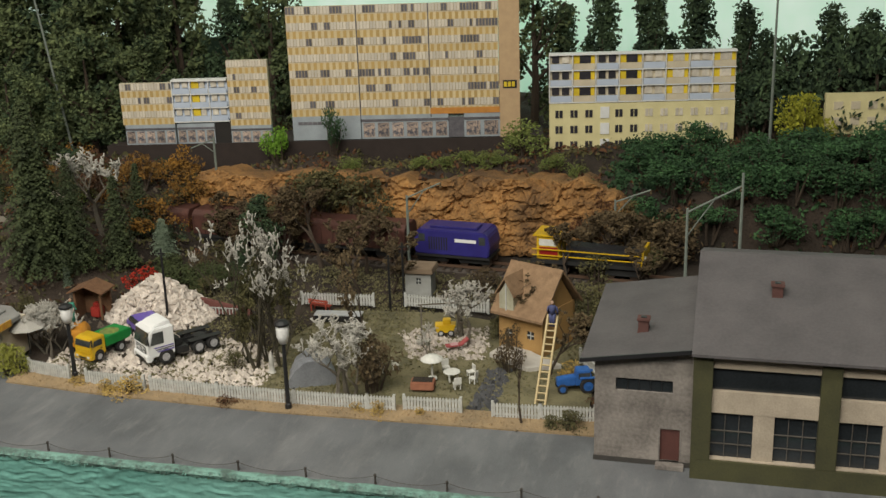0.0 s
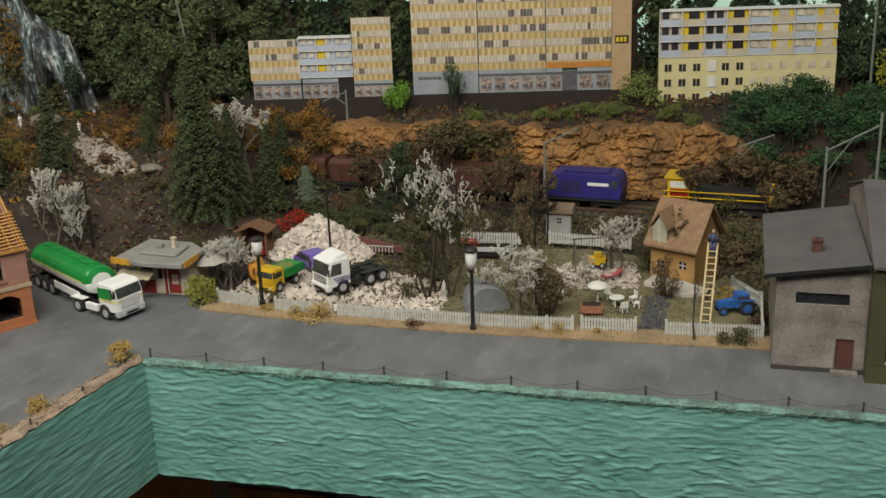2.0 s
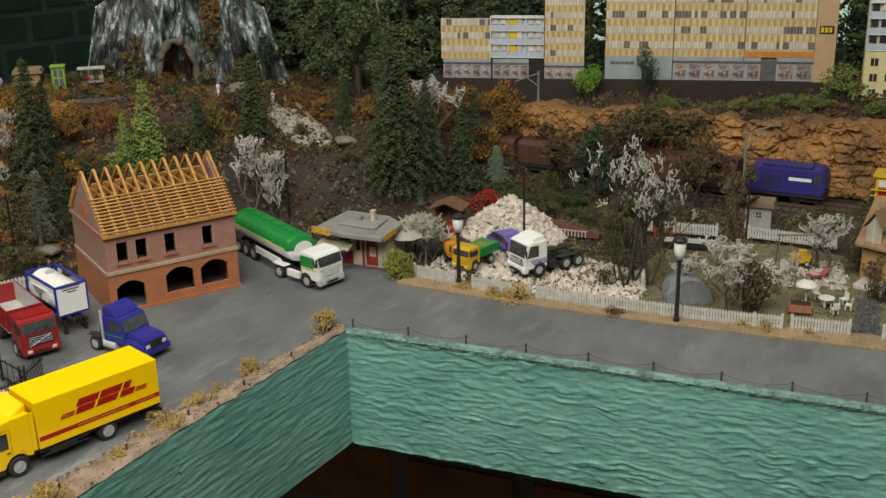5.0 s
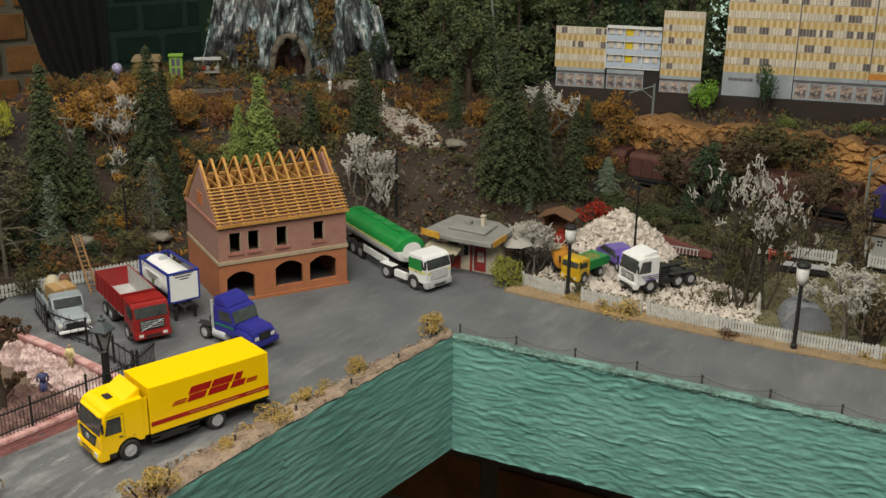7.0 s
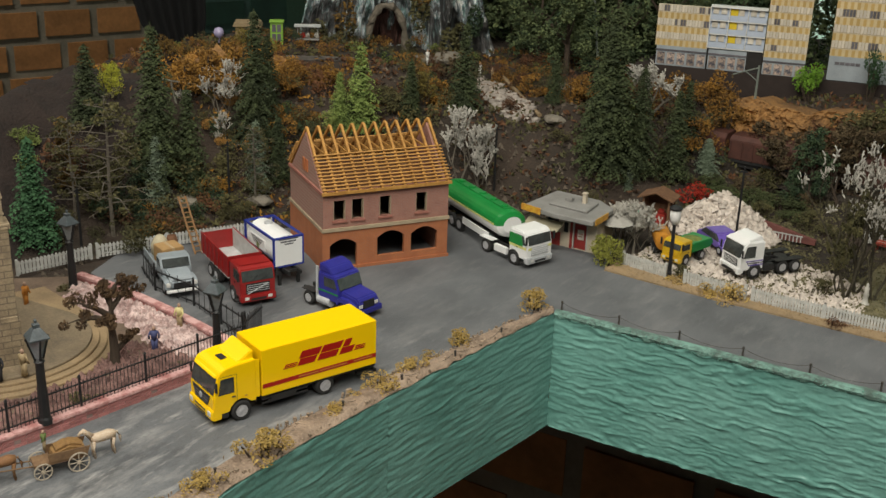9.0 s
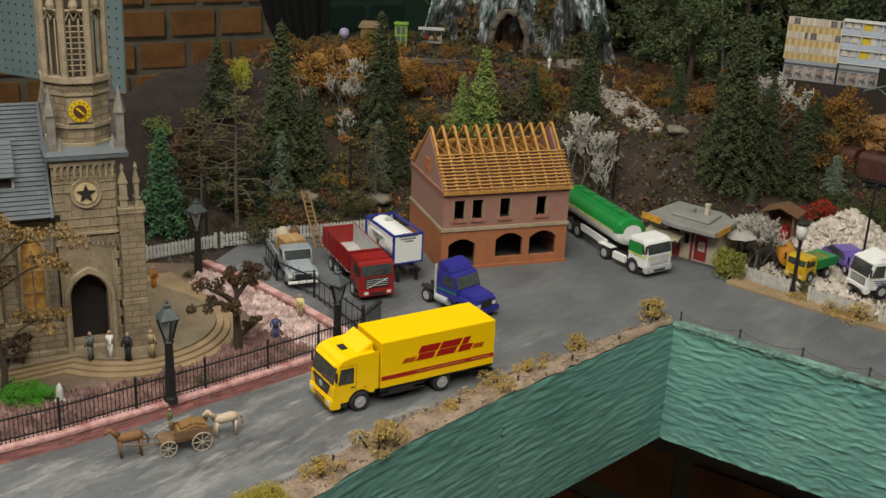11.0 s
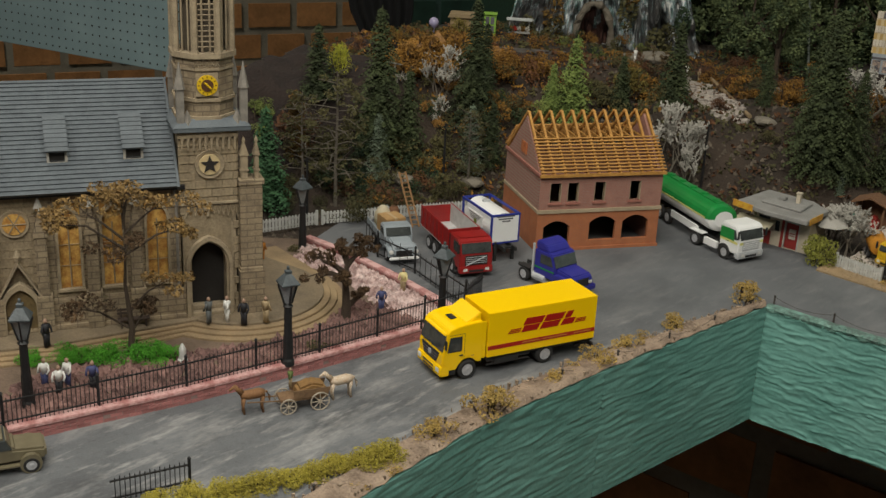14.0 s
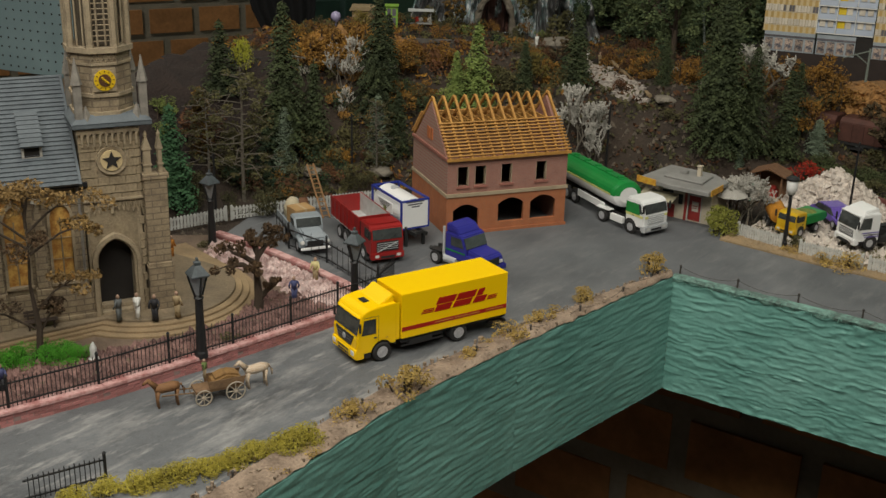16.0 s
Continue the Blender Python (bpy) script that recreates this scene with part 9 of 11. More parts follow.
for _ in range(1500):
    y = rnd5.uniform(-0.25, 0.512)
    xi = float(np.interp(y, [p[1] for p in inner[::-1]], [p[0] for p in inner[::-1]]))
    xo = float(np.interp(y, [p[1] for p in outer], [p[0] for p in outer]))
    x = rnd5.uniform(xi - 0.003, xo - 0.001)
    s = 0.00025 + 0.0007 * rnd5.random() ** 4
    box(bm, x - s, y - s, 0.001, x + s, y + s * rnd5.uniform(0.6, 1.2), 0.0026 + s * 0.9)
tagged(part("quay_pebbles", bm, mat("quay_pebble", (0.40, 0.31, 0.225), (0.23, 0.165, 0.115), 0.9, 300, 0.3, vary=0.6)), "loose pebbles on the quay edge", "pebbles", kind="stuff")
bm = bmesh.new()
for k in range(420):
    x = -0.499 + 1.2 * k / 420
    y = 0.511 + 0.036 * (x + 0.499)
    for _ in range(5):
        leaf(bm, Vector((x + rnd5.uniform(0, 0.004), y - 0.0008 + rnd5.uniform(-0.0012, 0.0012), rnd5.uniform(-0.004, 0.0008))), 0.0008, rnd5)
tagged(part("quay_edge_moss", bm, mat("edge_moss", (0.13, 0.28, 0.23), (0.07, 0.17, 0.14), 0.95, 200, 0.4, vary=0.4)), "rough green crust along the quay rim", "moss", kind="stuff")
bm = bmesh.new()
prev = None
for k in range(601):
    x = -0.499 + 0.002 * k
    y = 0.511 + 0.036 * (x + 0.499)
    q = [noise.noise(Vector((x * f, n_ * 7.0, 3.0))) for n_, f in enumerate((60, 140, 220, 90, 170))]
    row = [bm.verts.new(p) for p in ((x, y - 0.0010 - 0.0007 * q[0], -0.0032 + 0.0022 * q[1]), (x, y - 0.0016 - 0.0008 * q[2], -0.0012 + 0.0006 * q[3]), (x, y - 0.0006 - 0.0006 * q[4], 0.0009 + 0.0006 * q[0]), (x, y + 0.0016, 0.0012 + 0.0005 * q[2]), (x, y + 0.0034 + 0.0012 * q[3], 0.0011 + 0.0003 * q[1]), (x, y + 0.0044 + 0.0012 * q[3], -0.001))]
    if prev:
        for n_ in range(5):
            bm.faces.new((prev[n_], row[n_], row[n_ + 1], prev[n_ + 1]))
    prev = row
tagged(part("quay_coping", bm, mat("coping_crust", (0.17, 0.32, 0.27), (0.085, 0.135, 0.115), 0.7, 90, 0.9, fine=420, spread=0.28, dist=0.002)), "rough green-grey painted coping along the quay rim", "kerb", kind="structure")


def chain_posts(points, label):
    """Little rusty posts with a sagging wire from each to the next."""
    rust = mat("post_rust", (0.06, 0.052, 0.046), None, 0.8, 300, 0.2)
    model = None
    for i, (x, y) in enumerate(points):
        if i % 1 == 0:
            r = thing("quay_post", (x, y, 0), 0, label, "post", "posts along the quay")
            part("shaft", lathe([(0.0007, 0), (0.0006, 0.0052), (0.0009, 0.0056), (0.0009, 0.0062), (0.0003, 0.0067)], 7), rust, r)
            if i + 1 < len(points):
                d = Vector((points[i + 1][0] - x, points[i + 1][1] - y, 0))
                part("wire", tube([d * f + Vector((0, 0, 0.0052 - 0.0034 * 4 * f * (1 - f))) for f in (0, 0.17, 0.33, 0.5, 0.67, 0.83, 1)], 0.00015, 4), rust, r)


chain_posts([(-0.497 + 0.042 * k, 0.511 + 0.036 * (0.002 + 0.042 * k) + 0.006) for k in range(22)], "small rusty quay post with a sagging wire")
chain_posts([(-0.506 - 0.0335 * smooth(k / 6), 0.500 - 0.046 * k) for k in range(9)], "small rusty quay post with a sagging wire")

# sandy verge between road and gardens
verge = [(-0.505, 0.602), (-0.42, 0.598), (-0.3, 0.599), (-0.15, 0.608), (-0.085, 0.612), (-0.085, 0.635), (-0.16, 0.630), (-0.3, 0.622), (-0.42, 0.618), (-0.505, 0.625)]
tagged(part("verge", slab(verge, -0.003, 0.0012), SANDPATH), "sandy ochre verge along the garden fence", "verge", kind="structure")


lawn = [(-0.325, 0.617), (-0.28, 0.619), (-0.16, 0.628), (-0.10, 0.635), (-0.105, 0.70), (-0.13, 0.775), (-0.24, 0.80), (-0.33, 0.79), (-0.345, 0.70)]
tagged(part("garden_lawn", slab(lawn, -0.006, -0.0018), mat("lawn_flock", (0.20, 0.175, 0.095), (0.085, 0.078, 0.042), 0.95, 45, 0.6, fine=600, spread=0.45)), "thin olive-brown flocked lawn of the gardens", "lawn", kind="structure")


# ---- fences ----
def picket_fence(a, b, h=0.0112, pitch=0.0020, label="white wooden picket fence along the garden", group="garden fences", z=0.0):
    a, b = Vector(a), Vector(b)
    d = b - a
    L = d.length
    r = thing("picket_fence", (a.x, a.y, z), math.degrees(math.atan2(d.y, d.x)), label, "fence", group)
    bm = bmesh.new()
    n = max(3, int(L / pitch))
    for i in range(n):
        x = (i + 0.5) * L / n
        w = pitch * 0.37
        prism([(x - w, 0.0008), (x + w, 0.0008), (x + w, h * 0.9), (x, h), (x - w, h * 0.9)], -0.0003, 0.0003, bm)
    tagged(part("picket", bm, PICKET, r), kind="stuff")
    for z_ in (h * 0.22, h * 0.72):
        part("rail", boxes((0, 0.0003, z_, L, 0.0010, z_ + 0.0010)), PICKET, r)
    for x in (0.0, L):
        part("post", boxes((x - 0.0008, -0.0006, 0, x + 0.0008, 0.0012, h * 1.08)), PICKET, r)
    return r


for a, b in (((-0.498, 0.620), (-0.462, 0.615)), ((-0.446, 0.612), (-0.40, 0.611)), ((-0.395, 0.611), (-0.345, 0.611)), ((-0.345, 0.611), (-0.29, 0.613)), ((-0.29, 0.613), (-0.24, 0.616)), ((-0.24, 0.616), (-0.222, 0.618)), ((-0.216, 0.620), (-0.179, 0.624)), ((-0.158, 0.623), (-0.128, 0.626)), ((-0.128, 0.626), (-0.094, 0.630))):
    picket_fence(a, b)
for a, b in (((-0.36, 0.79), (-0.30, 0.797)), ((-0.275, 0.803), (-0.205, 0.80)), ((-0.094, 0.632), (-0.096, 0.69)), ((-0.097, 0.69), (-0.118, 0.72))):
    picket_fence(a, b, 0.011, 0.0023, "weathered white picket fence at the back of the garden")
for a, b in (((-0.835, 0.335), (-0.82, 0.388)), ((-0.818, 0.392), (-0.795, 0.44)), ((-0.795, 0.44), (-0.755, 0.515))):
    picket_fence(a, b, 0.0112, 0.0027, "white picket fence behind the lorry park", "yard fences")


def iron_fence(points, z, h, label, pitch=0.0022):
    for a, b in zip(points, points[1:]):
        a, b = Vector(a), Vector(b)
        d = b - a
        L = d.length
        r = thing("iron_fence", (a.x, a.y, z), math.degrees(math.atan2(d.y, d.x)), label, "fence", "iron fence panels")
        bm = bmesh.new()
        n = max(3, int(L / pitch))
        for i in range(1, n):
            x = i * L / n
            tube([(x, 0, 0), (x, 0, h * (0.93 if i % 2 else 0.99))], 0.00025, 4, bm)
        tagged(part("bar", bm, IRON, r), kind="stuff")
        for f in (0.14, 0.80):
            part("rail", boxes((0, -0.0005, h * f, L, 0.0005, h * f + 0.0006)), IRON, r)
        part("post", lathe([(0.0008, 0), (0.0008, h * 1.05), (0.0011, h * 1.07), (0.0003, h * 1.14)], 6), IRON, r)


KERB = [(-0.70, -0.02), (-0.677, 0.055), (-0.664, 0.10), (-0.651, 0.145), (-0.642, 0.185), (-0.634, 0.225), (-0.627, 0.265), (-0.621, 0.30), (-0.615, 0.335)]
PINKBRICK = mat("kerb_brick", (0.56, 0.25, 0.235), (0.36, 0.13, 0.125), 0.85, 200, 0.4, vary=0.45)


def brick_kerb(points, z0, h, thick, label):
    """A low wall of separate little bricks, laid in courses and capped."""
    for a, b in zip(points, points[1:]):
        a, b = Vector((*a, 0)), Vector((*b, 0))
        d = b - a
        L = d.length
        r = thing("brick_kerb", (a.x, a.y, z0), math.degrees(math.atan2(d.y, d.x)), label, "low wall", "low brick kerbs")
        part("mortar_core", boxes((0, 0.0004, 0, L, thick - 0.0004, h - 0.0014)), mat("kerb_mortar", (0.36, 0.25, 0.23)), r)
        course = (h - 0.0022) / 3
        brick = bpy.data.meshes.get("kerb_brick_mesh") or mesh("kerb_brick_mesh", boxes((0, 0, 0, 1, 1, 1)), PINKBRICK)
        n = max(2, int(L / 0.0062))
        for k in range(3):
            for i in range(n):
                x0 = (i + 0.5 * (k % 2)) * L / n
                w = min(L / n, L - x0) - 0.0004
                if w > 0.001:
                    place("brick", brick, r, Matrix.Translation((x0, random.uniform(-0.0002, 0.0003), k * course)) @ Matrix.Diagonal((w, thick, course - 0.0003, 1)))
        part("capping", boxes((0, -0.0006, h - 0.0022, L, thick + 0.0006, h), bevel=0.0004), mat("kerb_cap", (0.60, 0.37, 0.35), (0.36, 0.15, 0.14), 0.85, 110, 0.4, fine=600, spread=0.3), r)


brick_kerb(KERB[1:], 0.0, 0.0085, 0.0065, "low weathered pink brick wall round the churchyard")
brick_kerb([(-0.620, 0.338), (-0.655, 0.344), (-0.70, 0.352), (-0.75, 0.358), (-0.795, 0.358)], 0.0, 0.006, 0.005, "low pink brick kerb beside the lorry park")
iron_fence([(x - 0.004, y) for x, y in KERB], 0.008, 0.017, "black iron railing on the churchyard wall")
iron_fence([(-0.636, 0.352), (-0.665, 0.361), (-0.70, 0.372), (-0.74, 0.375), (-0.775, 0.395)], 0.0, 0.018, "thin black iron railing beside the parked lorries", 0.0070)
iron_fence([(-0.622, 0.335), (-0.630, 0.362)], 0.0, 0.026, "tall black iron gate leaf standing open", 0.0016)
iron_fence([(-0.5865, 0.0965), (-0.599, 0.062)], 0.0, 0.0135, "short black iron railing at the quay road")

# ---- churchyard ----
yard = [(-0.92, 0.02), (-0.698, 0.02), (-0.680, 0.055), (-0.663, 0.11), (-0.650, 0.165), (-0.641, 0.22), (-0.630, 0.29), (-0.624, 0.336), (-0.72, 0.352), (-0.80, 0.358), (-0.83, 0.33), (-0.92, 0.25)]
tagged(part("churchyard_ground", slab(yard, -0.004, 0.0012), mat("churchyard_earth", (0.20, 0.14, 0.10), (0.10, 0.07, 0.05), 0.95, 60, 0.7, fine=700)), "brown earth of the churchyard", "ground", kind="structure")
PAVE = mat("sandy_pavement", (0.36, 0.255, 0.14), (0.19, 0.135, 0.078), 0.9, 40, 0.4, fine=900)
for k in range(4):
    r_, z_ = 0.0665 - 0.0045 * k, 0.0016 + 0.0016 * k
    pts = [(-0.742 + r_ * math.cos(radians(a)), 0.252 + r_ * math.sin(radians(a))) for a in range(-70, 91, 8)]
    pts += [(-0.80, 0.33 - 0.01 * k), (-0.83, 0.22), (-0.80, 0.06), (-0.762 - 0.004 * k, 0.075), (-0.738 - 0.004 * k, 0.12)]
    s_ = part("church_step_%d" % (k + 1), slab(pts, 0.0, z_ + 0.0012, bevel=0.0004), PAVE if k < 3 else mat("worn_flagstone", (0.25, 0.19, 0.12), (0.125, 0.098, 0.066), 0.9, 30, 0.4, fine=700, spread=0.4))
    tagged(s_, "worn sandy stone step before the church door", "step", kind="structure")
rnd6 = random.Random(77)


def pebbles(name, inside, count, size, material, label, seed, zf=None):
    rn = random.Random(seed)
    bm = bmesh.new()
    made = 0
    xs = [p[0] for p in inside]
    ys = [p[1] for p in inside]
    while made < count:
        x, y = rn.uniform(min(xs), max(xs)), rn.uniform(min(ys), max(ys))
        odd = False
        for (ax, ay), (bx, by) in zip(inside, inside[1:] + inside[:1]):
            if (ay > y) != (by > y) and x < ax + (y - ay) / (by - ay) * (bx - ax):
                odd = not odd
        if not odd:
            continue
        made += 1
        s = size * rn.uniform(0.5, 1.5)
        z = 0.0008 if zf is None else zf(x, y)
        vs = [bm.verts.new((x + s * rn.uniform(-1.2, -0.5), y + s * rn.uniform(-0.5, 0.5), z)), bm.verts.new((x + s * rn.uniform(-0.5, 0.5), y + s * rn.uniform(-1.2, -0.5), z)), bm.verts.new((x + s * rn.uniform(0.5, 1.2), y + s * rn.uniform(-0.5, 0.5), z)), bm.verts.new((x + s * rn.uniform(-0.5, 0.5), y + s * rn.uniform(0.5, 1.2), z)), bm.verts.new((x + s * rn.uniform(-0.4, 0.4), y + s * rn.uniform(-0.4, 0.4), z + s * rn.uniform(0.5, 1.1)))]
        for k in range(4):
            bm.faces.new((vs[k], vs[(k + 1) % 4], vs[4]))
    return tagged(part(name, bm, material), label, "stones", kind="stuff")


pebbles("churchyard_rubble", [(-0.712, 0.06), (-0.686, 0.06), (-0.668, 0.11), (-0.656, 0.165), (-0.647, 0.22), (-0.636, 0.29), (-0.633, 0.312), (-0.672, 0.312), (-0.690, 0.298), (-0.675, 0.26), (-0.682, 0.22), (-0.70, 0.18), (-0.735, 0.10)], 2700, 0.0031, REDSTONE, "dark red-brown rubble of the churchyard", 1)
pebbles("pink_rubble", [(-0.634, 0.310), (-0.628, 0.335), (-0.72, 0.35), (-0.79, 0.352), (-0.775, 0.325), (-0.71, 0.322), (-0.672, 0.310)], 1500, 0.0030, PINKGRAVEL, "pale pink broken stone beside the church steps", 2)
plant_all([bush(91, GRASSY, "bright green low hedge in the churchyard", 18, 150, "hedge", 0.8, 0.034)], [(-0.735, 0.125, 0.017), (-0.722, 0.138, 0.018), (-0.712, 0.152, 0.019), (-0.702, 0.163, 0.016), (-0.748, 0.108, 0.014)], wide=1.35)
plant_all([bush(92, OLIVEM, "low olive shrub inside the railing", 10, 60)], [(-0.6465, 0.234, 0.014), (-0.785, 0.337, 0.010), (-0.64, 0.30, 0.008)], wide=1.6)
DRYLEAF = mat("dry_leaf", (0.30, 0.19, 0.065), (0.12, 0.072, 0.028), 0.95, 4, 0.4, fine=40, vary=0.4)
DEADLEAF = mat("dead_tree_foliage", (0.115, 0.066, 0.030), (0.035, 0.022, 0.012), 0.95, 4, 0.4, fine=40, vary=0.4)


def layered_tree(seed, label, layers, bark, top=0.9, bend=0.0, thick=0.034, size=0.017):
    """A gnarled tree one unit high: an upright trunk, crooked boughs and flat pads of dry leaves; a layer is height, reach, bearing, pad, leaves."""
    rnd = random.Random(seed)
    root = thing("dry_leaved_tree", (0, 0, 0), 0, label, "tree")
    wood = tube([(0, 0, -0.03), (0.012, 0.01, 0.2), (bend * 0.5 - 0.01, 0, 0.45), (bend, 0.01, 0.7), (bend * 1.1, 0, top)], [thick * 1.25, thick, thick * 0.8, thick * 0.6, thick * 0.25], 8)
    for v in wood.verts:
        v.co += Vector((1, 1, 0)) * 0.010 * noise.noise(v.co * 14)
    crowns = {}
    for z, reach, bearing, pad, leaves in layers:
        d = Vector((math.cos(radians(bearing)), math.sin(radians(bearing)), 0))
        end = d * reach + Vector((bend, 0, z + rnd.uniform(-0.01, 0.03)))
        mid = d * reach * 0.55 + Vector((bend, 0, z - 0.05 + rnd.uniform(0, 0.06)))
        tube([Vector((bend * min(1, z / 0.7), 0, z - 0.14)), mid, end], [thick * 0.55, thick * 0.42, thick * 0.2], 6, wood)
        for k in range(5):
            tip = end + Vector((rnd.gauss(0, pad * 0.8), rnd.gauss(0, pad * 0.8), rnd.uniform(-0.02, pad * 0.5)))
            tube([mid.lerp(end, rnd.uniform(0.2, 0.9)), mid.lerp(tip, 0.6) + Vector((0, 0, 0.02)), tip], [thick * 0.2, thick * 0.14, thick * 0.07], 4, wood)
            clump(crowns.setdefault(leaves, bmesh.new()), tip, (pad * 0.62, pad * 0.62, pad * 0.34), 75, size, rnd)
    part("trunk", wood, bark, root)
    for leaves, bm in crowns.items():
        part("crown", bm, leaves, root)
    return root


tree = layered_tree(93, "tall churchyard tree with ochre and dead brown leaves", [(0.95, 0.05, 20, 0.12, DRYLEAF), (0.88, 0.20, 60, 0.12, DRYLEAF), (0.85, 0.20, 240, 0.11, DRYLEAF), (0.91, 0.12, 150, 0.10, DRYLEAF), (0.76, 0.31, 66, 0.08, DRYLEAF), (0.80, 0.34, 246, 0.07, DRYLEAF), (0.70, 0.14, 330, 0.09, DEADLEAF), (0.34, 0.26, 242, 0.10, DEADLEAF), (0.42, 0.20, 62, 0.09, DRYLEAF), (0.28, 0.14, 80, 0.08, DEADLEAF)], BARK, thick=0.014, size=0.013)
tree.matrix_basis = Matrix.Translation((-0.716, 0.150, 0.0)) @ Matrix.Diagonal((0.104, 0.104, 0.104, 1))
tree = layered_tree(94, "gnarled dark dead tree with flat brown pads in the churchyard", [(0.95, 0.14, 60, 0.15, DEADLEAF), (0.80, 0.30, 55, 0.16, DEADLEAF), (0.72, 0.42, 235, 0.17, DEADLEAF), (0.62, 0.46, 245, 0.15, DEADLEAF), (0.86, 0.16, 200, 0.15, DEADLEAF), (0.55, 0.30, 300, 0.12, DEADLEAF), (0.30, 0.32, 60, 0.10, DEADLEAF)], BARK, thick=0.075, size=0.027)
tree.matrix_basis = Matrix.Translation((-0.673, 0.279, 0.0)) @ Matrix.Diagonal((0.037, 0.037, 0.056, 1))
plant_all([bush(95, mat("hedge_ochre", (0.47, 0.40, 0.055), (0.22, 0.18, 0.028), 0.95, 3, 0.4, fine=40, vary=0.3), "yellow-green clipped hedge at the quay road", 16, 110, "hedge", 0.8, 0.04)], [(-0.5395, 0.176, 0.016), (-0.541, 0.170, 0.015), (-0.546, 0.158, 0.012), (-0.551, 0.144, 0.012), (-0.557, 0.130, 0.012), (-0.563, 0.116, 0.012), (-0.570, 0.102, 0.012), (-0.577, 0.088, 0.012), (-0.584, 0.074, 0.012), (-0.5435, 0.165, 0.012), (-0.5485, 0.151, 0.012), (-0.554, 0.137, 0.011), (-0.560, 0.123, 0.012), (-0.5665, 0.109, 0.011)], wide=1.45)
plant_all([bush(96, STRAW, "dry ochre tuft beside the hedge", 9, 60, "straw_tuft")], [(-0.537, 0.198, 0.008), (-0.528, 0.172, 0.009), (-0.53, 0.15, 0.008)], wide=1.5)


def street_lantern(x, y, z, h, label):
    r = thing("street_lantern", (x, y, z), random.uniform(0, 60), label, "lamp post", "churchyard lanterns")
    part("column", lathe([(0.0038, 0), (0.0036, h * 0.05), (0.0030, h * 0.07), (0.0027, h * 0.30), (0.0024, h * 0.34), (0.0022, h * 0.58), (0.0030, h * 0.60), (0.0012, h * 0.63)], 10), IRON, r)
    cage = bmesh.new()
    for k in range(4):
        a = k * math.pi / 2 + 0.78
        tube([(0.0022 * math.cos(a), 0.0022 * math.sin(a), h * 0.62), (0.0058 * math.cos(a), 0.0058 * math.sin(a), h * 0.83)], 0.0006, 4, cage)
    lan = part("lantern_frame", cage, IRON, r)
    gl = bmesh.new()
    lo = [gl.verts.new((0.0019 * math.cos(k * math.pi / 2 + 0.78), 0.0019 * math.sin(k * math.pi / 2 + 0.78), h * 0.63)) for k in range(4)]
    hi = [gl.verts.new((0.0054 * math.cos(k * math.pi / 2 + 0.78), 0.0054 * math.sin(k * math.pi / 2 + 0.78), h * 0.82)) for k in range(4)]
    for k in range(4):
        gl.faces.new((lo[k], lo[(k + 1) % 4], hi[(k + 1) % 4], hi[k]))
    part("lantern_glass", gl, mat("lantern_glass", (0.22, 0.24, 0.25), (0.15, 0.16, 0.17), 0.15, 200, 0.0), lan)
    part("lantern_roof", lathe([(0.0072, h * 0.82), (0.0074, h * 0.835), (0.0030, h * 0.91), (0.0022, h * 0.92), (0.0024, h * 0.95), (0.0008, h * 0.96), (0.0010, h * 0.985), (0.0002, h)], 4), mat("lantern_roof", (0.09, 0.105, 0.115), (0.05, 0.06, 0.065), 0.5, 200), lan)
    return r


for x, y, z, h in ((-0.640, 0.203, 0.0075, 0.060), (-0.626, 0.317, 0.0, 0.058), (-0.786, 0.343, 0.0, 0.058), (-0.703, 0.080, 0.001, 0.062)):
    street_lantern(x, y, z, h, "black cast-iron street lantern in the churchyard")


def park_lamp(x, y, h, rz):
    r = thing("park_lamp", (x, y, 0), rz, "black park lamp post with a white glass and flat cap", "lamp post", "park lamps")
    part("pole", lathe([(0.0024, 0), (0.0021, 0.004), (0.0015, 0.005), (0.0013, h * 0.72), (0.0026, h * 0.74)], 9), IRON, r)
    part("glass", lathe([(0.0026, h * 0.745), (0.0040, h * 0.82), (0.0042, h * 0.92), (0.0030, h * 0.945)], 14), mat("opal_glass", (0.80, 0.79, 0.76), None, 0.3, 200, 0.0), r, "white opal glass", smooth=True)
    part("cap", lathe([(0.0048, h * 0.945), (0.0050, h * 0.965), (0.0030, h * 0.99), (0.0008, h)], 14), IRON, r)


park_lamp(-0.291, 0.606, 0.063, 0)
park_lamp(-0.461, 0.6205, 0.056, 10)


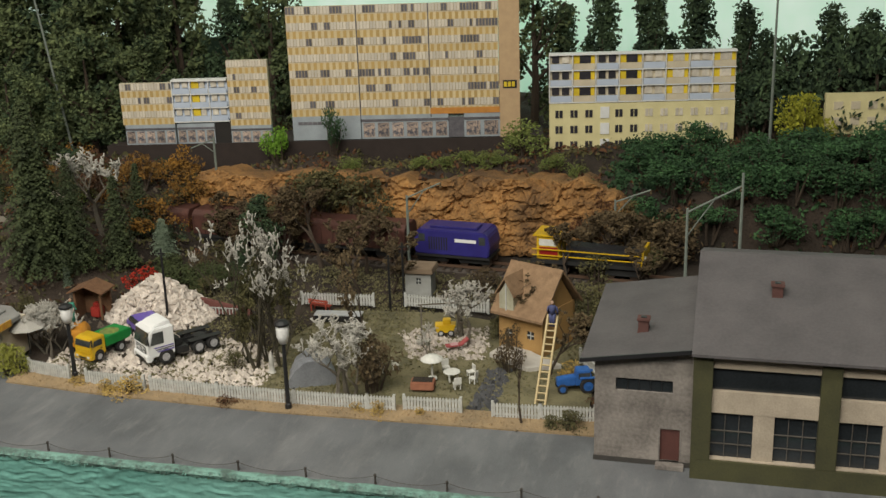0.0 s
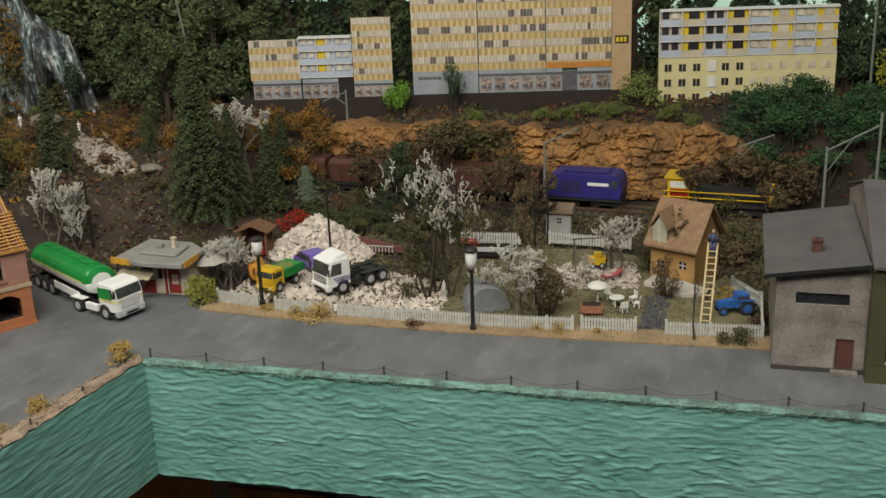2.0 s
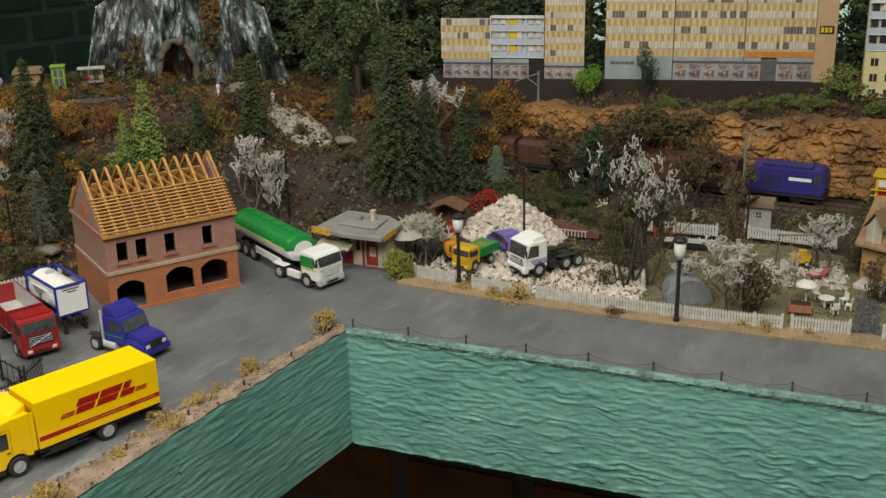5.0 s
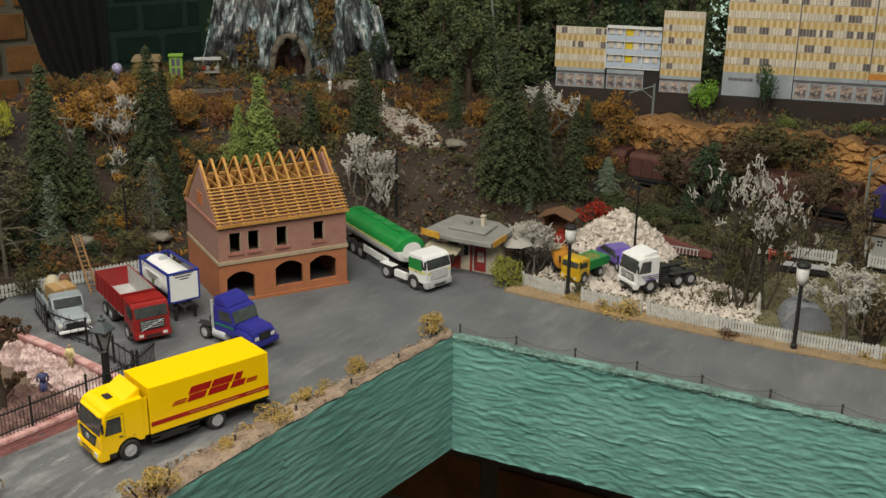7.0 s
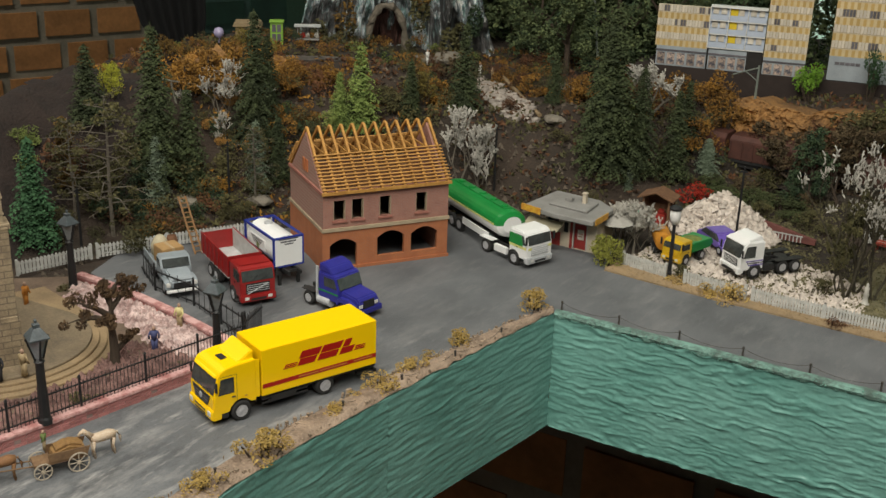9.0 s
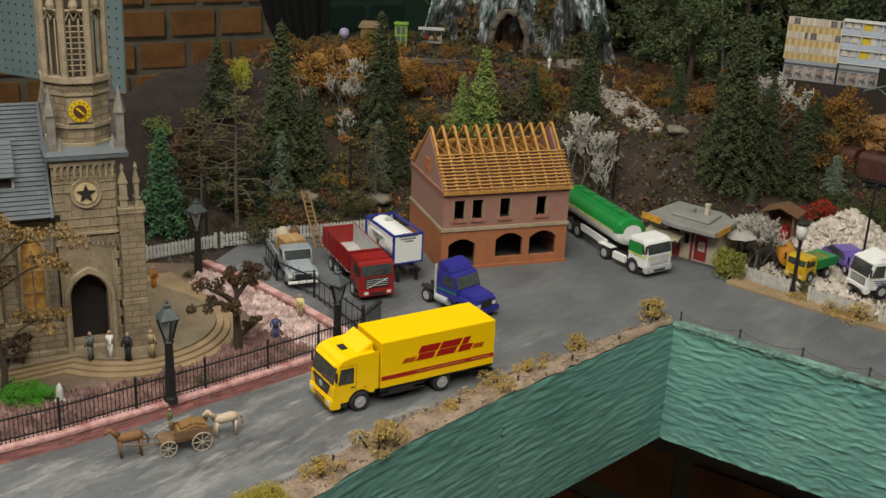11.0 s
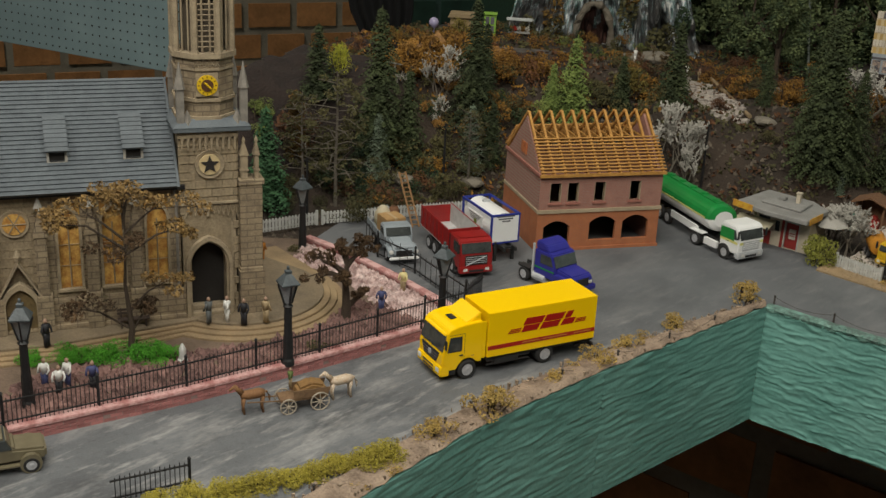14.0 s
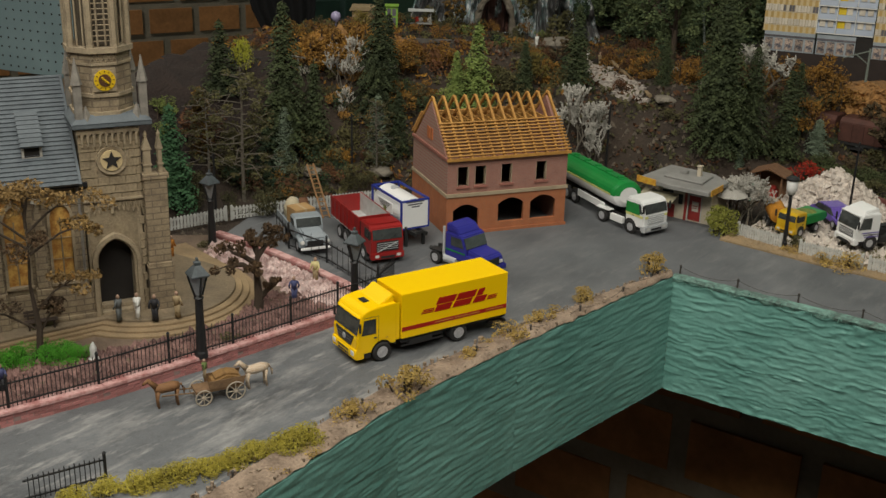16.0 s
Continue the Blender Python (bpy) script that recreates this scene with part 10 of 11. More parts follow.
# ---- little figures, each one plain moulded piece ----
def figure(x, y, z, body, legs, rz=0, tall=0.0168, label="small painted standing model figure"):
    bm = bmesh.new()
    s = tall / 1.75
    lathe([(0.13 * s, 0.0), (0.11 * s, 0.4 * s), (0.16 * s, 0.85 * s)], 7, bm, at=(0.0, 0.09 * s, 0))
    lathe([(0.13 * s, 0.0), (0.11 * s, 0.4 * s), (0.16 * s, 0.85 * s)], 7, bm, at=(0.0, -0.09 * s, 0))
    n_leg = len(bm.faces)
    lathe([(0.17 * s, 0.8 * s), (0.20 * s, 1.1 * s), (0.26 * s, 1.38 * s), (0.09 * s, 1.46 * s)], 9, bm)
    tube([(0, 0.25 * s, 1.36 * s), (0.05 * s, 0.33 * s, 1.05 * s), (0.2 * s, 0.26 * s, 0.85 * s)], 0.065 * s, 5, bm)
    tube([(0, -0.25 * s, 1.36 * s), (0.02 * s, -0.34 * s, 1.05 * s), (0.12 * s, -0.32 * s, 0.82 * s)], 0.065 * s, 5, bm)
    n_body = len(bm.faces)
    lathe([(0.05 * s, 1.44 * s), (0.115 * s, 1.54 * s), (0.12 * s, 1.64 * s), (0.05 * s, 1.75 * s)], 9, bm)
    for i, f in enumerate(bm.faces):
        f.material_index = 0 if i < n_leg else 1 if i < n_body else 2
    ob = part("figurine", bm, [legs, body, mat("figure_head", (0.42, 0.27, 0.19), None, 0.7, 400, 0.0)], smooth=True)
    ob.matrix_world = Matrix.Translation((x, y, z)) @ Matrix.Rotation(radians(rz), 4, "Z")
    return tagged(ob, label, "figurine", "model figures")


FBLACK, FWHITE, FGREY = mat("figure_black", (0.02, 0.02, 0.025), None, 0.7, 400, 0.0), mat("figure_white", (0.80, 0.79, 0.75), None, 0.7, 400, 0.0), mat("figure_grey", (0.13, 0.14, 0.14), None, 0.7, 400, 0.0)
FCREAM = mat("figure_cream", (0.72, 0.62, 0.30), None, 0.7, 400, 0.0)
FBLUE, FORANGE, FTAN = mat("figure_blue", (0.06, 0.07, 0.17), None, 0.7, 400, 0.0), mat("figure_orange", (0.45, 0.17, 0.02), None, 0.7, 400, 0.0), mat("figure_tan", (0.36, 0.27, 0.15), None, 0.7, 400, 0.0)
for x, y, z, b_, l_, rz in ((-0.715, 0.205, 0.0075, FGREY, FGREY, 200), (-0.709, 0.214, 0.0075, FWHITE, FWHITE, 250), (-0.699, 0.219, 0.0075, FBLACK, FBLACK, 300), (-0.693, 0.231, 0.0075, FTAN, FTAN, 100), (-0.776, 0.297, 0.006, FORANGE, FORANGE, 20), (-0.668, 0.306, 0.001, FBLUE, FBLUE, 150), (-0.681, 0.340, 0.001, FCREAM, FTAN, 280),
                            (-0.75, 0.118, 0.0075, FBLACK, FBLACK, 10), (-0.762, 0.110, 0.0075, FBLACK, FBLACK, 60), (-0.718, 0.098, 0.0012, FWHITE, FBLUE, 300), (-0.705, 0.099, 0.0012, FWHITE, FBLACK, 330), (-0.710, 0.107, 0.0012, FWHITE, FBLUE, 280), (-0.698, 0.115, 0.0012, FBLUE, FBLACK, 310)):
    lab = {FGREY: "small grey robed model figure on the church steps", FWHITE: "small model figure in a white shirt", FCREAM: "small model figure in a cream uniform shirt", FBLACK: "small model figure in a black suit", FTAN: "small tan model figure on the steps", FORANGE: "small orange-clad model figure beside the tower", FBLUE: "small model figure in dark blue"}[b_]
    figure(x, y, z, b_, l_, rz, label=lab)
stone = part("white_memorial_stone", lathe([(0.0030, 0), (0.0030, 0.002), (0.0022, 0.0025), (0.0020, 0.0085), (0.0012, 0.0105), (0.0003, 0.012)], 8), mat("memorial_white", (0.6, 0.6, 0.57), None, 0.7, 300))
stone.location = (-0.692, 0.169, 0.0012)
tagged(stone, "small white memorial stone at the hedge", "stone")


def bench(x, y, z, rz, colour, label):
    r = thing("bench", (x, y, z), rz, label, "bench", scale=HO)
    for k in range(3):
        part("seat_slat", boxes((-0.8, 0.16 * k, 0.42, 0.8, 0.16 * k + 0.12, 0.47)), colour, r)
    for k in range(2):
        part("back_slat", boxes((-0.8, 0.5, 0.6 + 0.18 * k, 0.8, 0.55, 0.73 + 0.18 * k)), colour, r)
    for s in (-0.65, 0.57):
        part("leg", boxes((s, 0.02, 0, s + 0.08, 0.1, 0.42), (s, 0.48, 0, s + 0.08, 0.56, 0.95)), colour, r)


bench(-0.738, 0.168, 0.0075, 62, mat("bench_wood", (0.06, 0.04, 0.03)), "dark wooden bench against the church")

# horse cart, of plain moulded figurines
def horse(x, y, rz, colour, label):
    bm = bmesh.new()
    tube([(-0.75, 0, 1.25), (-0.4, 0, 1.28), (0.3, 0, 1.22), (0.7, 0, 1.32)], [0.24, 0.33, 0.31, 0.24], 9, bm)
    tube([(0.6, 0, 1.35), (0.95, 0, 1.72), (1.1, 0, 1.92)], [0.22, 0.15, 0.13], 7, bm)
    tube([(1.02, 0, 1.92), (1.42, 0, 1.66)], [0.13, 0.08], 7, bm)
    for lx in (-0.62, 0.55):
        for s in (-0.17, 0.17):
            tube([(lx, s, 1.1), (lx + 0.05, s, 0.55), (lx, s, 0.0)], [0.13, 0.07, 0.08], 6, bm)
    tube([(-0.85, 0, 1.35), (-1.05, 0, 0.95), (-1.05, 0, 0.6)], [0.08, 0.09, 0.03], 5, bm)
    ob = part("horse_figurine", bm, colour, smooth=True)
    ob.matrix_world = Matrix.Translation((x, y, 0.0)) @ Matrix.Rotation(radians(rz), 4, "Z") @ Matrix.Scale(HO * 0.75, 4)
    tagged(ob, label, "figurine", "horse figurines")


horse(-0.6212, 0.1622, 243, mat("horse_brown", (0.30, 0.145, 0.055), (0.13, 0.06, 0.025), 0.7, 110, spread=0.25), "moulded light brown horse figurine before the cart")
horse(-0.6015, 0.2075, 246, mat("horse_pale", (0.72, 0.66, 0.56), (0.40, 0.22, 0.09), 0.7, 110, spread=0.2), "moulded white and chestnut horse figurine tied behind the cart")


def build_cart():
    r = thing("horse_cart", (-0.6085, 0.185, 0), 244, "old wooden horse cart with spoked wheels and a load", "cart", scale=HO * 0.72)
    wood = mat("cart_wood", (0.22, 0.13, 0.065), (0.13, 0.075, 0.04), 0.8, 4, 0.2, fine=30)
    pale = mat("cart_wheel", (0.42, 0.36, 0.28), None, 0.8, 4, 0.1)
    part("bed", prism([(-1.6, 0.75), (1.5, 0.75), (1.5, 0.95), (-1.6, 0.95)], -0.6, 0.6, bevel=0.02), wood, r)
    for s in (-1, 1):
        part("side_board", prism([(-1.6, 0.95), (0.6, 0.95), (0.7, 1.5), (-1.8, 1.5)], min(s * 0.6, s * 0.66), max(s * 0.6, s * 0.66)), wood, r)
        for wx, wr in ((-1.05, 0.62), (1.05, 0.52)):
            w = bmesh.new()
            rim = [(wx + wr * math.cos(a * math.pi / 10), s * 0.8, wr + 0.0 + wr * math.sin(a * math.pi / 10)) for a in range(21)]
            tube(rim, 0.05, 5, w)
            for k in range(8):
                a = k * math.pi / 4
                tube([(wx, s * 0.8, wr), (wx + wr * math.cos(a), s * 0.8, wr + wr * math.sin(a))], 0.035, 4, w)
            lathe([(0.1, s * 0.7), (0.1, s * 0.92)], 8, w, "y", (wx, 0, wr))
            part("spoked_wheel", w, pale, r, "pale spoked wheel")
    part("load", prism([(-1.6, 0.95), (0.5, 0.95), (0.3, 1.55), (-0.6, 1.85), (-1.5, 1.6)], -0.58, 0.58, bevel=0.15), mat("cart_load", (0.27, 0.15, 0.05), (0.17, 0.09, 0.03), 0.9, 4, 0.3, fine=25), r)
    part("drawbar", tube([(1.5, 0.35, 0.8), (3.6, 0.35, 1.0)], 0.05, 5), wood, r)
    part("drawbar", tube([(1.5, -0.35, 0.8), (3.6, -0.35, 1.0)], 0.05, 5), wood, r)
    return r


build_cart()
figure(-0.6115, 0.180, 0.0125, mat("figure_green", (0.13, 0.17, 0.05), None, 0.8, 300, 0.0), FTAN, 240, 0.011, "small moulded driver figure on the cart")


def old_car(x, y, rz, colour, label):
    c = thing("vintage_car", (x, y, 0), rz, label, "car", scale=HO)
    part("body", prism([(2.0, 0.45), (2.0, 0.95), (0.7, 1.05), (0.45, 1.6), (-1.2, 1.6), (-1.7, 1.0), (-1.9, 0.45)], -0.7, 0.7, bevel=0.1), colour, c)
    part("windows", prism([(0.66, 1.08), (0.44, 1.52), (-1.1, 1.52), (-1.4, 1.1)], -0.72, 0.72), LORRYGLASS, c)
    for s in (-1, 1):
        part("running_board", boxes((-1.5, s * 0.78 - 0.12, 0.35, 1.6, s * 0.78 + 0.12, 0.42)), colour, c)
        for wx in (1.35, -1.25):
            part("mudguard", lathe([(0.42, s * 0.62), (0.44, s * 0.95)], 16, axis="y", at=(wx, 0, 0.42)), colour, c)
            wheel(c, wx, s * 0.97, 0.36, 0.16)


old_car(-0.662, 0.040, 66, mat("car_khaki", (0.17, 0.145, 0.09), (0.12, 0.10, 0.06), 0.4, 2, 0.03), "dull khaki vintage car at the churchyard wall")

# board with holes, hung behind the church, and the black curtain
def build_pegboard():
    o = Vector((-1.389, 0.724, -0.029))
    left = Vector((-0.966, -0.259, 0.012)).normalized()
    up = Vector((0.0, 0.0, 1.0))
    up = (up - left * up.dot(left)).normalized()
    n = left.cross(up).normalized()
    r = new("pegboard")
    r.matrix_world = Matrix((( left.x, n.x, up.x, o.x), (left.y, n.y, up.y, o.y), (left.z, n.z, up.z, o.z), (0, 0, 0, 1)))
    tagged(r, "pale blue-green perforated board hung behind the church", "board")
    part("sheet", boxes((0, 0, 0, 0.66, 0.004, 0.62), bevel=0.0008), mat("pegboard_paint", (0.25, 0.345, 0.36), (0.19, 0.27, 0.285), 0.6, 14, 0.05), r)
    # Dark discs on both faces stand in for shaded holes.
    for side in (-0.0004, 0.0042):
        bm = bmesh.new()
        for i in range(52):
            for j in range(48):
                x, z = 0.008 + i * 0.0125, 0.008 + j * 0.0125
                bm.faces.new([bm.verts.new((x + 0.0015 * math.cos(a), side, z + 0.0015 * math.sin(a))) for a in (0, 1.05, 2.1, 3.14, 4.19, 5.24)])
        tagged(part("hole", bm, DARK, r), kind="stuff")
    return r


build_pegboard()


def build_curtain():
    bm = bmesh.new()
    c = Vector((-1.33, 0.965, 0))
    d = Vector((0.067, 0.072, 0)).normalized()
    nrm = Vector((-d.y, d.x, 0))
    rows = []
    for j in range(41):
        z = -0.03 + 1.6 * j / 40
        left = float(np.interp(z, (-0.03, 0.0, 0.05, 0.114, 0.3, 1.57), (0.012, -0.012, -0.036, -0.052, -0.13, -0.32)))
        right = float(np.interp(z, (-0.03, 0.03, 1.57), (0.03, 0.047, 0.07)))
        row = []
        for i in range(31):
            f = i / 30
            p = c + d * (left + (right - left) * f) + nrm * (0.009 * math.sin(f * 22 + z * 3))
            row.append(bm.verts.new((p.x, p.y, z)))
        rows.append(row)
    for a, b in zip(rows, rows[1:]):
        for i in range(30):
            bm.faces.new((a[i], a[i + 1], b[i + 1], b[i]))
    ob = part("black_curtain", bm, CLOTH, smooth=True)
    sol = ob.modifiers.new("thickness", "SOLIDIFY")
    sol.thickness = 0.003
    tagged(ob, "heavy black curtain gathered beside the brick wall", "curtain")


build_curtain()

# ---- kiosk ----
def build_kiosk():
    r = thing("snack_kiosk", (-0.571, 0.630, 0), 0, "cream and red snack kiosk with flat grey roof", "kiosk")
    cream, red = mat("kiosk_cream", (0.60, 0.52, 0.40), None, 0.8, 100, 0.1), mat("kiosk_red", (0.30, 0.03, 0.025), None, 0.6, 100, 0.1)
    roofm = mat("kiosk_roof", (0.27, 0.265, 0.25), (0.18, 0.175, 0.165), 0.85, 70, 0.3)
    wl = part("front_wall", wall_with_holes(0.045, 0.028, 0.002, [(0.002, 0.012, 0.012, 0.022), (0.0165, 0.012, 0.0205, 0.0205), (0.026, 0.0005, 0.0365, 0.0215)]), cream, r)
    [part("side_wall", boxes((u, 0.002, 0, u + 0.002, 0.03, 0.028)), cream, r) for u in (0.043, 0.0)]
    part("back_wall", boxes((0.002, 0.028, 0, 0.043, 0.03, 0.028)), cream, r)
    part("red_base", boxes((-0.0004, -0.0005, 0, 0.014, 0.0, 0.011)), red, r)
    d = part("door", boxes((0.026, 0.0006, 0.0005, 0.0365, 0.0012, 0.0215), bevel=0.0002), red, r, "red door with a pale notice")
    part("door_notice", boxes((0.0288, 0.0001, 0.0085, 0.0342, 0.0006, 0.0165)), mat("notice_white", (0.65, 0.6, 0.52)), d)
    part("door_notice_line", boxes((0.0295, -0.0002, 0.0128, 0.0335, 0.0001, 0.0134), (0.0295, -0.0002, 0.0110, 0.0330, 0.0001, 0.0115)), red, d)
    part("door_frame", boxes((0.0252, -0.0006, 0, 0.026, 0.001, 0.0222), (0.0365, -0.0006, 0, 0.0373, 0.001, 0.0222), (0.0252, -0.0006, 0.0215, 0.0373, 0.001, 0.0224)), PICKET, r)
    part("window", boxes((0.0165, 0.0008, 0.012, 0.0205, 0.0012, 0.0205), (0.002, 0.0008, 0.012, 0.012, 0.0012, 0.022)), GLASS, r)
    part("corner_post", boxes((0.0225, -0.0008, 0, 0.0245, 0.0008, 0.026)), red, r)
    part("roof", slab([(-0.012, -0.014), (0.016, -0.021), (0.050, -0.020), (0.050, 0.018), (0.032, 0.032), (-0.008, 0.034)], 0.0290, 0.0330, bevel=0.0006), roofm, r, "grey flat roof")
    part("roof_upper", slab([(0.004, -0.004), (0.038, -0.006), (0.036, 0.020), (0.006, 0.024)], 0.0330, 0.0350, bevel=0.0006), roofm, r)
    part("fascia_sign", boxes((-0.011, -0.0175, 0.0285, 0.008, -0.0165, 0.0335)), mat("sign_yellow", (0.62, 0.36, 0.04), (0.5, 0.22, 0.03), 0.6, 300, 0.0, spread=0.2), r, "yellow-orange sign board").rotation_euler = (0, 0, radians(-12))
    part("fascia_sign", boxes((0.0502, -0.016, 0.0285, 0.0508, 0.006, 0.0335)), MATS["sign_yellow"], r, "yellow-orange sign board")
    part("awning", prism([(-0.010, 0.0225), (0.020, 0.0225), (0.020, 0.0235), (-0.010, 0.0235)], -0.013, 0.0), mat("awning_beige", (0.40, 0.36, 0.25)), r, "beige awning").rotation_euler = (radians(18), 0, 0)
    part("roof_chimney", boxes((0.026, 0.010, 0.035, 0.029, 0.013, 0.0425), (0.0255, 0.0095, 0.0425, 0.0295, 0.0135, 0.0435)), cream, r)
    part("roof_vent", boxes((0.012, 0.008, 0.035, 0.018, 0.013, 0.0375), bevel=0.0004), roofm, r)
    sh = thing("market_umbrella", (-0.519, 0.650, 0), 0, "small pale parasol beside the kiosk", "parasol", scale=HO)
    part("pole", tube([(0, 0, 0), (0, 0, 2.3)], 0.04, 6), IRON, sh)
    part("canopy", lathe([(1.25, 1.95), (1.2, 2.0), (0.1, 2.5)], 8), mat("parasol_grey", (0.42, 0.40, 0.36)), sh)
    return r


build_kiosk()


# ---- rubble yard ----
heap("rubble_heap", PALESTONE, (-0.466, 0.750), (0.047, 0.034), 1700, 0.0030, 11, "heap of pale broken stone and plaster", 0.034)
bm_yard = [(-0.50, 0.628), (-0.445, 0.622), (-0.37, 0.622), (-0.325, 0.64), (-0.335, 0.70), (-0.40, 0.715), (-0.46, 0.72), (-0.50, 0.70)]
pebbles("yard_rubble", bm_yard, 2200, 0.0032, PALESTONE, "pale broken stone covering the yard", 21, lambda x, y: ground_z(x, y) - 0.0034)
pebbles("garden_gravel", [(-0.265, 0.755), (-0.198, 0.775), (-0.185, 0.715), (-0.24, 0.705)], 1000, 0.0032, PALESTONE, "pale gravel patch in the garden", 22, lambda x, y: ground_z(x, y) - 0.0034)
pebbles("garden_path", [(-0.178, 0.622), (-0.160, 0.622), (-0.164, 0.70), (-0.178, 0.70)], 360, 0.0032, mat("path_slate", (0.10, 0.10, 0.105), (0.06, 0.06, 0.062), 0.9, 200, 0.4, vary=0.4), "dark slate garden path", 23, lambda x, y: ground_z(x, y) - 0.003)
pebbles("verge_stones", verge, 1500, 0.0012, SANDPATH, "sandy grit of the verge", 24, lambda x, y: 0.001)


def timber_shed(x, y, rz):
    r = thing("timber_shed", (x, y, 0), rz, "brown open timber shed with red machinery inside", "shed", scale=0.85)
    w = mat("shed_wood", (0.19, 0.095, 0.045), (0.11, 0.055, 0.028), 0.85, 200, 0.3)
    for px in (0.0, 0.026):
        for py in (0.0, 0.018):
            part("post", boxes((px, py, 0, px + 0.002, py + 0.002, 0.027)), w, r)
    part("back_wall", boxes((0.002, 0.018, 0, 0.026, 0.0195, 0.026)), w, r)
    part("side_wall", boxes((0.0, 0.002, 0, 0.0012, 0.018, 0.026)), w, r)
    part("roof", prism([(-0.004, 0.0265), (0.014, 0.0335), (0.032, 0.0265), (0.032, 0.028), (0.014, 0.035), (-0.004, 0.028)], -0.004, 0.022), w, r)
    part("machine", boxes((0.012, 0.006, 0, 0.022, 0.016, 0.010), (0.014, 0.008, 0.010, 0.020, 0.014, 0.014), bevel=0.001), mat("machine_red", (0.35, 0.03, 0.02), None, 0.6, 200), r, "red machine")


timber_shed(-0.528, 0.722, 5)
figure(-0.527, 0.716, 0.0, mat("figure_turquoise", (0.08, 0.42, 0.30), None, 0.7, 300, 0.0), mat("figure_turquoise", (0.08, 0.42, 0.30)), 0, 0.02, "small turquoise-clad model figure by the shed")
r = thing("brick_ramp_wall", (-0.436, 0.756, 0), 2, "low red-brown brick wall with grey railing", "wall")
part("wall", prism([(0, 0), (0.045, 0), (0.045, 0.004), (0.004, 0.012), (0, 0.012)], 0, 0.004), mat("ramp_brick", (0.17, 0.06, 0.05), None, 0.9, 200, 0.3), r)
part("railing", boxes(*[(0.006 + 0.003 * k, -0.001, 0, 0.0068 + 0.003 * k, -0.0004, 0.006) for k in range(10)], (0.005, -0.001, 0.005, 0.035, -0.0004, 0.0058)), PICKET, r)

# ---- garden furniture ----
G_WHITE = mat("garden_white", (0.68, 0.67, 0.62), (0.55, 0.54, 0.5), 0.5, 3, 0.03)


def parasol(x, y):
    r = thing("garden_parasol", (x, y, 0), 0, "white garden parasol on a round foot", "parasol", scale=HO * 0.72)
    part("foot", lathe([(0.42, 0), (0.38, 0.12), (0.1, 0.2)], 14), G_WHITE, r)
    part("pole", tube([(0, 0, 0.1), (0, 0, 2.2)], 0.07, 7), G_WHITE, r)
    part("canopy", lathe([(0.95, 1.72), (0.92, 1.80), (0.6, 2.02), (0.08, 2.2)], 12), G_WHITE, r, "cream white canopy")


def garden_table(x, y):
    r = thing("garden_table", (x, y, 0), 20, "round white garden table", "table", scale=HO * 0.74)
    part("tabletop", lathe([(0.66, 0.72), (0.69, 0.75), (0.66, 0.8)], 18), G_WHITE, r)
    for k in range(3):
        a = k * 2.09
        part("leg", tube([(0.5 * math.cos(a), 0.5 * math.sin(a), 0.72), (0.4 * math.cos(a), 0.4 * math.sin(a), 0)], 0.09, 6), G_WHITE, r)


def garden_chair(x, y, rz):
    r = thing("garden_chair", (x, y, 0), rz, "white plastic garden chair on the lawn", "chair", "garden chairs", scale=HO * 0.70)
    part("seat", boxes((-0.32, -0.32, 0.42, 0.32, 0.32, 0.52), bevel=0.03), G_WHITE, r)
    part("backrest", boxes((-0.34, -0.32, 0.5, -0.25, 0.32, 1.1), bevel=0.03), G_WHITE, r)
    for a in (-0.27, 0.19):
        for b in (-0.27, 0.19):
            part("leg", boxes((a, b, 0, a + 0.09, b + 0.09, 0.42)), G_WHITE, r)


parasol(-0.213, 0.673)
garden_table(-0.199, 0.673)
for x, y, rz in ((-0.188, 0.682, 220), (-0.192, 0.661, 120), (-0.1835, 0.672, 170), (-0.207, 0.686, 300), (-0.243, 0.683, 20), (-0.25, 0.676, 60)):
    garden_chair(x, y, rz)
r = thing("planter_box", (-0.222, 0.651, 0), 8, "terracotta brick planter box on the lawn", "planter")
part("box", boxes((0, 0, 0, 0.016, 0.010, 0.006), bevel=0.0006), mat("terracotta", (0.36, 0.15, 0.085), (0.25, 0.10, 0.06), 0.9, 250, 0.3), r)
part("soil", boxes((0.0012, 0.0012, 0.006, 0.0148, 0.0088, 0.0064)), EARTH, r)
sw = thing("garden_swing", (-0.243, 0.745, 0), 20, "thin grey swing frame with a yellow seat", "swing", scale=HO)
for x in (0.0, 2.4):
    part("frame_leg", tube([(x, -0.6, 0), (x, 0, 2.2), (x, 0.6, 0)], 0.05, 5), GREYBARK, sw)
part("top_bar", tube([(-0.2, 0, 2.2), (2.6, 0, 2.2)], 0.05, 5), GREYBARK, sw)
part("seat", boxes((0.9, -0.3, 0.5, 1.7, 0.3, 0.65)), CAR_YELLOW, sw)
wb = thing("yellow_garden_cart", (-0.226, 0.752, 0), 15, "small yellow garden cart on the gravel", "cart", scale=HO * 0.65)
part("tub", prism([(-0.9, 0.4), (0.7, 0.4), (1.0, 1.2), (-1.1, 1.2)], -0.6, 0.6, bevel=0.05), CAR_YELLOW, wb)
part("box", boxes((-0.3, -0.4, 1.2, 0.5, 0.4, 1.7), bevel=0.05), CAR_YELLOW, wb)
wheel(wb, 0.5, 0.62, 0.35, 0.15)
wheel(wb, -0.5, 0.62, 0.35, 0.15)
wheel(wb, 0.5, -0.62, 0.35, 0.15)
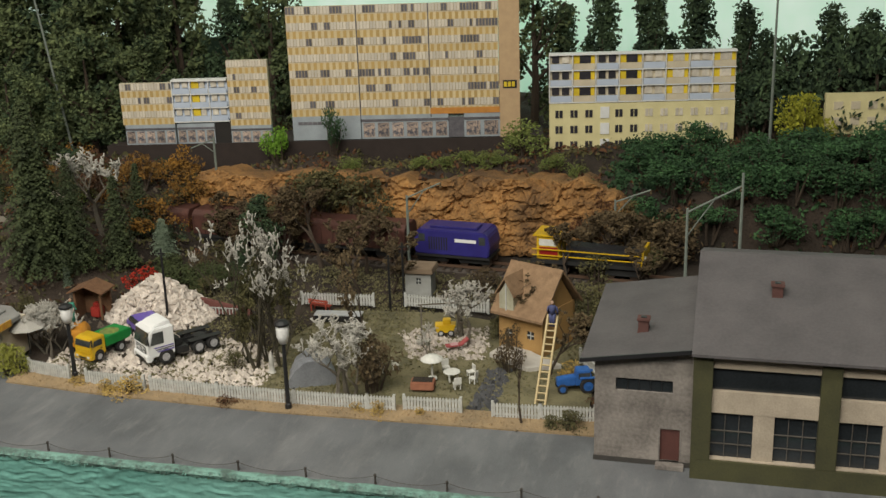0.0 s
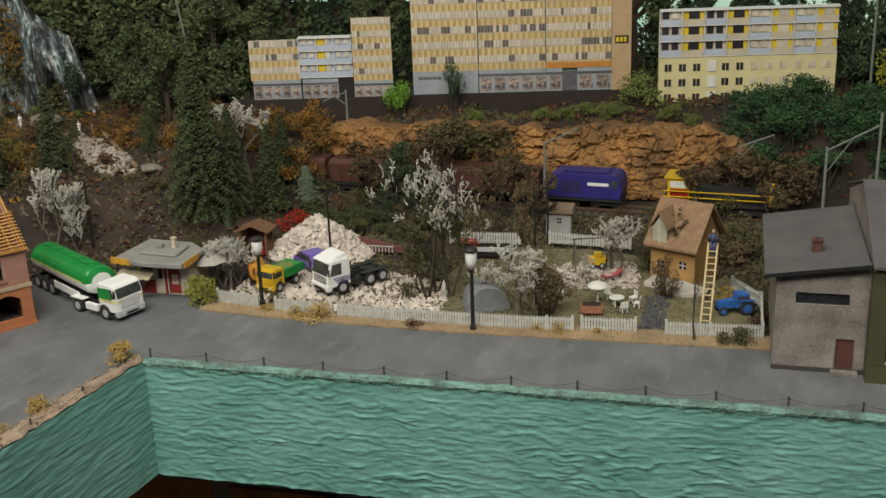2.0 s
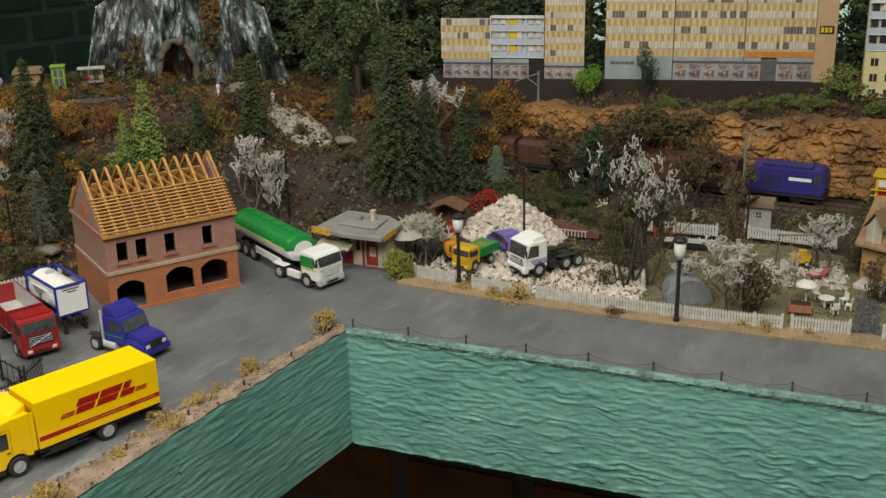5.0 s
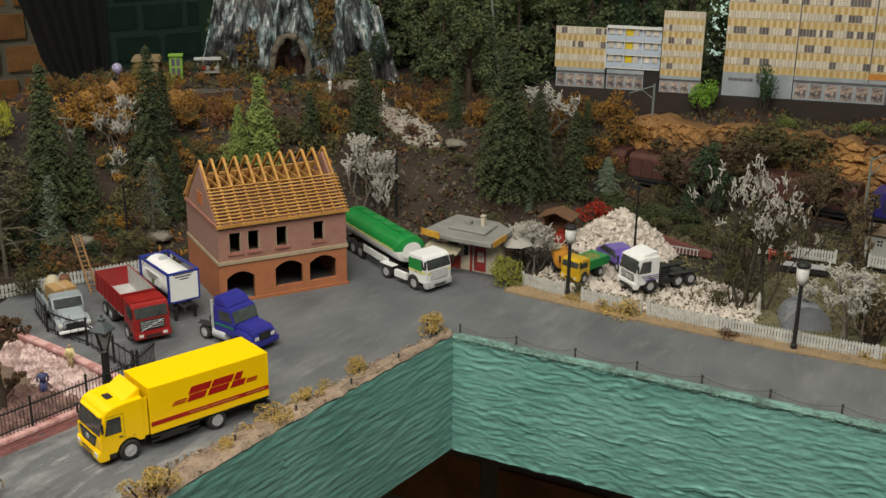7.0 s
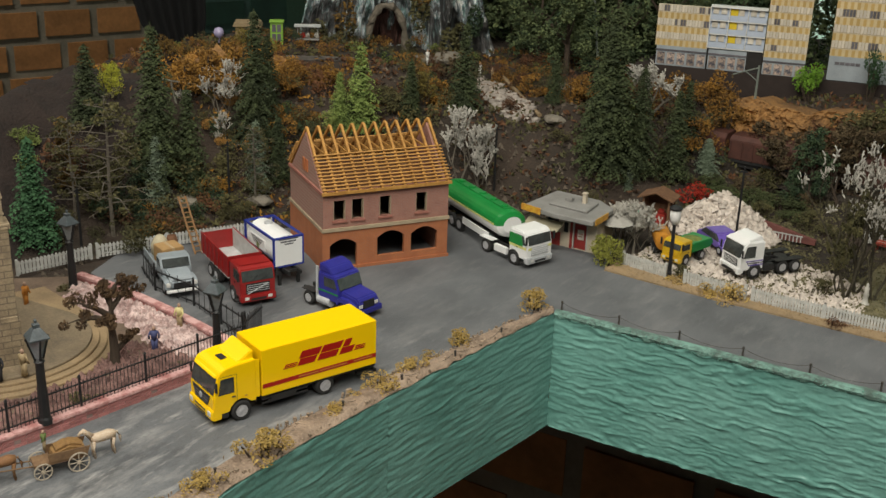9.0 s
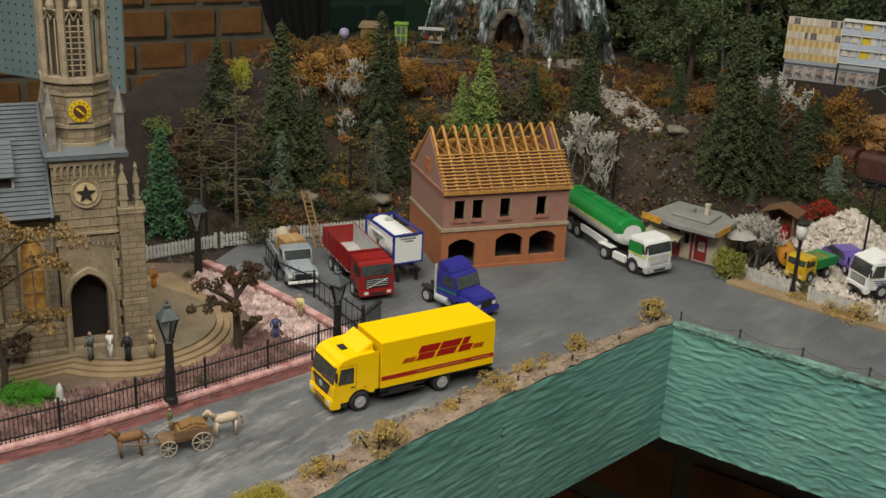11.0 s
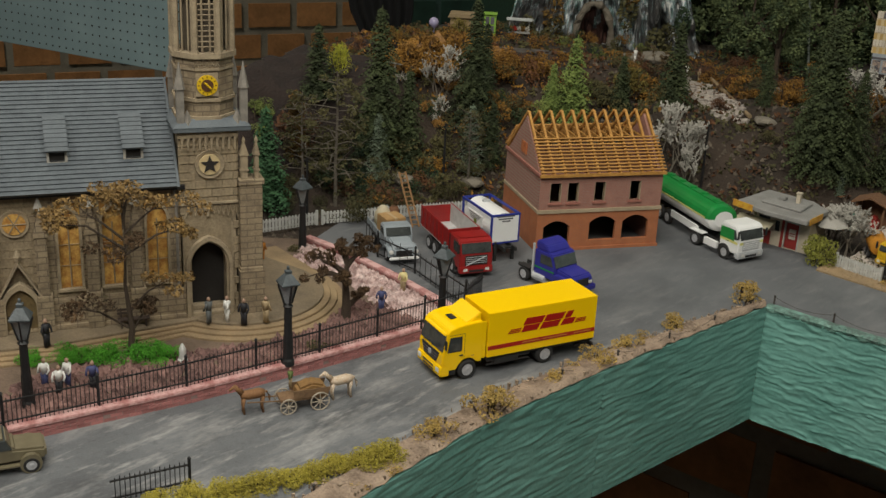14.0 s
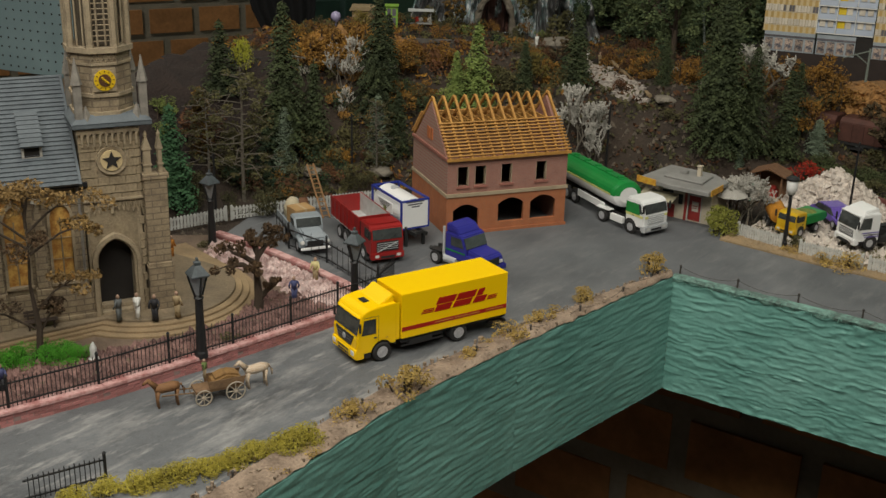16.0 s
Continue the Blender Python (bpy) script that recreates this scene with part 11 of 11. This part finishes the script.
wheel(wb, -0.5, -0.62, 0.35, 0.15)
ln = thing("sun_lounger", (-0.212, 0.727, 0), 30, "red and pink sun lounger with towel", "lounger", scale=HO * 0.6)
part("bed", boxes((-1.0, -0.4, 0.35, 0.7, 0.4, 0.5), bevel=0.03), mat("lounger_red", (0.38, 0.08, 0.08)), ln)
part("backrest", prism([(0.7, 0.4), (1.5, 1.0), (1.4, 1.1), (0.65, 0.5)], -0.4, 0.4), MATS["lounger_red"], ln)
part("towel", boxes((-0.5, -0.35, 0.5, 0.3, 0.35, 0.56)), mat("towel_pink", (0.6, 0.35, 0.36)), ln)
for a in (-0.9, 0.6):
    for b in (-0.35, 0.27):
        part("leg", boxes((a, b, 0, a + 0.08, b + 0.08, 0.35)), G_WHITE, ln)
st = part("white_statue", lathe([(0.0048, 0), (0.0048, 0.002), (0.0030, 0.003), (0.0026, 0.010), (0.0032, 0.012), (0.0022, 0.015), (0.0024, 0.019), (0.0012, 0.0205), (0.0015, 0.0225), (0.0004, 0.0245)], 10), mat("statue_plaster", (0.5, 0.48, 0.43)), smooth=True)
st.location = (-0.329, 0.663, -0.003)
st.scale = (0.7, 0.7, 0.7)
tagged(st, "pale plaster garden statue on a pedestal", "statue")


def build_tarp():
    bm = bmesh.new()
    n = 16
    rows = []
    for j in range(13):
        row = []
        for i in range(n + 1):
            a = math.pi * i / n
            rr = 0.017 * (1 - 0.18 * (j / 12) ** 2) + 0.0012 * noise.noise(Vector((i * 0.6, j * 0.7, 2)))
            row.append(bm.verts.new((rr * math.cos(a), -0.016 + 0.032 * j / 12, rr * math.sin(a) * 1.15)))
        rows.append(row)
    for a, b in zip(rows, rows[1:]):
        for i in range(n):
            bm.faces.new((a[i], a[i + 1], b[i + 1], b[i]))
    bm.faces.new(rows[0][::-1])
    bm.faces.new(rows[-1])
    ob = part("corrugated_shelter", bm, mat("shelter_grey", (0.26, 0.27, 0.29), (0.16, 0.165, 0.18), 0.5, 60, 0.2), smooth=False)
    ob.matrix_world = Matrix.Translation((-0.297, 0.661, -0.003)) @ Matrix.Rotation(radians(25), 4, "Z")
    tagged(ob, "grey rounded metal shelter half hidden by twigs", "shelter")


build_tarp()


# ---- ochre cottage, slab, ladder, tractor, garden shed ----
def build_cottage():
    r = thing("ochre_cottage", (-0.147, 0.727, -0.003), 158, "ochre plaster cottage with a steep brown tiled roof and dormer", "house", scale=0.94)
    ochre, tile = mat("ochre_plaster", (0.42, 0.25, 0.085), (0.30, 0.17, 0.06), 0.9, 70, 0.3), mat("brown_tiles", (0.29, 0.185, 0.105), (0.18, 0.11, 0.06), 0.9, 160, 0.5)
    L, W, E, R = 0.040, 0.046, 0.035, 0.064
    # local x runs along the front towards the west, local y points to the viewer
    part("front_wall", wall_with_holes(L, E, 0.002, [(0.006, 0.012, 0.0125, 0.0185), (0.026, 0.014, 0.0325, 0.0205)]), ochre, r).matrix_basis = Matrix.Translation((L, 0.0, 0)) @ Matrix.Rotation(math.pi, 4, "Z")
    for x in (0.0, L - 0.002):
        part("end_wall", boxes((x, -W, 0, x + 0.002, -0.002, E)), ochre, r)
    part("back_wall", boxes((0, -W, 0, L, -W + 0.002, E)), ochre, r)
    for x0, z0 in ((L - 0.0125, 0.012), (L - 0.0325, 0.014)):
        part("window", boxes((x0, -0.0012, z0, x0 + 0.0065, -0.0008, z0 + 0.0065)), GLASS, r)
        part("window_bars", boxes((x0 + 0.003, -0.0008, z0, x0 + 0.0035, 0.0002, z0 + 0.0065), (x0, -0.0008, z0 + 0.003, x0 + 0.0065, 0.0002, z0 + 0.0035)), PICKET, r)
    rf = bmesh.new()
    prism([(-0.004 - W - 0.002, E - 0.003), (-W / 2, R), (0.006, E - 0.004), (0.006, E - 0.002), (-W / 2, R + 0.0025), (-0.004 - W - 0.002, E - 0.001)], -0.004, L + 0.004, rf)
    part("roof", rf, tile, r, "steep brown roof").matrix_basis = Matrix(((0, 1, 0, 0), (1, 0, 0, 0), (0, 0, 1, 0), (0, 0, 0, 1)))
    part("gable_panel", prism([(-W + 0.001, E), (-0.001, E), (-W / 2, R - 0.001)], 0.001, 0.003), ochre, r).matrix_basis = Matrix(((0, 1, 0, 0), (1, 0, 0, 0), (0, 0, 1, 0), (0, 0, 0, 1)))
    part("gable_panel", prism([(-W + 0.001, E), (-0.001, E), (-W / 2, R - 0.001)], L - 0.003, L - 0.001), ochre, r).matrix_basis = Matrix(((0, 1, 0, 0), (1, 0, 0, 0), (0, 0, 1, 0), (0, 0, 0, 1)))
    dm = part("dormer", prism([(0.024, E - 0.002), (0.037, E - 0.002), (0.037, 0.048), (0.0305, 0.058), (0.024, 0.048)], -0.02, 0.0035), mat("dormer_boards", (0.42, 0.40, 0.30), (0.30, 0.28, 0.2), 0.85, 200, 0.3), r, "pale boarded dormer")
    part("dormer_roof", prism([(0.0215, 0.047), (0.0305, 0.0605), (0.0395, 0.047), (0.0395, 0.0485), (0.0305, 0.0625), (0.0215, 0.0485)], -0.022, 0.006), tile, dm)
    part("dormer_batten", boxes((0.0300, 0.0035, E - 0.002, 0.0310, 0.0042, 0.057)), PICKET, dm)
    return r


build_cottage()
tagged(part("concrete_slab", slab([(-0.185, 0.722), (-0.153, 0.701), (-0.130, 0.712), (-0.150, 0.726), (-0.176, 0.748)], -0.004, 0.0015, bevel=0.0004), mat("slab_pale", (0.50, 0.47, 0.42), (0.38, 0.35, 0.31), 0.9, 80, 0.3)), "pale concrete terrace before the cottage", "terrace", kind="structure")


def ladder(a, b, width, n, colour, label, along=Vector((1, 0, 0))):
    a, b = Vector(a), Vector(b)
    r = thing("ladder", a, 0, label, "ladder")
    d = b - a
    side = along.normalized() * width / 2
    for s in (-1, 1):
        part("stile", tube([side * s, d + side * s], 0.0009, 4), colour, r)
    for k in range(n):
        p = d * ((k + 0.6) / n)
        part("rung", tube([p - side, p + side], 0.0006, 4), colour, r)


ladder((-0.1335, 0.653, -0.002), (-0.132, 0.690, 0.047), 0.0065, 13, mat("ladder_pine", (0.56, 0.44, 0.24), None, 0.8, 300), "pale wooden ladder leaning against the cottage roof")
ladder((-0.766, 0.444, 0.0), (-0.800, 0.462, 0.034), 0.0055, 12, mat("ladder_brown", (0.25, 0.13, 0.05), None, 0.8, 300), "brown wooden ladder leaning on the slope behind the lorries", Vector((0.46, 0.88, 0)))
figure(-0.132, 0.687, 0.040, FBLUE, FBLUE, 90, 0.018, "small model figure in blue at the ladder top")


def small_tractor(x, y, rz):
    r = thing("blue_tractor", (x, y, -0.002), rz, "bright blue farm tractor parked on the grass", "tractor", scale=HO * 0.68)
    blue = mat("tractor_blue", (0.03, 0.13, 0.42), (0.02, 0.09, 0.3), 0.5, 2, 0.05)
    part("bonnet", prism([(0.3, 0.6), (1.9, 0.6), (1.9, 1.25), (0.3, 1.45)], -0.4, 0.4, bevel=0.06), blue, r)
    part("cab", prism([(-1.1, 0.7), (0.35, 0.7), (0.2, 2.0), (-0.95, 2.0)], -0.65, 0.65, bevel=0.06), blue, r)
    part("cab_window", boxes((-0.9, -0.66, 1.3, 0.1, 0.66, 1.85)), LORRYGLASS, r)
    for s in (-1, 1):
        wheel(r, -0.7, s * 0.95, 0.72, 0.32, blue)
        wheel(r, 1.45, s * 0.75, 0.45, 0.22, blue)
        part("mudguard", boxes((-1.4, s * 0.8 - 0.18, 1.42, 0.0, s * 0.8 + 0.18, 1.5), bevel=0.02), blue, r)


small_tractor(-0.113, 0.680, 200)
r = thing("garden_shed", (-0.283, 0.828, 0.0), 3, "small grey garden shed with a brown flat roof", "shed")
gs = mat("shed_grey", (0.36, 0.36, 0.34), (0.27, 0.27, 0.25), 0.85, 120, 0.2)
part("front_wall", wall_with_holes(0.022, 0.020, 0.0015, [(0.0095, 0.0105, 0.0135, 0.0155)]), gs, r)
part("side_wall", boxes((0, 0.0015, 0, 0.0015, 0.016, 0.020), (0.0205, 0.0015, 0, 0.022, 0.016, 0.020), (0.0015, 0.0145, 0, 0.0205, 0.016, 0.020)), gs, r)
part("roof", prism([(-0.0025, 0.020), (0.0245, 0.020), (0.0235, 0.0245), (-0.0015, 0.0245)], -0.003, 0.019, bevel=0.0004), mat("shed_roof", (0.23, 0.165, 0.11), None, 0.9, 150, 0.3), r)
part("window", boxes((0.0095, 0.0006, 0.0105, 0.0135, 0.001, 0.0155)), GLASS, r)
part("window_bar", boxes((0.0113, 0, 0.0105, 0.0117, 0.0006, 0.0155), (0.0095, 0, 0.0128, 0.0135, 0.0006, 0.0132)), PICKET, r)
bench(-0.342, 0.79, -0.003, 170, mat("bench_red", (0.42, 0.07, 0.04)), "red-orange garden bench by the back fence")
lg = thing("long_black_trough", (-0.335, 0.757, -0.003), 8, "long black trough on the grass", "trough", scale=HO)
part("trough", boxes((0, 0, 0.25, 3.2, 0.8, 0.7), bevel=0.05), CHASSIS, lg)
part("rim", boxes((-0.05, -0.05, 0.7, 3.25, 0.85, 0.76)), SILVER, lg)
for a in (0.3, 2.7):
    part("leg", boxes((a, 0.1, 0, a + 0.15, 0.7, 0.25)), CHASSIS, lg)


# ---- masts, poles and overhead wires ----
MAST = mat("mast_grey", (0.20, 0.23, 0.20), (0.13, 0.15, 0.13), 0.6, 200, 0.1)


def mast(x, y, z, h, arm=None, label="thin grey-green overhead line mast"):
    r = thing("line_mast", (x, y, z), 0, label, "mast", "overhead line masts")
    part("pole", tube([(0, 0, 0), (0, 0, h)], [0.0016, 0.0010], 6), MAST, r)
    part("foot", lathe([(0.003, 0), (0.003, 0.002), (0.0016, 0.003)], 8), MAST, r)
    if arm:
        a = Vector(arm)
        part("arm", tube([(0, 0, h * 0.97), a + Vector((0, 0, h))], 0.0007, 5), MAST, r)
        part("brace", tube([(0, 0, h * 0.78), a * 0.55 + Vector((0, 0, h))], 0.0005, 4), MAST, r)
        part("insulator", lathe([(0.0006, -0.004), (0.0012, -0.003), (0.0006, -0.002), (0.0012, -0.001), (0.0006, 0)], 6, at=a + Vector((0, 0, h))), BROWNM, r)
    return r


mast(0.0, 1.15, 0.06, 0.20, None, "tall pale green lamp mast behind the bushes")
m1 = mast(-0.054, 0.80, -0.003, 0.097, (0.037, 0.0, 0.018))
mast(-0.016, 0.80, -0.003, 0.125)
wires = bmesh.new()
for dz, sag in ((0.0, 0.012), (-0.012, 0.03)):
    a, b = Vector((-0.054, 0.80, 0.092 + dz)), Vector((-0.016, 0.80, 0.115 + dz))
    tube([a.lerp(b, f) - Vector((0, 0, sag * 4 * f * (1 - f))) for f in (0, 0.2, 0.4, 0.6, 0.8, 1)], 0.0005, 4, wires)
part("wire", wires, MAST, m1)
mast(-0.513, 0.95, ground_z(-0.513, 0.95) - 0.003, 0.070, (-0.025, 0, -0.012))
mast(-0.292, 0.868, 0.0, 0.075, (0.03, 0.0, 0.012))
mast(-0.124, 0.93, 0.0, 0.062, (0.03, 0.0, 0.01))
for x, y, h in ((-0.287, 0.80, 0.047), (-0.447, 0.727, 0.066), (-0.277, 0.806, 0.056), (-0.659, 0.70, 0.06), (-0.815, 0.53, 0.055), (-0.845, 0.40, 0.05)):
    r = thing("telegraph_pole", (x, y, ground_z(x, y) - 0.003), 0, "slim dark wooden telegraph pole", "pole", "telegraph poles")
    part("pole", tube([(0, 0, 0), (0, 0, h)], [0.0011, 0.0008], 6), IRON, r)
    part("crossarm", boxes((-0.003, -0.0004, h * 0.93, 0.003, 0.0004, h * 0.95)), IRON, r)
r = thing("leaning_mast", (-0.706, 1.0, ground_z(-0.706, 1.0) - 0.003), 0, "long grey mast leaning among the forest trees", "mast")
part("pole", tube([(0, 0, 0), (-0.028, 0.0, 0.20)], [0.0014, 0.0009], 6), MAST, r)
# little things on the slope
for x, y, s, c_, lab in ((-0.80, 0.905, 0.004, FWHITE, "white walker figure on the stone stairs"), (-0.79, 0.915, 0.004, FTAN, "tan walker figure on the stone stairs"), (-0.845, 0.87, 0.004, FWHITE, "white walker figure below the cave")):
    figure(x, y, ground_z(x, y) - 0.001, c_, c_, 40, 0.0165, lab)
